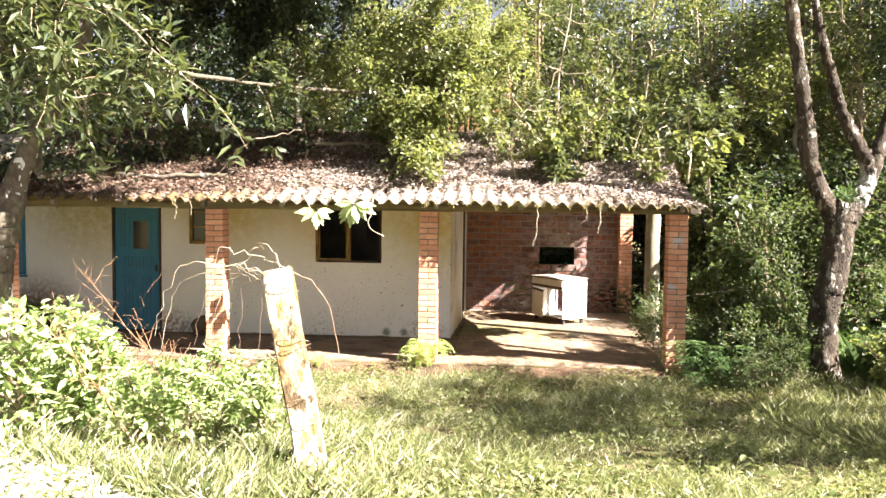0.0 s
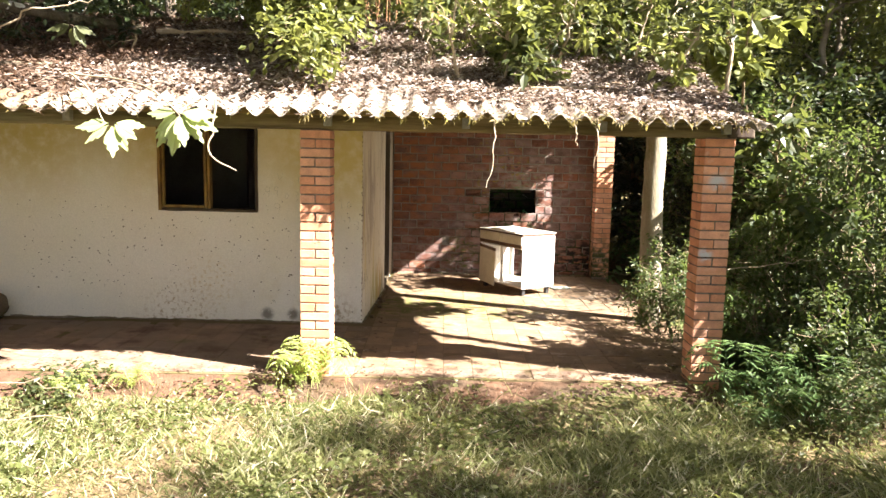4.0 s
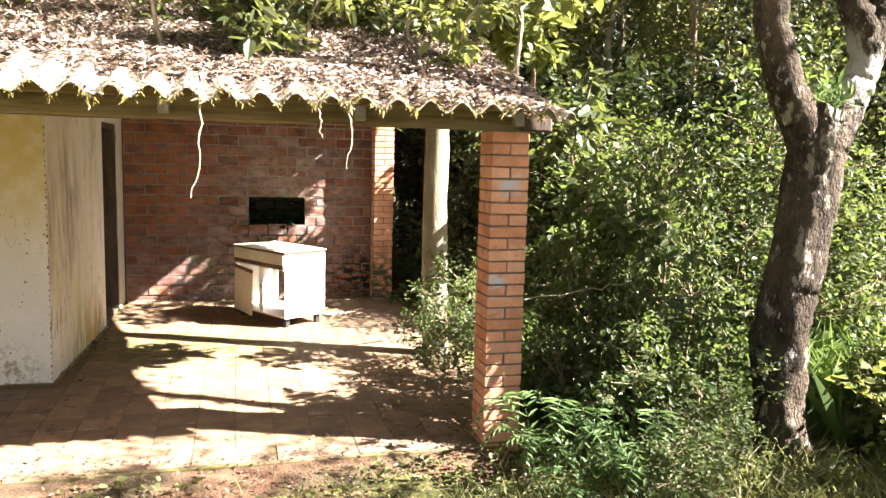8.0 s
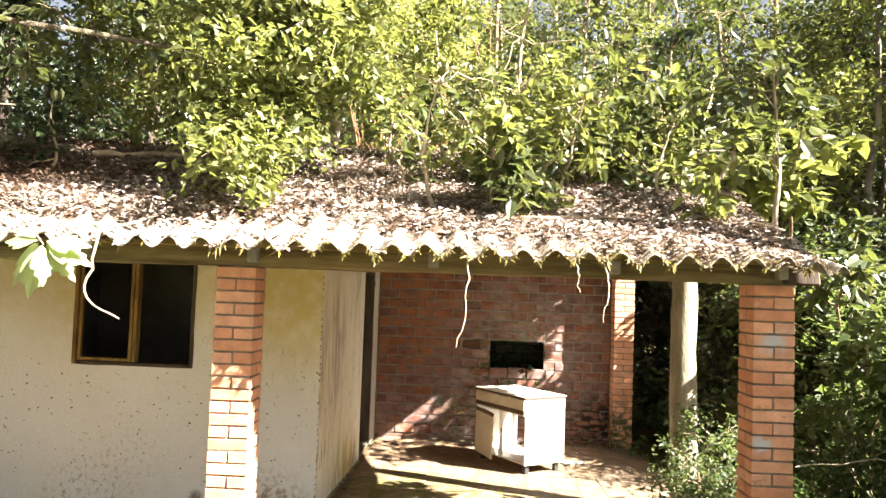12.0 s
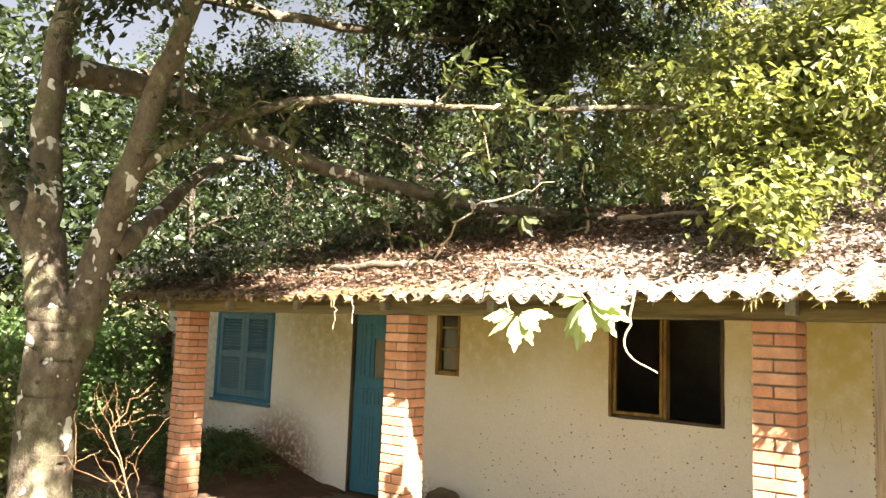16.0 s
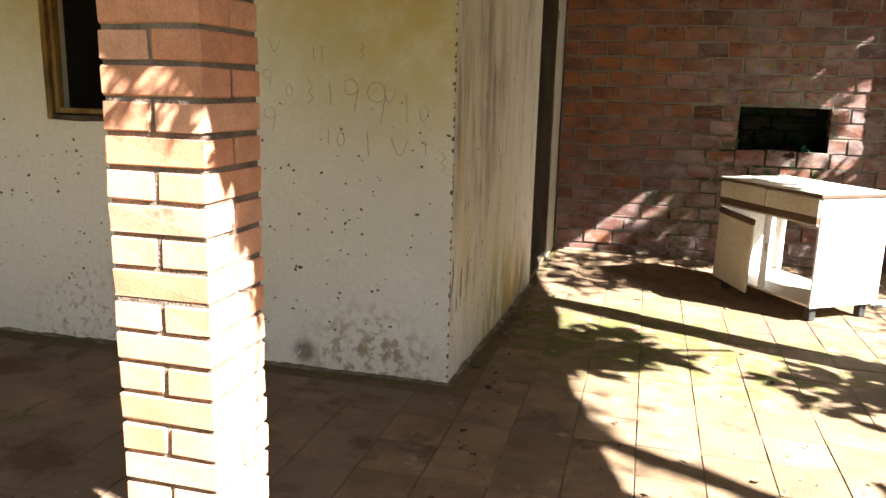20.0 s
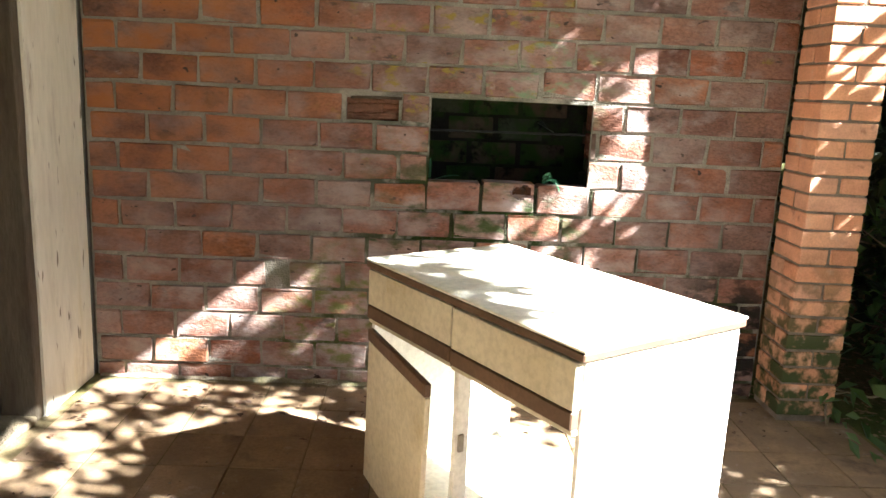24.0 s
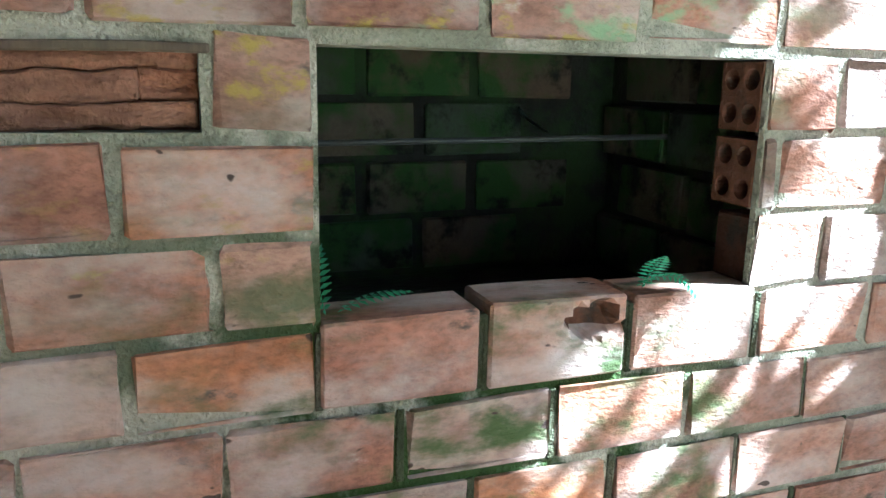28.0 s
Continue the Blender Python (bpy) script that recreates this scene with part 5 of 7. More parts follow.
def build_shrubs():
    rng = np.random.default_rng(44)
    g = "shrubs beside the porch"
    s1 = tree("shrub", "bushy green shrub with small oval leaves", 51, (TWIG, LEAF_UNDER), 1.5, 0.018, 20, 0.75, 6, 0.22, 0.078, g, low=0.02, sub=6, twigs=3, rise=0.8, slim=0.34, category="shrub")
    s2 = tree("shrub", "dark green undergrowth shrub with pointed leaves", 52, (TWIG, FERN), 1.2, 0.016, 20, 0.75, 8, 0.22, 0.085, g, low=0.02, sub=6, twigs=3, rise=0.7, slim=0.28, category="shrub")
    s3 = tree("shrub", "low yellow-green leafy shrub in the sun", 53, (TWIG, LEAF_LIGHT), 0.8, 0.012, 16, 0.6, 7, 0.18, 0.08, g, low=0.02, sub=5, twigs=3, rise=0.8, slim=0.32, category="shrub")
    place(s1, [(3.95, 0.55), (5.6, 2.2), (6.3, 1.8), (5.8, 3.2), (4.75, 3.9), (7.6, 2.0)], rng, 0.7, 0.95)
    small = copy_thing(s1, pose(3.45, 1.75, -0.02, 0, 0, 50))
    small.scale = (0.62, 0.62, 0.55)
    small = copy_thing(s1, pose(3.25, 1.35, -0.02, 0, 0, 170))
    small.scale = (0.42, 0.42, 0.4)
    for x, y, a, w, h in ((4.3, 0.15, 80, 0.5, 0.70), (4.02, -0.28, 20, 0.55, 0.60), (4.45, -0.15, 140, 0.6, 0.72), (3.95, 0.25, 230, 0.5, 0.78), (4.2, -0.72, 10, 0.45, 0.36), (5.75, -1.1, 200, 0.5, 0.34), (3.85, -1.05, 300, 0.4, 0.28), (5.75, -0.5, 150, 0.5, 0.42), (4.55, -0.45, 250, 0.45, 0.45)):
        copy_thing(s1, pose(x, y, -0.05, 0, 0, a)).scale = (w, w, h)
    place(s2, [(4.8, 5.2), (4.75, 5.6), (4.9, 4.6), (5.6, 4.4), (6.6, 2.8), (6.6, 4.0), (4.95, 6.0), (5.2, 5.6), (-8.3, -0.5), (-9.4, 0.8), (-8.8, 1.2), (-10.2, -0.6), (7.8, 3.4), (-10.6, 2.6), (-9.9, 3.8)], rng, 0.8, 1.3)
    for x, y, a, h in ((-6.9, 1.25, 0, 0.36), (-6.35, 1.3, 90, 0.38), (-7.5, 1.2, 200, 0.4), (-7.0, 0.9, 300, 0.3)):
        copy_thing(s2, pose(x, y, 0.05, 0, 0, a)).scale = (0.55, 0.5, h)
    place(s3, [(5.9, -0.75), (5.6, -1.45), (-7.2, -1.0), (-8.0, -2.0)], rng, 0.7, 1.1)
    tall = tree("tall_shrub", "tall shrub with glossy dark leaves beside the log post", 54, (TWIG, LEAF_DARK), 2.7, 0.03, 22, 0.9, 9, 0.3, 0.13, "tall shrubs by the porch", low=0.08, sub=5, twigs=3, rise=0.6, slim=0.3, category="shrub")
    place(tall, [(5.3, 6.2), (4.5, 5.9), (4.2, 6.6), (5.4, 5.4), (6.4, 4.4), (6.0, 5.0), (5.8, 4.0), (7.1, 3.4), (3.2, 6.9), (-0.4, 6.7), (-1.6, 7.0)], rng, 0.85, 1.2)
    copy_thing(tall, pose(4.62, 4.75, -0.05, 0, 0, 60)).scale = (0.5, 0.5, 0.68)
    feath = tree("feathery_shrub", "tall shrub with narrow green leaves on thin stems", 55, (TWIG, LEAF_UNDER), 2.6, 0.02, 22, 0.95, 6, 0.3, 0.095, "feathery shrubs behind the column", low=0.1, sub=6, twigs=3, rise=0.5, slim=0.27, category="shrub")
    place(feath, [(5.2, 3.0), (5.6, 3.4), (6.1, 2.5), (5.0, 4.1), (6.8, 2.2), (5.7, 4.2), (7.4, 2.0)], rng, 0.85, 1.1)
    for x, y, r, w, h in ((4.5, 0.75, 40, 0.55, 0.50), (4.35, 0.05, 150, 0.42, 0.76), (4.2, 0.35, 260, 0.40, 0.66)):
        copy_thing(feath, pose(x, y, -0.05, 0, 0, r)).scale = (w, w, h)


def fern_mesh(rng, fronds, length, rise, pairs=13, pin=0.22):
    base, way, up, ln, wd = [], [], [], [], []
    for k in range(fronds):
        az = k * 6.283 / fronds + rng.uniform(-0.3, 0.3)
        L = length * rng.uniform(0.7, 1.15)
        out = np.array([math.cos(az), math.sin(az), 0])
        r = rise * rng.uniform(0.6, 1.3)
        prev = np.zeros(3)
        for j in range(pairs + 1):
            s = (j + 1) / (pairs + 1)
            p = out * L * s * 0.85 + np.array([0, 0, L * (r * s - 0.75 * r * s * s * 1.2)])
            d = p - prev
            d /= np.linalg.norm(d)
            side = np.cross(d, [0, 0, 1.0])
            pl = L * pin * math.sin(math.pi * min(1, 0.12 + s * 0.9)) ** 0.8
            for sg in (-1, 1):
                base.append(p)
                way.append(side * sg + d * 0.35)
                up.append([0, 0, 1.0])
                ln.append(pl)
                wd.append(L * 0.32 / pairs)
            base.append(prev)
            way.append(d)
            up.append([0, 0, 1.0])
            ln.append(np.linalg.norm(p - prev) * 1.1)
            wd.append(0.003)
            prev = p
    return blades("fronds", base, way, up, ln, wd, fold=0.15, droop=0.2)


def build_ferns():
    rng = np.random.default_rng(61)

    def fern(label, mat, at, n, L, rise, group=""):
        f = thing("fern", label, "fern", at, group)
        part("fronds", fern_mesh(rng, n, L, rise), mat, f)
        return f
    f = fern("pale fern growing at the foot of the middle column", FERN_LIGHT, (0.15, -0.12, -0.06), 18, 0.42, 2.8)
    copy_thing(f, pose(0.02, -0.20, -0.05, 0, 0, 100)).scale = (0.8, 0.8, 0.9)
    copy_thing(f, pose(-1.25, -0.3, -0.05, 0, 0, 20)).scale = (0.55, 0.55, 0.5)
    copy_thing(f, pose(-1.6, -0.55, -0.05, 0, 0, 120)).scale = (0.6, 0.6, 0.5)
    g = fern("green fern in the undergrowth by the end column", FERN, (3.55, -0.35, -0.05), 9, 0.58, 2.6, "ferns by the end column")
    for x, y, a, s in ((3.75, 0.0, 40, 0.9), (3.30, -0.50, 100, 0.8), (3.95, -0.6, 10, 1.0), (3.45, -0.85, 60, 0.8), (4.3, -0.15, 70, 0.9), (3.7, -1.0, 150, 0.75), (-5.9, 1.3, 20, 0.8), (-6.5, 1.1, 80, 0.9), (-6.6, 0.5, 140, 0.9), (-6.1, 0.7, 40, 0.7), (-7.2, 0.9, 0, 0.9)):
        copy_thing(g, pose(x, y, float(ground_z(x, y)) + (0.08 if x < 0 else 0.0), 0, 0, a)).scale = (s, s, s)
    t = thing("fern", "small bluish fern growing on the sill of the barbecue niche", "fern", (0, 0, 0), "small ferns in the niche")
    part("fronds", fern_mesh(rng, 1, 0.12, 0.45, 10, 0.21), FERN_TEAL, t)
    t.matrix_world = pose(1.825, 5.262, 0.922, 0, -8, -12)
    copy_thing(t, pose(1.806, 5.245, 0.925, 0, -78, 30)).scale = (0.85, 0.85, 0.85)
    w = thing("fern", "drooping blue-green fern sprig hanging over the sill of the niche", "fern", (0, 0, 0), "small ferns in the niche")
    part("fronds", fern_mesh(rng, 1, 0.135, 2.4, 12, 0.20), FERN_TEAL, w)
    w.matrix_world = pose(2.285, 5.268, 0.921, 0, 22, -58) @ Matrix.Diagonal((1, 1.1, 1, 1))
    copy_thing(t, pose(2.295, 5.262, 0.921, 0, -60, -110)).scale = (0.6, 0.9, 0.9)


def build_grass():
    rng = np.random.default_rng(71)
    n = 300000
    x, y = rng.uniform(-8.5, 8.5, n), -0.15 - rng.uniform(0, 1, n) ** 0.9 * 9.4
    dens = np.array([noise.noise(Vector((a * 0.9, b * 0.9, 5))) for a, b in zip(x, y)])
    ok = dens > -0.25 + 0.25 * rng.normal(0, 1, n)
    ok &= ~((y > -1.3) & (np.abs(x - 1.6) < 2.6) & (rng.uniform(0, 1, n) < 0.45))
    ok &= ~((x < -1.4) & (x > -6) & (y > -1.4) & (rng.uniform(0, 1, n) < 0.7))
    ok &= ~(y < -5.5 - 0.55 * np.clip(x + 2, 0, 9)) | (rng.uniform(0, 1, n) < 0.22)
    ok &= ~((y > -0.60 + 0.25 * dens) & (x > -4.5) & (x < 3.1) & (rng.uniform(0, 1, n) < 0.93))
    x, y, dens = x[ok], y[ok], dens[ok]
    z = ground_z(x, y) - 0.01
    m = len(x)
    L = rng.uniform(0.06, 0.20, m) * (1 + 0.8 * np.clip(dens, -0.3, 0.8)) * np.where(y > -2.2, 1.15, 1.0)
    L = np.where(x > 3.6, L * 1.7, L) * np.where((x < 0.6) & (y < -3.0), 1.35, 1.0)
    way = rand_dirs(rng, m) * 0.75 + [0, 0, 0.9]
    solid("grass", blades("grass", np.stack([x, y, z], 1), way, rand_dirs(rng, m), L, rng.uniform(0.0022, 0.0050, m), fold=0.3, droop=0.22), GRASS,
          "rough sunlit grass with dry blades before the porch", "grass", "stuff")
    # low broad-leaved weeds
    k = 60000
    x, y = rng.uniform(-8, 8, k), -0.1 - rng.uniform(0, 1, k) * 7.5
    d = np.array([noise.noise(Vector((a * 1.3, b * 1.3, 9))) for a, b in zip(x, y)])
    ok = (d > np.where((x < -1.6) & (y > -2.2), 0.22, -0.1)) & (y > -5.9 - 0.55 * (x + 2))
    x, y = x[ok], y[ok]
    L = rng.uniform(0.02, 0.055, len(x))
    z = ground_z(x, y) + rng.uniform(0.0, 0.11, len(x))
    solid("ground_weeds", blades("ground_weeds", np.stack([x, y, z], 1), rand_dirs(rng, len(x), 0.6), rand_dirs(rng, len(x)) * 0.4 + [0, 0, 1], L, L * 0.34, broad=True), LEAF_LIGHT,
          "low broad-leaved weeds between the grass", "weeds", "stuff")
    k = 30000
    x, y = rng.uniform(-8.0, -1.4, k), -0.1 - rng.uniform(0, 1, k) * 3.4
    d = np.array([noise.noise(Vector((a * 1.1, b * 1.1, 17))) for a, b in zip(x, y)])
    ok = d > 0.10
    x, y, d = x[ok], y[ok], d[ok]
    L = rng.uniform(0.022, 0.062, len(x))
    z = ground_z(x, y) + rng.uniform(0.0, 1.0, len(x)) * (0.06 + 0.35 * np.clip(d, 0, 0.7))
    solid("creeping_weeds", blades("creeping_weeds", np.stack([x, y, z], 1), rand_dirs(rng, len(x), 0.5), rand_dirs(rng, len(x)) * 0.5 + [0, 0, 1], L, L * 0.32, broad=True), LEAF_MID,
          "green leafy weeds creeping over the shaded yard", "weeds", "stuff")
    k = 26000
    x, y = rng.uniform(-8.5, 6, k), -4.5 * rng.uniform(0, 1, k) ** 1.6 + 0.45
    ok = (y < 0.15) | ((x < -3.0) & (y < 1.7)) | (rng.uniform(0, 1, k) < 0.12)
    x, y = x[ok], y[ok]
    z = np.where(y > -0.02, 0.006, ground_z(x, y) + 0.03) + rng.uniform(0, 0.02, len(x))
    L = rng.uniform(0.012, 0.036, len(x))
    solid("leaf_litter", blades("leaf_litter", np.stack([x, y, z], 1), rand_dirs(rng, len(x), 0.85), rand_dirs(rng, len(x)) * 0.35 + [0, 0, 1], L, L * 0.3, droop=0), LITTER_DARK,
          "dry brown leaf litter on the ground before the porch", "leaf litter", "stuff")
    k = 3400
    x, y = rng.uniform(0.45, 3.6, k), rng.uniform(0.1, 5.2, k)
    ok = (rng.uniform(0, 1, k) < 0.06 + 0.6 * (x > 2.45) * (y < 3.6) * (x > 3.1 - 0.5 * (y < 2.2)) + 0.5 * (y > 4.85) + 0.4 * (x < 0.6))
    x, y = x[ok], y[ok]
    L = rng.uniform(0.015, 0.05, len(x))
    solid("porch_litter", blades("porch_litter", np.stack([x, y, 0.006 + rng.uniform(0, 0.008, len(x))], 1), rand_dirs(rng, len(x), 0.9), rand_dirs(rng, len(x)) * 0.25 + [0, 0, 1], L, L * 0.3, droop=0), LITTER_DARK,
          "scattered dead leaves on the porch tiles", "leaf litter", "stuff")


def litter_z(x, y):
    """The surface of the leaf mould on the roof: it fills the sheets' waves away from the eave."""
    roll = np.sin(x * 1.7 + 1.3 * np.sin(y * 2.1)) * np.sin(y * 2.9 + x * 0.8)
    fine = np.sin(x * 9.1 + y * 7.0) * np.sin(y * 11.3 - x * 5.2)
    start = np.interp(x, [-6.5, -3.2, -2.4, 0.6, 1.3, 3.6], [-0.30, -0.26, 0.02, 0.06, -0.24, -0.26]) + 0.12 * roll + 0.08 * fine
    f = np.clip((y - start) / 0.32, 0, 1)
    f = f * f * (3 - 2 * f)
    base = np.where(y < RIDGE, 2.085 + 0.31 * (y + 0.32), 2.085 + 0.31 * (RIDGE + 0.32) - 0.31 * (y - RIDGE))
    base = base - 0.045 * np.clip((x - 2.9) / 0.6, 0, 1) ** 2 * np.clip(1 - np.clip(y, 0, 9), 0, 1)
    thick = 0.046 + 0.018 * roll + 0.010 * fine + 0.010 * np.clip(y, 0, 3)
    wave = 0.031 * np.cos(2 * np.pi * x / PITCH)
    return base + wave * (1 - f) + f * thick - (1 - f) * 0.012, f


def build_roof_litter():
    rng = np.random.default_rng(81)
    xs, ys = np.arange(-6.45, 3.34, PITCH / 9), np.r_[np.arange(-0.30, 0.7, 0.035), np.arange(0.7, 4.4, 0.09)]
    X, Y = np.meshgrid(xs, ys, indexing="ij")
    Z, _f = litter_z(X, Y)
    Z = Z + rng.normal(0, 0.004, Z.shape) * _f
    nn, mm = X.shape
    i, j = np.meshgrid(np.arange(nn - 1), np.arange(mm - 1), indexing="ij")
    q = np.stack([i * mm + j, (i + 1) * mm + j, (i + 1) * mm + j + 1, i * mm + j + 1], -1).reshape(-1, 4)
    solid("leaf_mould", arrays("leaf_mould", np.stack([X, Y, Z], -1).reshape(-1, 3), q, True), LITTER_BED, "brown bed of rotting leaves and twigs filling the roof's waves", "leaf mould", "stuff")
    n = 210000
    x, y = rng.uniform(-6.45, 3.5, n), -0.34 + rng.uniform(0, 1, n) ** 1.25 * 4.7
    x = np.minimum(x, np.interp(y, [-0.35, -0.1, 0.3, 1.15, 2.0, 3.4], [3.5, 3.38, 3.31, 3.42, 3.5, 3.5]))
    z, f = litter_z(x, y)
    roll = np.sin(x * 2.3 + y) * np.sin(y * 3.1 - x)
    keep = rng.uniform(0, 1, n) < 0.16 + 0.84 * f
    x, y, z, f, roll = x[keep], y[keep], z[keep], f[keep], roll[keep]
    z = z + np.where(f > 0.5, 0.004, 0.018) + rng.uniform(0, 1, len(x)) ** 2 * (0.012 + 0.035 * f)
    L = rng.uniform(0.02, 0.075, len(x)) * np.where(x > 0.6, 0.8, 1.0)
    slim = np.where(rng.uniform(0, 1, len(x)) < 0.45, 0.07, 0.24)
    up = rand_dirs(rng, len(x)) * 0.45 + [0, -0.3, 1]
    # pale litter for the sunlit right, darker litter painting in the shaded left
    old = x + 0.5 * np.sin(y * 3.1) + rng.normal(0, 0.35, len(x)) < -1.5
    for w, mat, lab in ((~old, LITTER, "thick layer of dry pale fallen leaves and twigs covering the roof"), (old, LITTER_DARK, "dark leaf litter on the roof with the big tree's shade painted in")):
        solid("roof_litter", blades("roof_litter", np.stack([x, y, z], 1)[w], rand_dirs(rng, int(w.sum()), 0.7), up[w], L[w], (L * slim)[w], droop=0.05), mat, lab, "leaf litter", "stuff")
    # moss and roots along the eave
    k = 9000
    x = rng.uniform(-6.4, 3.45, k)
    x = x[rng.uniform(0, 1, k) < np.clip((x + 0.2) / 1.6, 0.05, 1)]
    y = -0.340 + rng.uniform(0, 1, len(x)) ** 2 * 0.22
    z = litter_z(x, y)[0] + 0.018
    L = rng.uniform(0.015, 0.045, len(x))
    low = 0.5 - 0.5 * np.cos(2 * np.pi * x / PITCH)
    L = L * (0.7 + 0.9 * low * (y < -0.31))
    solid("eave_moss", blades("eave_moss", np.stack([x, y, z], 1), rand_dirs(rng, len(x)) * 0.9 + np.stack([0 * x, -0.5 + 0 * x, -0.2 - 0.7 * low], 1), rand_dirs(rng, len(x)), L, L * 0.11), MOSS, "yellow-brown moss and fine roots hanging over the eave", "moss", "stuff")
    for k, (x, y, z, sx) in enumerate([(-4.9, 1.9, 2.76, 1.4), (-5.6, 0.6, 2.42, 1.0)]):
        m = 5000
        p = rng.normal(0, 1, (m, 3)) * [0.7 * sx, 0.5, 0.13] + [x, y, z]
        L = rng.uniform(0.03, 0.08, m)
        solid("roof_creeper", blades("roof_creeper", p, rand_dirs(rng, m), rand_dirs(rng, m) * 0.6 + [0, 0, 1], L, L * 0.35), LEAF_DARK, "dark green creeper spreading over the roof end", "creeper", "stuff")


def line(pts, r0, r1, wob=0.0, seed=0, n=14):
    """A wavering line through the given places, with a tapering radius."""
    pts = np.asarray(pts, float)
    t = np.linspace(0, len(pts) - 1, n)
    p = np.stack([np.interp(t, np.arange(len(pts)), pts[:, i]) for i in range(3)], 1)
    if n > 8:
        for _ in range(2):
            p[1:-1] = (p[:-2] + 2 * p[1:-1] + p[2:]) / 4
    rng = np.random.default_rng(seed)
    p[1:-1] += rng.normal(0, wob, (n - 2, 3))
    return p, np.linspace(r0, r1, n)


def leaves_on(rng, lines, each, reach, size, slim=0.3, start=0.3, hang=0.2):
    tips, ways = [], []
    for p, _ in lines:
        k = int(len(p) * start)
        for a, b in zip(p[k:-1], p[k + 1:]):
            tips.append((a + b) / 2)
            ways.append((b - a) / (np.linalg.norm(b - a) + 1e-9) + rng.normal(0, 0.8, 3))
    return sprays(rng, np.array(tips), np.array(ways), each, reach, size, slim, hang)


def offshoots(rng, lines, count, length, r, drop=0.0):
    out = []
    for _ in range(count):
        p, _rad = lines[rng.integers(len(lines))]
        k = rng.integers(len(p) // 3, len(p))
        d = rand_dirs(rng, 1, 0.3)[0] + [0, 0, 0.15 - drop]
        d /= np.linalg.norm(d)
        L = length * rng.uniform(0.5, 1.2)
        q = p[k]
        out.append(line([q, q + d * L * 0.5 + [0, 0, 0.05], q + d * L - np.array([0, 0, drop * L * 0.4])], r, r * 0.3, L * 0.03, int(rng.integers(1e6)), 7))
    return out


def build_right_tree():
    rng = np.random.default_rng(91)
    t = thing("forked_tree", "forked tree with dark scaly bark and white lichen", "tree", (0, 0, 0))
    trunk = [line([(4.95, -0.57, -0.3), (4.91, -0.56, 0.0), (4.87, -0.55, 0.25), (4.83, -0.55, 0.62), (4.84, -0.55, 0.97), (4.92, -0.55, 1.31), (4.96, -0.55, 1.68), (4.99, -0.55, 2.0), (5.01, -0.55, 2.12)], 0.158, 0.158, 0.003, 1, 80)]
    limbs = [line([(4.97, -0.55, 1.84), (4.86, -0.55, 2.04), (4.72, -0.56, 2.27), (4.59, -0.57, 2.6), (4.55, -0.58, 3.0), (4.48, -0.56, 3.5), (4.36, -0.55, 4.13), (4.25, -0.6, 5.0), (4.3, -0.8, 7.4)], 0.125, 0.05, 0.004, 2, 80),
             line([(5.02, -0.55, 1.84), (5.12, -0.55, 2.04), (5.24, -0.55, 2.30), (5.34, -0.54, 2.6), (5.42, -0.52, 2.9), (5.62, -0.5, 3.6), (5.9, -0.5, 5.0), (6.2, -0.4, 7.4)], 0.115, 0.045, 0.004, 3, 80),
             line([(5.30, -0.54, 2.45), (5.20, -0.53, 2.72), (5.02, -0.5, 3.05), (4.90, -0.5, 3.37), (4.75, -0.5, 3.89), (4.63, -0.5, 4.32), (4.5, -0.3, 5.6)], 0.095, 0.03, 0.006, 4, 60)]
    part("trunk", tube_mesh("trunk", trunk, 44, 0.022, 0.45), BARK_RIGHT, t)
    for k in limbs:
        part("limb", tube_mesh("limb", [k], 22, 0.014, 0.45), BARK_RIGHT, t)
    twigs = offshoots(rng, [(p[56:], r) for p, r in limbs[:2]], 14, 1.4, 0.02)
    part("twig_mass", tube_mesh("twig_mass", twigs, 5), BARK_FAR, t)["kind"] = "stuff"
    part("crown", blades("crown", *leaves_on(rng, twigs, 9, 0.4, 0.10)), LEAF_MID, t)
    ep = rng.normal(0, 1, (80, 3)) * [0.05, 0.04, 0.05] + [5.0, -0.6, 2.2]
    part("epiphyte", blades("epiphyte", ep, rand_dirs(rng, 80) + [0, 0, 0.7], rand_dirs(rng, 80), rng.uniform(0.06, 0.16, 80), np.full(80, 0.008)), FERN, t, "tuft of green leaves in the fork")


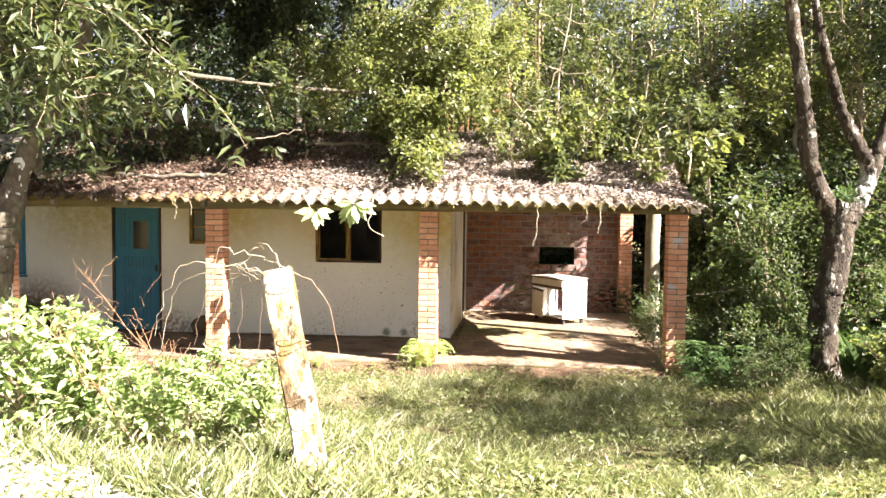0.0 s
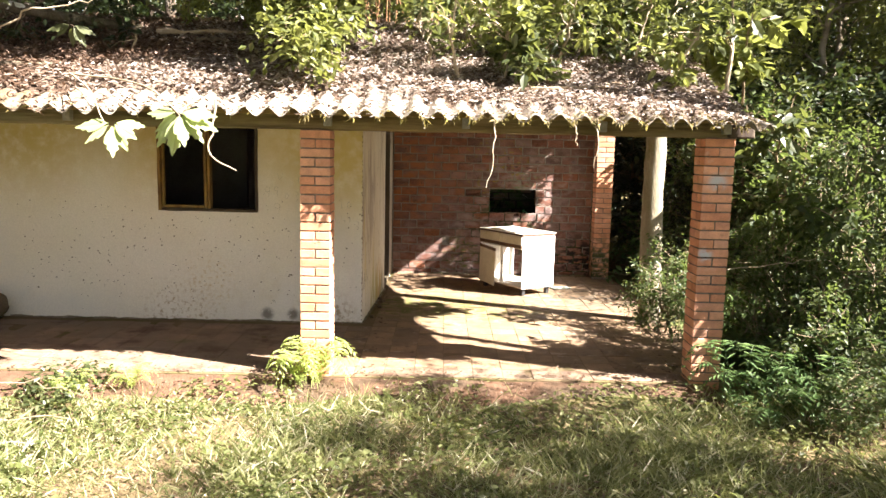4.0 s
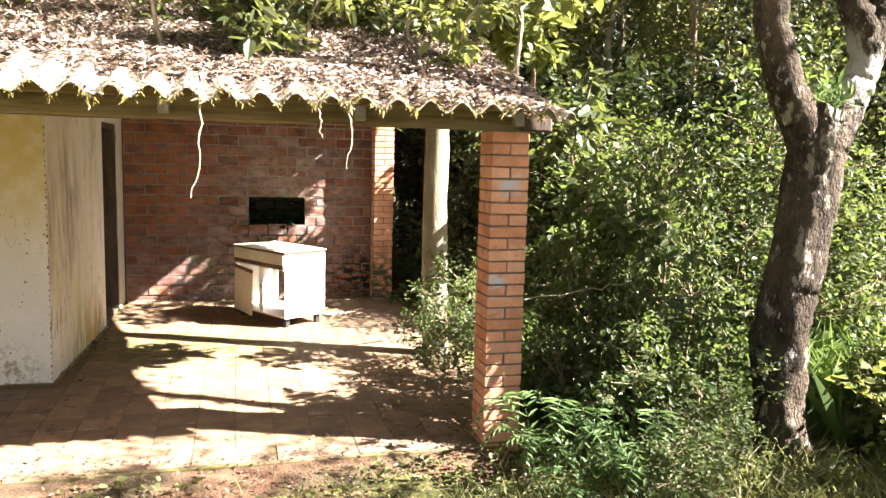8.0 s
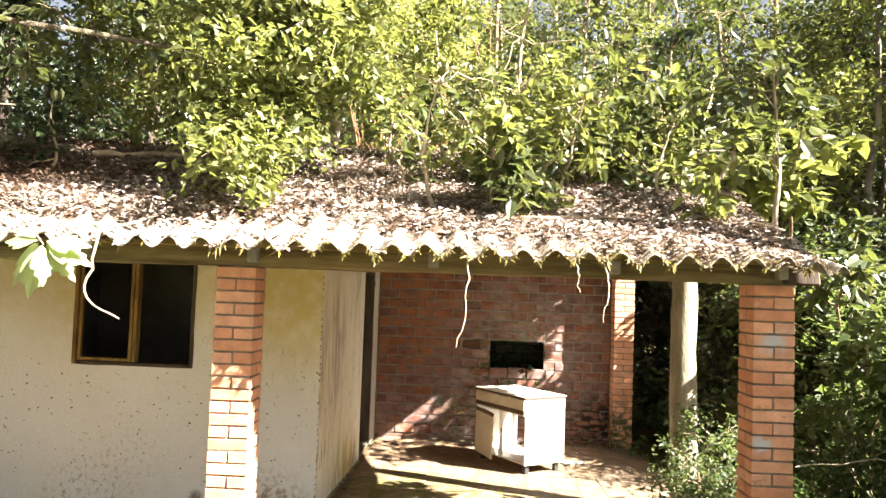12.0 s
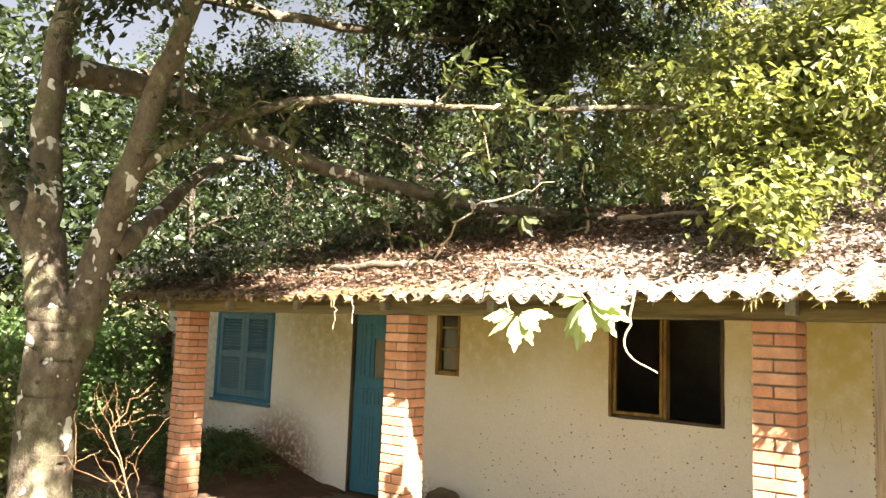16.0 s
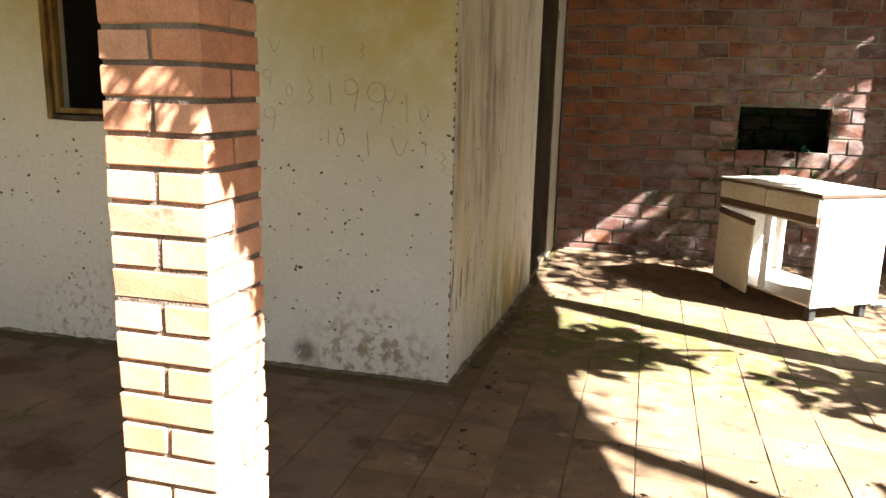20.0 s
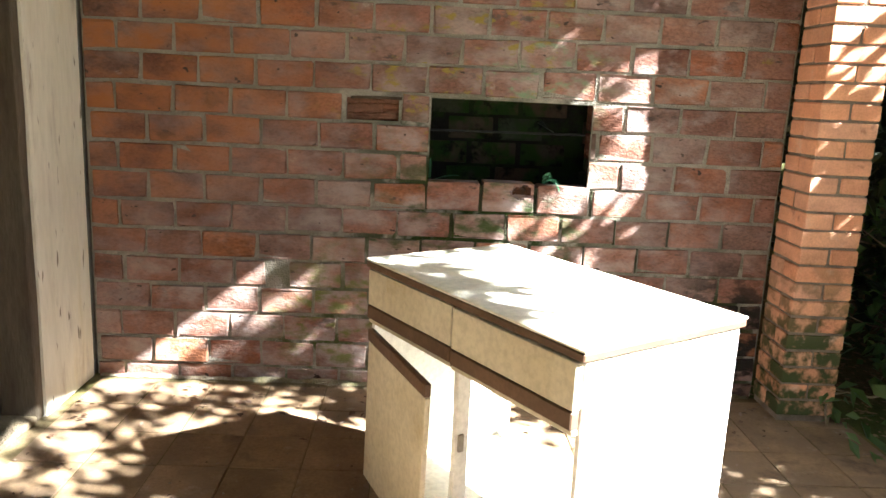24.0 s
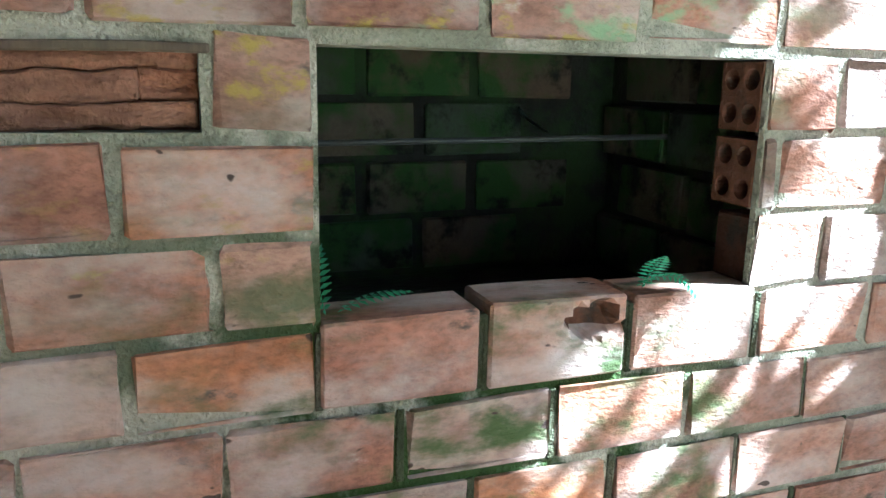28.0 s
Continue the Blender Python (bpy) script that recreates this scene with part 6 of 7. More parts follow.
def build_left_tree():
    rng = np.random.default_rng(92)
    t = thing("spreading_tree", "big spreading tree with lichen-spotted bark, limbs lying over the roof", "tree", (0, 0, 0))
    trunk = [line([(-4.46, -1.83, -0.10), (-4.49, -1.82, 0.37), (-4.53, -1.82, 0.78), (-4.52, -1.82, 1.24), (-4.48, -1.82, 1.61), (-4.45, -1.82, 1.85)], 0.215, 0.20, 0.003, 1, 70)]
    L = [line([(-4.52, -1.82, 1.48), (-4.61, -1.83, 1.89), (-4.67, -1.87, 2.34), (-4.68, -1.93, 2.86), (-4.69, -1.94, 3.56), (-4.60, -1.86, 4.79), (-4.16, -1.68, 6.02)], 0.185, 0.056, 0.012, 2, 26),
         line([(-4.47, -1.79, 1.38), (-4.43, -1.73, 1.66), (-4.39, -1.67, 1.95), (-4.33, -1.60, 2.35), (-4.08, -1.60, 2.80), (-3.88, -1.60, 3.20), (-3.68, -1.60, 3.60), (-3.42, -1.55, 4.15), (-3.00, -1.30, 5.40)], 0.165, 0.05, 0.010, 3, 30),
         line([(-4.64, -1.89, 2.25), (-5.09, -1.98, 2.79), (-5.72, -1.89, 3.24), (-6.53, -1.62, 3.69)], 0.13, 0.04, 0.012, 4, 14),
         line([(-4.67, -1.94, 3.75), (-4.75, -1.5, 3.85), (-4.66, -0.8, 3.84), (-4.55, -0.45, 3.71), (-4.54, -0.1, 3.61), (-4.46, 0.3, 3.53), (-4.34, 0.7, 3.42), (-4.1, 1.1, 3.36), (-3.83, 1.4, 3.30), (-3.53, 1.7, 3.21), (-3.08, 2.1, 3.13), (-2.2, 2.55, 3.05)], 0.115, 0.055, 0.008, 5, 36),
         line([(-4.0, -1.6, 2.9), (-3.91, -1.55, 2.99), (-3.77, -1.4, 3.18), (-3.58, -1.1, 3.41), (-3.33, -0.8, 3.55), (-3.04, -0.5, 3.65), (-2.73, -0.2, 3.64), (-2.34, 0.1, 3.61), (-1.82, 0.5, 3.63), (-0.9, 1.0, 3.62), (0.1, 1.5, 3.5)], 0.052, 0.014, 0.008, 6, 34),
         line([(-4.72, -1.85, 4.5), (-4.9, -0.8, 4.9), (-4.7, 0.8, 5.1), (-3.9, 2.2, 5.2), (-2.6, 3.2, 5.3)], 0.07, 0.03, 0.012, 7, 18),
         line([(-3.42, -1.55, 4.15), (-3.2, -1.2, 5.2), (-3.1, 0.6, 5.9), (-2.6, 2.0, 5.9), (-1.6, 2.8, 5.8)], 0.055, 0.025, 0.012, 8, 18),
         line([(-4.69, -1.93, 3.7), (-5.9, -0.4, 4.4), (-6.4, 1.0, 4.8), (-7.0, 2.6, 5.0)], 0.08, 0.03, 0.012, 9, 14),
         line([(-4.25, -1.55, 2.35), (-4.20, -1.45, 2.45), (-4.37, -1.2, 2.66), (-4.95, -0.4, 3.24), (-5.39, 0.2, 3.58), (-6.0, 1.0, 3.8)], 0.085, 0.03, 0.010, 10, 16),
         line([(-3.2, -1.45, 4.8), (-3.3, 0.2, 5.4), (-3.4, 1.6, 5.7), (-3.6, 3.0, 5.8)], 0.06, 0.02, 0.012, 11, 14),
         # from here on: limbs above the view, added for their shade
         line([(-3.0, -1.3, 5.4), (-2.2, -2.0, 5.5), (-1.5, -2.6, 5.4)], 0.05, 0.015, 0.012, 12, 14),
         line([(-3.0, -1.3, 5.4), (-2.2, -0.6, 5.8), (-1.1, 0.2, 6.0), (-0.1, 0.8, 6.2)], 0.05, 0.015, 0.012, 13, 14),
         line([(-3.2, -1.4, 4.8), (-3.1, -2.3, 5.2), (-2.9, -3.2, 5.3)], 0.05, 0.015, 0.012, 14, 14),
         line([(-4.4, -1.6, 6.0), (-4.9, -0.3, 6.6), (-5.3, 0.8, 6.8), (-5.6, 2.0, 6.9)], 0.06, 0.015, 0.012, 15, 14),
         line([(-4.4, -1.6, 6.0), (-3.8, -0.2, 6.8), (-3.6, 1.0, 7.0), (-3.8, 2.2, 7.0)], 0.06, 0.015, 0.012, 16, 14)]
    part("trunk", tube_mesh("trunk", trunk, 40, 0.012, 0.3), BARK_LEFT, t)
    for k in L:
        part("limb", tube_mesh("limb", [k], 12, 0.014), BARK_LEFT, t)
    tw = offshoots(rng, [(p[8:], r) for p, r in (L[5], L[6], L[7], L[9])], 190, 1.0, 0.013, 0.25) + offshoots(rng, [(p[22:], r) for p, r in (L[0], L[1])], 14, 1.2, 0.02) + offshoots(rng, [L[2], L[7]], 9, 0.9, 0.012, 0.3) + offshoots(rng, L[10:], 260, 0.9, 0.012, 0.1)
    part("twig_mass", tube_mesh("twig_mass", tw, 5), BARK_FAR, t)["kind"] = "stuff"
    part("crown", blades("crown", *leaves_on(rng, tw, 52, 0.34, 0.085)), LEAF_DARK, t)
    low = offshoots(rng, [(L[3][0][24:34], L[3][1])], 10, 0.5, 0.008, 0.9) + offshoots(rng, [(L[4][0][5:18], L[4][1])], 9, 0.5, 0.008, 0.5) + offshoots(rng, [(L[4][0][16:], L[4][1])], 16, 0.5, 0.008, 0.1)
    low += offshoots(rng, [(L[1][0][24:], L[1][1])], 8, 0.8, 0.010, 0.5)
    part("twig_mass", tube_mesh("twig_mass", low, 4), TWIG, t)["kind"] = "stuff"
    part("low_spray", blades("low_spray", *leaves_on(rng, low, 12, 0.2, 0.11, 0.24)), LEAF_MID, t)
    # leafy sprays hanging from the right-hand limb towards the road
    rng = np.random.default_rng(193)
    fore = [line([(-4.2, -1.7, 5.9), (-3.6, -3.2, 5.2), (-2.6, -4.1, 4.1), (-1.7, -4.2, 3.3), (-1.3, -4.2, 2.95)], 0.030, 0.006, 0.01, 31, 14),
            line([(-3.1, -3.7, 4.65), (-2.7, -4.2, 3.9), (-2.3, -4.3, 3.3), (-2.1, -4.3, 2.8)], 0.020, 0.006, 0.01, 32, 12)]
    for k in fore:
        part("limb", tube_mesh("limb", [k], 7), BARK_LEFT, t)
    tw = offshoots(rng, [(p[4:], r) for p, r in fore], 44, 0.55, 0.006, 0.5)
    part("twig_mass", tube_mesh("twig_mass", tw, 4), TWIG, t)["kind"] = "stuff"
    part("hanging_spray", blades("hanging_spray", *leaves_on(rng, tw, 9, 0.16, 0.13, 0.16, 0.2, 0.6)), LEAF_MID, t, "sunlit sprays of narrow hanging leaves")
    # unseen high outer limbs, added to shade the left yard and the roof
    rng = np.random.default_rng(192)
    high = [line([(-4.3, -1.75, 5.8), (-2.6, -2.3, 6.5), (-0.9, -2.6, 6.5), (0.5, -2.8, 6.2)], 0.06, 0.015, 0.012, 17, 18),
            line([(-2.6, -2.3, 6.5), (-1.6, -3.0, 6.7), (-0.3, -3.4, 6.5)], 0.035, 0.012, 0.012, 18, 12),
            line([(-1.4, 0.0, 5.95), (-0.1, 0.5, 6.2), (0.8, 0.5, 6.1)], 0.035, 0.012, 0.012, 19, 12),
            line([(-0.3, -3.4, 6.5), (0.5, -3.9, 6.5), (1.5, -4.2, 6.3)], 0.02, 0.008, 0.012, 20, 12)]
    over = [line([(-4.16, -1.68, 6.02), (-2.4, -0.9, 6.3), (-0.4, -0.3, 6.2), (1.2, -0.1, 6.0), (2.4, 0.2, 5.8)], 0.06, 0.015, 0.012, 21, 20),
            line([(-2.6, 2.0, 5.9), (-1.2, 1.2, 6.1), (0.4, 0.9, 6.1), (1.9, 1.0, 6.0)], 0.045, 0.012, 0.012, 22, 16),
            line([(-1.6, 2.8, 5.8), (-0.3, 2.0, 6.0), (1.0, 1.7, 6.0)], 0.04, 0.012, 0.012, 23, 14),
            line([(-2.4, -0.9, 6.3), (-1.2, 0.3, 6.4), (0.0, 0.5, 6.3)], 0.04, 0.012, 0.012, 24, 14)]
    for k in over:
        part("limb", tube_mesh("limb", [k], 7), BARK_LEFT, t)
    tw = offshoots(rng, [(p[3:], r) for p, r in over], 150, 0.75, 0.010, 0.1)
    part("twig_mass", tube_mesh("twig_mass", tw, 4), BARK_FAR, t)["kind"] = "stuff"
    part("crown", blades("crown", *leaves_on(rng, tw, 16, 0.30, 0.095)), LEAF_DARK, t)
    for k in high:
        part("limb", tube_mesh("limb", [k], 8), BARK_LEFT, t)
    tw = offshoots(rng, [(high[0][0][8:], high[0][1])], 60, 0.8, 0.010, 0.1) + offshoots(rng, [(high[1][0][4:], high[1][1])], 40, 0.7, 0.010, 0.1) + offshoots(rng, [(high[2][0][5:], high[2][1])], 45, 0.6, 0.010, 0.1) + offshoots(rng, [(high[3][0][2:], high[3][1])], 13, 0.6, 0.010, 0.1)
    part("twig_mass", tube_mesh("twig_mass", tw, 4), BARK_FAR, t)["kind"] = "stuff"
    part("crown", blades("crown", *leaves_on(rng, tw, 34, 0.30, 0.095)), LEAF_DARK, t)


def build_bright_tree():
    """The sunlit tree whose crown droops on to the roof."""
    rng = np.random.default_rng(93)
    t = thing("drooping_tree", "sunlit yellow-green tree drooping over the back of the roof", "tree", (0, 0, 0))
    stem = line([(-0.6, 6.7, -0.1), (-0.5, 6.4, 2.0), (-0.4, 5.8, 4.0), (-0.2, 5.0, 5.4)], 0.12, 0.06, 0.02, 1, 12)
    L = [line([stem[0][8], (x * 0.5, (5.6 + y) / 2 + 0.3, 4.9), (x, y, z)], 0.05, 0.012, 0.03, k + 2, 10)
         for k, (x, y, z) in enumerate([(-1.5, 3.4, 4.3), (-0.6, 2.6, 3.6), (0.3, 2.9, 4.3), (1.1, 3.6, 4.6), (-0.4, 3.6, 5.3), (0.6, 4.6, 5.9), (-1.3, 4.6, 5.6), (-0.9, 2.4, 3.2), (-0.3, 2.3, 4.0), (1.2, 4.4, 5.4), (-2.4, 3.0, 4.3), (-3.0, 3.6, 5.2), (-2.0, 2.6, 3.7), (-1.8, 4.2, 6.2), (-0.2, 3.4, 6.2), (0.5, 3.2, 5.2), (-0.1, 0.25, 2.62), (0.05, 0.6, 3.0), (0.25, 0.35, 3.5), (-0.35, 0.7, 3.4), (0.45, 0.7, 3.8), (0.0, 1.1, 3.4), (-0.5, 1.2, 3.8), (0.2, 1.2, 4.0), (0.6, 1.3, 3.5)])]
    part("trunk", tube_mesh("trunk", [stem], 8), BARK_FAR, t)
    for k in L:
        part("limb", tube_mesh("limb", [k], 6), BARK_FAR, t)
    tw = offshoots(rng, [(p[4:], r) for p, r in L[:16]], 230, 0.7, 0.008, 0.35) + offshoots(rng, [(p[6:], r) for p, r in L[16:]], 120, 0.45, 0.007, 0.5)
    part("twig_mass", tube_mesh("twig_mass", tw, 4), TWIG, t)["kind"] = "stuff"
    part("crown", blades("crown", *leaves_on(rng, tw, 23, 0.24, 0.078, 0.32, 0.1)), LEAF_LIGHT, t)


def build_porch_side_tree():
    """A slim leafy tree added at the porch's open end to shape the brick wall's shade."""
    rng = np.random.default_rng(98)
    t = thing("slim_tree", "slim leafy tree added beside the porch to shade the brick wall", "tree", (0, 0, 0))
    stem = line([(5.1, 4.7, -0.1), (4.95, 4.5, 1.2), (4.75, 4.3, 2.3), (4.6, 4.1, 3.2), (4.6, 3.9, 3.9)], 0.045, 0.015, 0.012, 1, 16)
    ends = [(4.5, 4.2, 2.5), (4.45, 4.02, 2.95), (4.5, 4.08, 3.15), (4.5, 4.62, 1.95), (4.5, 4.45, 1.95), (4.6, 4.08, 3.5), (4.4, 4.3, 2.3), (4.6, 4.85, 2.1), (4.5, 4.12, 2.85), (4.5, 4.6, 1.5), (4.55, 4.72, 1.75), (4.45, 3.7, 2.9), (4.5, 3.9, 2.6), (4.5, 4.0, 3.70), (4.5, 4.1, 3.64), (4.5, 4.2, 3.58), (4.5, 4.32, 3.6), (4.5, 3.93, 3.80), (4.5, 4.2, 3.35), (4.5, 3.72, 3.5), (4.5, 3.3, 3.5), (4.5, 3.45, 3.65), (4.5, 3.5, 3.3), (4.5, 2.4, 3.55), (4.5, 2.6, 3.42), (4.5, 2.8, 3.62), (4.5, 3.0, 3.5), (4.5, 2.9, 3.3), (4.5, 3.15, 3.62), (4.5, 2.5, 3.7), (4.5, 3.80, 3.48), (4.5, 3.86, 3.62)]
    arms = []
    for k, e in enumerate(ends):
        q = stem[0][int(np.clip(e[2] / 3.9 * 15 - 2, 2, 14))]
        arms.append(line([q, (q + np.array(e)) / 2 + [0, 0, 0.08], e], 0.012, 0.005, 0.01, 20 + k, 9))
    part("trunk", tube_mesh("trunk", [stem], 8), BARK_FAR, t)
    for a in arms:
        part("limb", tube_mesh("limb", [a], 5), TWIG, t)
    tw = [line([a[0][-1], a[0][-1] + rng.normal(0, 0.10, 3), a[0][-1] + rng.normal(0, 0.16, 3)], 0.004, 0.002, 0.004, 60 + k, 6) for k, a in enumerate(arms[:19] * 3 + arms[19:] + arms[24:])]
    part("crown", blades("crown", *leaves_on(rng, tw, 9, 0.10, 0.10, 0.3, 0.1)), LEAF_MID, t)
    # small extra cluster placed to keep the sun off the niche sill
    rng = np.random.default_rng(198)
    side = [line([stem[0][10], (4.55, 4.25, 2.8), e], 0.010, 0.004, 0.008, 90 + k, 9) for k, e in enumerate([(4.5, 4.33, 3.08), (4.5, 4.36, 3.06), (4.5, 4.29, 3.13)])]
    for a in side:
        part("limb", tube_mesh("limb", [a], 5), TWIG, t)
    tw = [line([a[0][-1], a[0][-1] + rng.normal(0, 0.015, 3), a[0][-1] + rng.normal(0, 0.03, 3)], 0.004, 0.002, 0.004, 160 + k, 6) for k, a in enumerate(side * 2)]
    part("crown", blades("crown", *leaves_on(rng, tw, 5, 0.04, 0.07, 0.3, 0.1)), LEAF_MID, t)


def build_saplings():
    """Young plants rooted in the litter on the roof."""
    rng = np.random.default_rng(95)
    spots = [(1.86, 2.25, 2.3, LEAF_MID, 0.13, 9), (2.6, 2.3, 1.4, LEAF_MID, 0.11, 9), (2.25, 1.5, 0.8, LEAF_LIGHT, 0.12, 8), (2.9, 1.6, 0.75, LEAF_MID, 0.12, 9), (1.5, 1.6, 0.7, LEAF_MID, 0.12, 7),
             (3.3, 1.4, 0.9, LEAF_MID, 0.12, 10), (1.2, 2.6, 1.3, LEAF_LIGHT, 0.11, 7), (3.2, 2.6, 1.5, LEAF_DARK, 0.12, 11), (2.5, 3.0, 1.7, LEAF_MID, 0.11, 9), (0.9, 3.0, 1.1, LEAF_MID, 0.1, 7), (3.5, 0.6, 1.0, LEAF_MID, 0.12, 8), (2.0, 0.9, 0.45, LEAF_LIGHT, 0.1, 5), (-3.9, 1.2, 0.7, LEAF_MID, 0.10, 5), (-1.9, 1.5, 0.5, LEAF_DARK, 0.10, 5)]
    for k in range(30):
        spots.append((rng.uniform(0.7, 3.25), rng.uniform(0.35, 2.7), rng.uniform(0.3, 0.95), (LEAF_LIGHT, LEAF_LIGHT, LEAF_MID)[k % 3], rng.uniform(0.065, 0.115), 8))
    for k, (x, y, h, mat, size, br) in enumerate(spots):
        t = thing("sapling", "thin pale-stemmed sapling growing on the roof" if h > 1.2 else "small leafy seedling growing on the roof", "sapling", (0, 0, 0), "saplings on the roof")
        z = roof_z(y)
        stem = line([(x, y, z), (x + rng.normal(0, 0.05), y, z + h * 0.5), (x + rng.normal(0, 0.1), y + rng.normal(0, 0.1), z + h)], 0.012 + 0.008 * h, 0.006, 0.008, k, 10)
        arms = offshoots(rng, [stem], br, 0.32 * h + 0.15, 0.007)
        part("stem", tube_mesh("stem", [stem], 5), PALE_TWIG, t)
        for a in arms:
            part("twig", tube_mesh("twig", [a], 4), PALE_TWIG, t)
        part("leaves", blades("leaves", *leaves_on(rng, arms, 6, 0.16, size, 0.25, 0.35), broad=True), mat, t)
    # two larger green sprays at the roof's right end
    for k, (x, y, z, mat) in enumerate([(3.35, 0.9, 3.05, LEAF_LIGHT), (3.75, 0.8, 3.05, LEAF_LIGHT), (4.3, 1.15, 2.25, LEAF_MID), (3.90, -0.15, 1.70, LEAF_UNDER), (4.05, -0.25, 1.40, LEAF_UNDER), (3.85, 0.1, 1.55, LEAF_UNDER)]):
        t = thing("leafy_branch", "leafy branch with large bright leaves by the roof end" if k < 3 else "thin leafy branch spreading beside the end column", "branch", (0, 0, 0), "bright branches at the roof end")
        arms = [line([(x + 0.35, y + 1.0, z - 0.7), (x + 0.15, y + 0.5, z - 0.2), (x, y, z)], 0.016, 0.006, 0.01, k, 8)]
        arms += offshoots(rng, arms, 6 if k < 3 else 11, 0.3, 0.006)
        for a in arms:
            part("twig", tube_mesh("twig", [a], 5), TWIG, t)
        part("leaves", blades("leaves", *leaves_on(rng, arms, 7, 0.12, 0.15 if k < 3 else 0.085, 0.27, 0.4), broad=True), mat, t)


def build_sticks():
    """Fallen branches on the roof and on the ground."""
    for k, (pts, r, mat, lab) in enumerate([
            ([(-4.3, 0.55, 2.42), (-3.6, 0.25, 2.38), (-2.9, 0.45, 2.42), (-2.2, 0.9, 2.52)], 0.045, BARK_LEFT, "fallen curved branch lying on the roof"),
            ([(-2.92, 0.6, 2.36), (-2.6, 0.6, 2.77), (-2.43, 0.6, 2.93), (-2.05, 0.65, 2.98), (-1.72, 0.7, 3.06)], 0.011, PALE_TWIG, "thin forked stick standing up from the roof"),
            ([(-1.9, 2.2, 2.98), (-0.9, 2.35, 3.02), (0.1, 2.5, 3.08)], 0.03, PALE_TWIG, "bleached stick lying on the roof"),
            ([(-1.4, 1.8, 2.85), (-0.5, 1.9, 2.86), (0.2, 2.3, 3.0)], 0.035, BARK_LEFT, "dark fallen branch on the roof"),
            ([(1.6, 0.25, 2.32), (2.4, 0.35, 2.36), (3.3, 0.5, 2.38)], 0.014, PALE_TWIG, "long bleached stick on the roof"),
            ([(2.0, 0.6, 2.42), (2.7, 0.5, 2.40), (3.4, 0.2, 2.30)], 0.016, TWIG, "dry stick on the roof"),
            ([(2.2, 1.2, 2.62), (1.5, 1.1, 3.0), (1.2, 1.6, 3.6)], 0.016, PALE_TWIG, "pale leaning stick on the roof"),
            ([(-3.3, -1.75, 0.10), (-2.7, -1.5, 0.16), (-2.2, -1.4, 0.09), (-1.7, -1.25, 0.06), (-1.3, -1.2, 0.04)], 0.011, TWIG, "bleached fallen branch in the grass"),
            ([(-2.2, -1.2, 0.1), (-1.8, -0.95, 0.22), (-1.35, -0.9, 0.1)], 0.006, TWIG, "thin arched dry twig over the grass"),
            ([(3.35, -0.1, 0.95), (3.9, -0.25, 1.05), (4.2, -0.2, 1.0)], 0.003, PALE_TWIG, "thin dry twig beside the end column")]):
        solid("stick", tube_mesh("stick", [line(pts, r, r * 0.4, 0.015, 40 + k, 16)], 7, r * 0.25), mat, lab, "stick")
    rng = np.random.default_rng(17)
    # tangles of dead twigs on the yard
    for k, (x, y, a, n) in enumerate([(-3.1, -1.55, 0.3, 9), (-2.2, -1.25, -0.2, 8), (-5.6, -1.0, 0.6, 10), (-4.0, -0.75, 0.1, 8), (-1.7, -1.9, 0.5, 7)]):
        t = thing("dry_branch", "tangled dead branch with thin grey twigs lying on the yard", "branch", (0, 0, 0), "dead branches on the yard")
        z = float(ground_z(x, y)) + 0.04
        stem = [line([(x - 0.5 * math.cos(a), y - 0.5 * math.sin(a), z), (x, y + 0.06, z + 0.07), (x + 0.55 * math.cos(a), y + 0.55 * math.sin(a), z + 0.02)], 0.009, 0.004, 0.012, 200 + k, 12)]
        stem += offshoots(rng, stem, n, 0.45, 0.0045, 0.1)
        stem += offshoots(rng, stem[1:], 3, 0.2, 0.0028, 0.1)
        for b in stem:
            part("twig", tube_mesh("twig", [b], 5), TWIG if k % 2 else GREY_WOOD, t)
    for k, (x, y, h) in enumerate([(-2.4, -2.0, 1.15), (-1.35, -5.0, 0.75), (-1.0, -4.6, 0.6)]):
        t = thing("dry_weed", "dry reddish branching weed stalk in the grass", "weed", (0, 0, 0), "dry weed stalks")
        z = float(ground_z(x, y))
        stem = [line([(x, y, z), (x - 0.3 * h, y, z + h * 0.5), (x - 0.75 * h, y, z + h)], 0.007, 0.003, 0.01, k, 9)]
        stem += offshoots(rng, stem, 13, 0.42 * h, 0.0035, -0.5)
        stem += offshoots(rng, stem[1:], 26, 0.2 * h, 0.002, -0.5)
        for a in stem:
            part("stalk", tube_mesh("stalk", [a], 5), RED_TWIG, t)


def lobed_leaf(rng, size):
    """A lobed leaf with pointed teeth, as vertices round the middle rib."""
    out = [(0, 0), (0.06, 0.10), (0.15, 0.20), (0.14, 0.27), (0.23, 0.37), (0.17, 0.43), (0.25, 0.55), (0.15, 0.61), (0.17, 0.73), (0.08, 0.80), (0.06, 0.90), (0, 1.0)]
    right = [Vector((a * size, b * size, -abs(a) * size * 0.25 - b * b * size * 0.25)) for a, b in out]
    left = [Vector((-p.x, p.y, p.z)) for p in right[1:-1]][::-1]
    return right, left


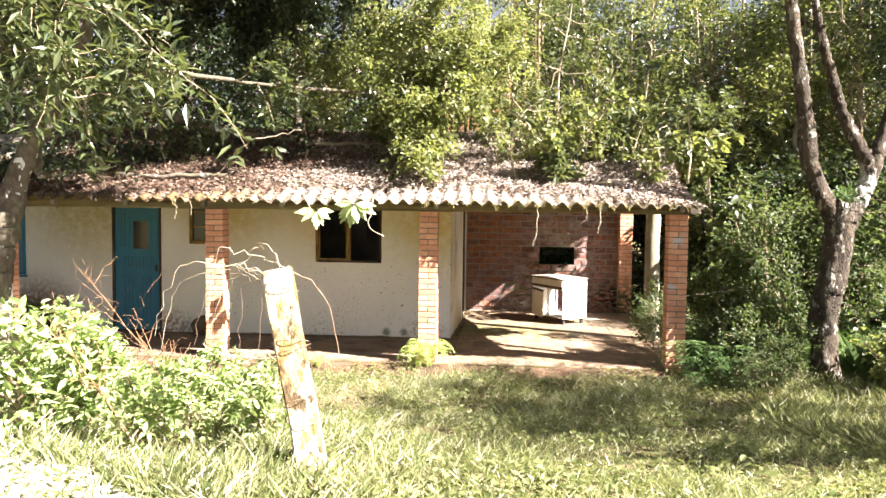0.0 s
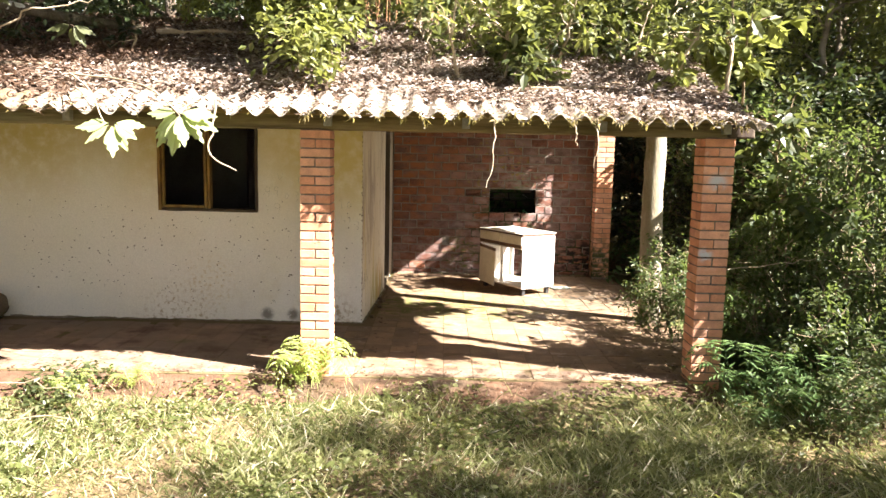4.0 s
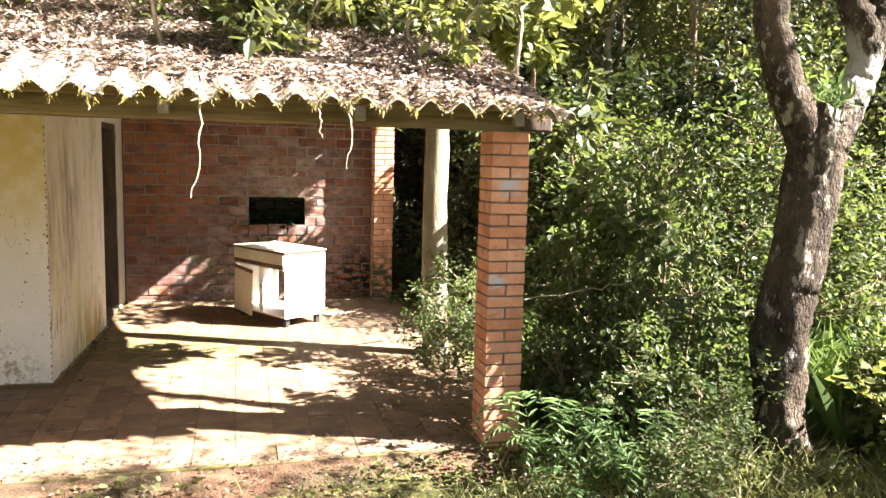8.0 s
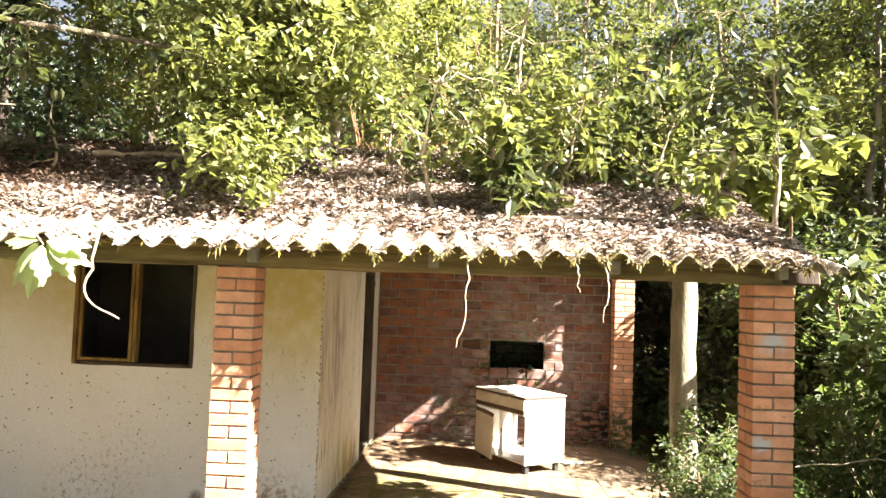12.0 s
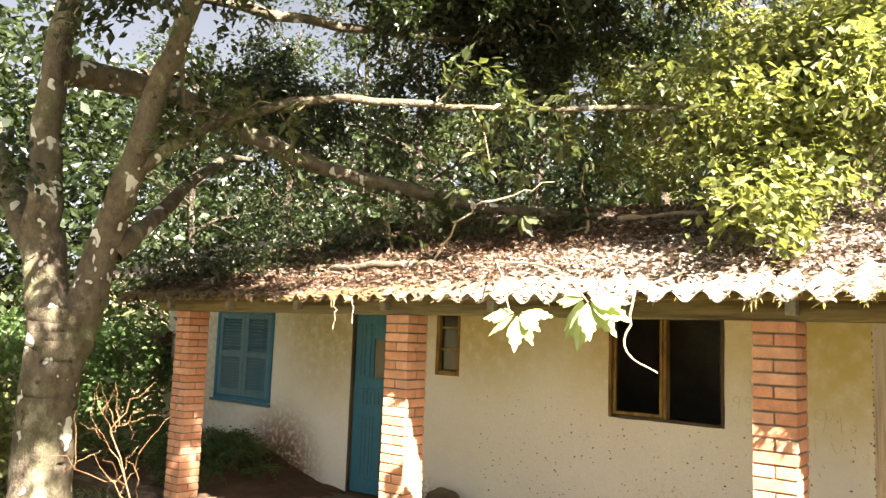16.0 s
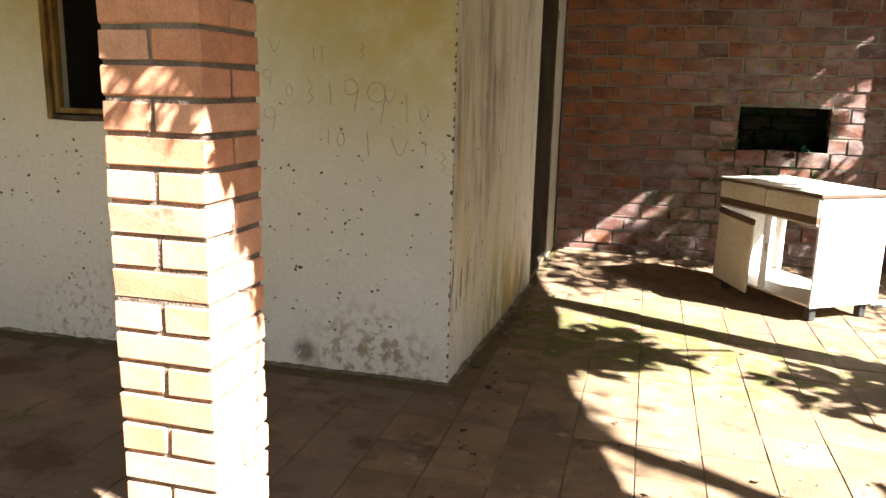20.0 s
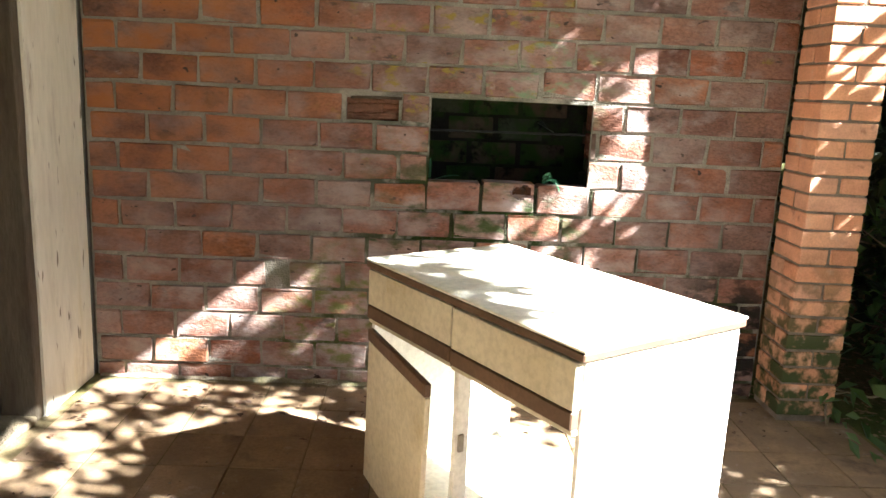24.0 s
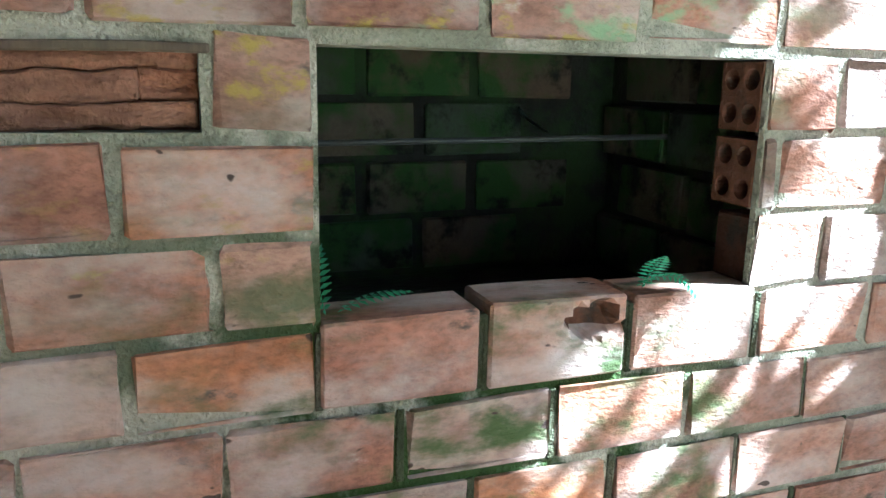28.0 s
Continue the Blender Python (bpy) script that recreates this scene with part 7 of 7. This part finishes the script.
def build_hanging_leaves():
    rng = np.random.default_rng(97)
    t = thing("hanging_twig", "twig with large pale lobed leaves hanging before the eave", "twig", (0, 0, 0))
    root = (-1.75, -0.05, 2.35)
    arms = [line([root, (-1.42, -0.45, 2.22), (-1.28, -0.56, 1.98)], 0.008, 0.004, 0.005, 1, 9),
            line([root, (-1.0, -0.45, 2.26), (-0.74, -0.56, 2.03)], 0.008, 0.004, 0.005, 2, 9),
            line([(-0.55, -0.36, 2.16), (-0.56, -0.38, 1.95), (-0.62, -0.38, 1.80), (-0.56, -0.40, 1.72), (-0.40, -0.38, 1.65)], 0.009, 0.005, 0.004, 3, 14)]
    for a in arms:
        part("stem", tube_mesh("stem", [a], 6), PALE_TWIG, t)
    for (x, y, z), n, big in (((-1.22, -0.56, 1.97), 7, 0.24), ((-0.75, -0.56, 2.05), 9, 0.26), ((-2.17, 0.9, 2.85), 5, 0.17), ((-2.8, 0.8, 3.10), 5, 0.17), ((-2.12, 0.8, 3.2), 5, 0.17)):
        for k in range(n):
            right, left = lobed_leaf(rng, big * rng.uniform(0.8, 1.15))
            bm = bmesh.new()
            vs = [bm.verts.new(p) for p in right + left]
            mid = len(right) - 1
            bm.faces.new(vs[: mid + 1])
            bm.faces.new([vs[0]] + vs[mid:])
            bmesh.ops.triangulate(bm, faces=bm.faces)
            fan = radians(-95 + 190 * (k + 0.5) / n + rng.uniform(-14, 14))
            way = Vector((math.sin(fan), rng.uniform(-0.45, 0.25), -math.cos(fan) * 0.85 + 0.1)).normalized()
            face = (Vector((rng.uniform(-0.35, 0.35), -0.75, 0.65)) - way * 0.0)
            face = (face - way * face.dot(way)).normalized()
            turn = Matrix((way.cross(face), way, face)).transposed().to_4x4()
            part("leaf", bm, LEAF_PALE if y < 0.5 else LEAF_MID, t, at=Matrix.Translation(Vector((x, y, z)) + way * 0.025) @ turn)
    for k, (x, z, dx) in enumerate([(1.475, 1.56, -0.04), (2.067, 1.88, 0.03), (2.236, 1.72, -0.01), (-3.1, 1.83, 0.0), (-2.9, 1.88, 0.01), (0.95, 1.98, 0.02)]):
        v = solid("hanging_root", tube_mesh("hanging_root", [line([(x, -0.32, 2.08), (x + 0.02, -0.325, (2.08 + z) / 2), (x + dx, -0.32, z)], 0.006 if x > 0 else 0.004, 0.003, 0.007, k, 12)], 5), PALE_TWIG,
                  "thin dry root hanging down from the eave", "root", group="roots hanging from the eave")


def build_fence_post():
    t = thing("fence_post", "leaning whitewashed wooden fence post, weathered, wound with rusty wire", "post", (0, 0, 0))
    bm = box(-0.08, 0.08, -0.07, 0.07, 0, 1.3, 0.01, 0.018, 10)
    bmesh.ops.transform(bm, verts=bm.verts, matrix=Matrix.Translation((0.03, -5.58, 0.40)) @ Matrix.Rotation(radians(-11), 4, "Y") @ Matrix.Rotation(radians(10), 4, "Z"))
    part("timber", bm, POST, t)
    rng = np.random.default_rng(6)
    for k, z in enumerate((0.82, 0.95, 1.20, 1.24, 1.55)):
        cx = -0.05 - (z - 0.8) * 0.19
        a = np.linspace(0, 6.6, 26)
        p = np.stack([cx + 0.105 * np.cos(a), -5.58 + 0.1 * np.sin(a), z + 0.03 * np.sin(a + k) + 0.004 * a], 1)
        part("wire", tube_mesh("wire", [(p, np.full(26, 0.0028))], 4), WIRE, t, "rusty fencing wire")
    for k in range(9):
        r = rng.uniform(0.25, 0.75)
        top = np.array([-0.16 + rng.normal(0, 0.02), -5.56, 1.62 + rng.normal(0, 0.05)])
        out = top + [-r, rng.uniform(-0.02, 0.35), rng.uniform(-0.15, 0.16)]
        p = line([top, top + [-0.4 * r, 0.05, rng.uniform(0.03, 0.16)], out, out + [-0.25 * r, 0.05, -rng.uniform(0.2, 0.6)]], 0.0026, 0.0016, 0.012, 300 + k, 22)
        part("wire", tube_mesh("wire", [p], 4), PALE_TWIG if k % 3 else WIRE, t, "tangle of old wire and dry stems")
    p = line([(-0.17, -5.6, 1.68), (0.0, -5.6, 1.62), (0.10, -5.58, 1.45), (0.14, -5.56, 1.2)], 0.003, 0.003, 0.004, 3, 14)
    part("wire", tube_mesh("wire", [p], 4), WIRE, t, "loose end of rusty wire")


def build_weeds():
    rng = np.random.default_rng(103)
    w = tree("weed_clump", "tall sunlit broad-leaved weeds beside the fence post", 104, (TWIG, LEAF_PALE), 0.85, 0.007, 15, 0.34, 5, 0.13, 0.10, "weed clumps by the fence", broad=True, low=0.1, sub=3, twigs=3, rise=1.25, slim=0.2, hang=0.35, category="weeds")
    place(w, [(-1.0, -4.9), (-1.35, -4.6), (-0.8, -4.5), (-1.75, -4.8), (-2.1, -4.4), (-0.5, -4.9), (-1.7, -4.0), (-2.6, -4.2), (-2.9, -3.4), (-3.6, -2.9), (-4.2, -2.6), (-4.0, -1.9), (-3.3, -1.6), (-1.2, -5.3), (-2.0, -5.2), (-2.4, -3.6), (-1.3, -3.6), (-3.4, -3.9)], rng, 0.42, 1.05)
    n = 260
    t = thing("tall_grass_clump", "clump of tall arching green grass at the wood's edge", "grass", (0, 0, 0), "tall grass clumps")
    p = rng.normal(0, 0.24, (n, 3)) * [1, 1, 0]
    part("tuft", blades("tuft", p, rand_dirs(rng, n) * 0.55 + [0, 0, 1.0], rand_dirs(rng, n), rng.uniform(0.45, 1.15, n), rng.uniform(0.003, 0.006, n), droop=0.5), GRASS_TALL, t)
    place(t, [(4.25, 0.95), (4.65, 1.35), (5.05, 0.95), (5.35, 1.6), (5.65, 0.6), (4.9, 2.0), (5.95, 1.15), (4.4, 1.75), (5.7, -0.15), (6.3, -0.5), (4.55, 0.5), (6.4, 1.4), (6.9, 2.4), (7.4, 0.6), (5.9, 1.9), (7.9, 1.6), (8.4, 2.6), (6.6, 3.2), (7.2, 3.6), (8.0, 0.2), (5.6, 0.9), (6.2, 0.6), (6.9, -0.3), (8.8, 1.2), (7.6, 2.9), (8.2, 3.6), (9.2, 2.2), (5.1, 2.1), (4.6, 1.9), (6.2, 2.6), (5.4, 2.9), (6.0, -0.3), (6.6, 0.3), (7.2, 1.2), (6.4, -0.8), (4.9, 2.9), (7.0, -1.0)], rng, 0.75, 1.2)


def build_small_things():
    st = box(-0.19, 0.19, -0.15, 0.15, 0, 0.30, 0.07)
    bmesh.ops.subdivide_edges(st, edges=st.edges, cuts=6, use_grid_fill=True)
    for v in st.verts:
        q = Vector((v.co.x / 0.19, v.co.y / 0.15, (v.co.z - 0.13) / 0.17))
        q = q.normalized() * 0.9 + q * 0.1
        q += noise.noise_vector(q * 1.7) * 0.16 + noise.noise_vector(q * 5.0) * 0.05
        v.co = (q.x * 0.19, q.y * 0.15, max(0.0, 0.13 + q.z * 0.16))
    s = solid("boulder", st, STONE, "round grey-brown boulder lying against the house wall", "stone")
    s.matrix_world = pose(-3.52, 1.68, 0.0)
    for p in s.data.polygons:
        p.use_smooth = True
    # earth mound under the shutters
    n, m = 40, 24
    X, Y = np.meshgrid(np.linspace(-8.6, -5.0, n), np.linspace(0.35, 1.868, m), indexing="ij")
    Z = -0.03 + 0.24 * np.exp(-(((X + 7.0) / 0.95) ** 2)) * np.clip((Y - 1.0) / 0.85, 0, 1) ** 1.5 + 0.16 * np.exp(-(((X + 7.0) / 1.5) ** 2)) * np.clip((Y - 0.3) / 0.8, 0, 1)
    Z += np.array([noise.noise(Vector((a * 5, b * 5, 0))) * 0.03 for a, b in zip(X.ravel(), Y.ravel())]).reshape(X.shape)
    i, j = np.meshgrid(np.arange(n - 1), np.arange(m - 1), indexing="ij")
    f = np.stack([i * m + j, (i + 1) * m + j, (i + 1) * m + j + 1, i * m + j + 1], -1).reshape(-1, 4)
    solid("earth_mound", arrays("earth_mound", np.stack([X, Y, Z], -1).reshape(-1, 3), f, True), RED_EARTH, "mound of reddish earth heaped against the wall under the shutters", "earth mound")
    b = thing("meter_box", "small dark rusty box fixed to the wall's end", "meter box", (0, 0, 0))
    part("box_body", box(LEFT_END - 0.20, LEFT_END + 0.14, FRONT - 0.16, FRONT - 0.003, 1.24, 1.72, 0.01), BOXRED, b)
    part("box_lid", box(LEFT_END - 0.18, LEFT_END + 0.12, FRONT - 0.18, FRONT - 0.163, 1.27, 1.66, 0.005), BOXRED, b)
    part("box_label", box(LEFT_END - 0.06, LEFT_END + 0.0, FRONT - 0.185, FRONT - 0.182, 1.5, 1.56), WHITE, b, "small pale label")
    # log post at the open end of the porch
    log = solid("log_post", tube_mesh("log_post", [line([(3.42, 2.3, -0.1), (3.40, 2.3, 0.7), (3.385, 2.3, 1.5), (3.41, 2.3, 2.2), (3.41, 2.3, roof_z(2.3) - 0.03)], 0.118, 0.105, 0.004, 3, 20)], 18, 0.012), LOG,
                "pale rough log post under the open end of the roof", "post")
    # scrawls on the plaster
    sc = thing("wall_scrawl", "faint illegible pencil scrawls on the cream plaster", "graffiti", (0, 0, 0))
    rng = np.random.default_rng(12)
    for mark, x, z, h in (("9", -0.69, 1.36, 0.107), ("9", -0.60, 1.37, 0.088), ("0", -0.49, 1.32, 0.049), ("3", -0.39, 1.32, 0.107), ("1", -0.29, 1.31, 0.097), ("9", -0.19, 1.31, 0.146), ("9", -0.07, 1.28, 0.185), ("u", -0.01, 1.31, 0.058), ("1", 0.07, 1.26, 0.127), ("0", 0.15, 1.24, 0.063), ("9", -0.59, 1.19, 0.117), ("1", -0.30, 1.12, 0.068), ("0", -0.24, 1.11, 0.058), ("1", -0.11, 1.10, 0.117), ("u", 0.04, 1.09, 0.078), ("1", 0.16, 1.09, 0.068), ("3", 0.24, 1.03, 0.088), ("u", -0.56, 1.52, 0.058), ("1", -0.37, 1.49, 0.058), ("1", -0.33, 1.49, 0.058), ("3", -0.14, 1.50, 0.068)):
        a = np.linspace(0, 1, 18)
        if mark == "0":
            px_, pz = 0.30 * np.cos(a * 6.4), 0.5 * np.sin(a * 6.4)
        elif mark == "9":
            px_ = np.where(a < 0.6, 0.24 * np.cos(a * 10.5), 0.24 - (a - 0.6) * 0.35)
            pz = np.where(a < 0.6, 0.24 + 0.24 * np.sin(a * 10.5), 0.24 - (a - 0.6) * 1.85)
        elif mark == "3":
            px_, pz = 0.22 * np.abs(np.sin(a * 6.283)) - 0.1, 0.5 - a
        elif mark == "u":
            px_, pz = a - 0.5, 0.5 - np.sin(a * 3.1416)
        else:
            px_, pz = 0.06 * (a - 0.5), 0.5 - a
        p = np.stack([x + h * px_ + rng.normal(0, 0.0012, 18), np.full(18, FRONT - 0.0012), z + h * pz + rng.normal(0, 0.0012, 18)], 1)
        part("stroke", tube_mesh("stroke", [(p, np.full(18, 0.0013))], 4), INK, sc)
    # chipped pits in the plaster
    pits = thing("plaster_pits", "small dark chipped pits in the plaster", "damage", (0, 0, 0))
    vs, fs = [], []
    for k in range(440):
        side = k % 4 == 3
        if side:
            y, z = FRONT + 0.02 + rng.beta(0.9, 1.6) * 1.7, 0.05 + rng.beta(1.3, 1.6) * 1.5
        else:
            x, z = rng.uniform(-3.3, 0.27), 0.06 + rng.beta(1.9, 2.1) * 1.35
            if WINDOW[0] - 0.03 < x < WINDOW[1] + 0.03 and z > WINDOW[2] - 0.04:
                continue
        r = rng.uniform(0.003, 0.009) * (1.4 if k % 17 == 0 else 1)
        a = np.arange(7) * 0.8976
        rr = r * rng.uniform(0.5, 1.5, 7)
        flat = rng.uniform(0.45, 1.0)
        o = len(vs)
        for n_ in range(7):
            du, dz = rr[n_] * math.cos(a[n_]), rr[n_] * math.sin(a[n_]) * flat
            vs.append((side_x(y + du) + 0.0015, y + du, z + dz) if side else (x + du, FRONT - 0.0015, z + dz))
        fs.append([o + n_ for n_ in range(7)])
    # broken edge of the plaster along the house corner
    z = 0.03
    while z < 1.95:
        h = rng.uniform(0.006, 0.03)
        for w in (0, 1):
            o = len(vs)
            d = rng.uniform(0.003, 0.010) * (2.0 if rng.random() < 0.15 else 1.0)
            for u, q in ((0.0, 0.0), (d, h * 0.2), (d * rng.uniform(0.5, 1.1), h * 0.7), (0.0, h)):
                vs.append((0.2895 - u, FRONT - 0.0015, z + q) if w else (side_x(FRONT + u) + 0.0015, FRONT + u, z + q))
            fs.append([o, o + 1, o + 2, o + 3])
        z += h + rng.uniform(0.0, 0.05)
    pp = part("pitting", arrays("pitting", vs, [np.array([f for f in fs if len(f) == 7]), np.array([f for f in fs if len(f) == 4])]), PIT, pits)
    pp["kind"] = "stuff"
    rng = np.random.default_rng(14)
    # small stones along the foot of the side wall and the porch edge
    for k in range(16):
        x, y = (0.36 + 0.02 * k % 0.07 + rng.uniform(0, 0.05), rng.uniform(2.1, 3.7)) if k < 8 else (3.72 + rng.uniform(-0.03, 0.15), 3.2 + 0.2 * (k - 8))
        r = rng.uniform(0.010, 0.034) * (1 if k < 8 else 2.6)
        bm = box(-r, r, -r * 0.8, r * 0.8, 0, r * 0.9, r * 0.3, r * 0.25)
        s = solid("pebble", bm, STONE, "small grey stone at the edge of the porch floor", "stone", group="small stones")
        s.matrix_world = pose(x, y, 0.0 if k < 8 else -0.07, 0, 0, rng.uniform(0, 360))


def build_dirt():
    """Crumbled plaster and dirt along the foot of the walls, and grit on the tiles."""
    rng = np.random.default_rng(19)
    for name, run in (("front", [(x, FRONT - 0.002, 0, -1) for x in np.linspace(-3.4, 0.30, 150)]), ("side", [(side_x(y) + 0.002, y, 1, 0) for y in np.linspace(FRONT - 0.01, 3.84, 90)]), ("brick", [(x, BACK - 0.006, 0, -1) for x in np.linspace(0.4, 3.28, 110)])):
        v, f = [], []
        for k, (x, y, ox, oy) in enumerate(run):
            w = 0.012 + 0.035 * abs(noise.noise(Vector((x * 3, y * 3, 4)))) + rng.uniform(0, 0.010)
            h = 0.004 + 0.022 * abs(noise.noise(Vector((x * 4, y * 4, 8)))) + rng.uniform(0, 0.006)
            v += [(x, y, h), (x + ox * w * 0.45, y + oy * w * 0.45, h * 0.55), (x + ox * w, y + oy * w, 0.0015)]
            if k:
                o = 3 * k
                f += [[o - 3, o - 2, o + 1, o], [o - 2, o - 1, o + 2, o + 1]]
        solid("wall_foot_dirt", arrays("wall_foot_dirt", v, np.array(f), True), DIRT, "crumbled plaster and dirt along the foot of the wall", "dirt", group="dirt along the walls")
    n = 2600
    x, y = rng.uniform(-3.0, 3.55, n), rng.uniform(0.1, 5.2, n)
    ok = (y < FRONT - 0.03) | (x > 0.42)
    x, y = x[ok], y[ok]
    m = len(x)
    r = rng.uniform(0.0015, 0.0065, m)
    a = rng.uniform(0, 6.28, m)
    base = np.stack([x, y, np.full(m, 0.004)], 1)
    corner = [base + np.stack([r * np.cos(a + q), r * np.sin(a + q), np.zeros(m)], 1) for q in (0.0, 1.9, 4.3)]
    top = base + np.stack([r * 0.2, r * 0.2, r * 0.9], 1)
    v = np.stack(corner + [top], 1).reshape(-1, 3)
    k = np.arange(m)[:, None] * 4
    solid("grit", arrays("grit", v, np.concatenate([k + [0, 1, 3], k + [1, 2, 3], k + [2, 0, 3]])), GRIT, "grit and crumbs of mortar scattered over the tiles", "grit", "stuff")


build_dirt()
build_small_things()
build_right_tree()
build_left_tree()
build_bright_tree()
build_porch_side_tree()
build_saplings()
build_forest()
build_shrubs()
build_ferns()
build_weeds()
build_fence_post()
build_sticks()
build_hanging_leaves()
build_roof_litter()
build_grass()

# ---- bricks and tiles, piece by piece ----
build_brick_wall()
build_column("brick_column", -5.79, 0.0, -0.10, 1.966, "porch column of orange bricks in the tree's shade", 2)
build_column("brick_column", -2.83, 0.0, -0.10, 1.966, "porch column of orange bricks with a mossy foot", 3)
build_column("brick_column", -0.006, 0.0, -0.10, 1.966, "sunlit porch column of orange bricks with dark joints", 4)
build_column("brick_column", 3.144, 0.0, -0.10, 1.966, "end porch column of orange bricks beside the undergrowth", 5)
build_column("brick_pillar", 3.302, 4.985, 0.0, 2.55, "pillar of orange bricks at the end of the brick wall", 6, "")
build_floor()
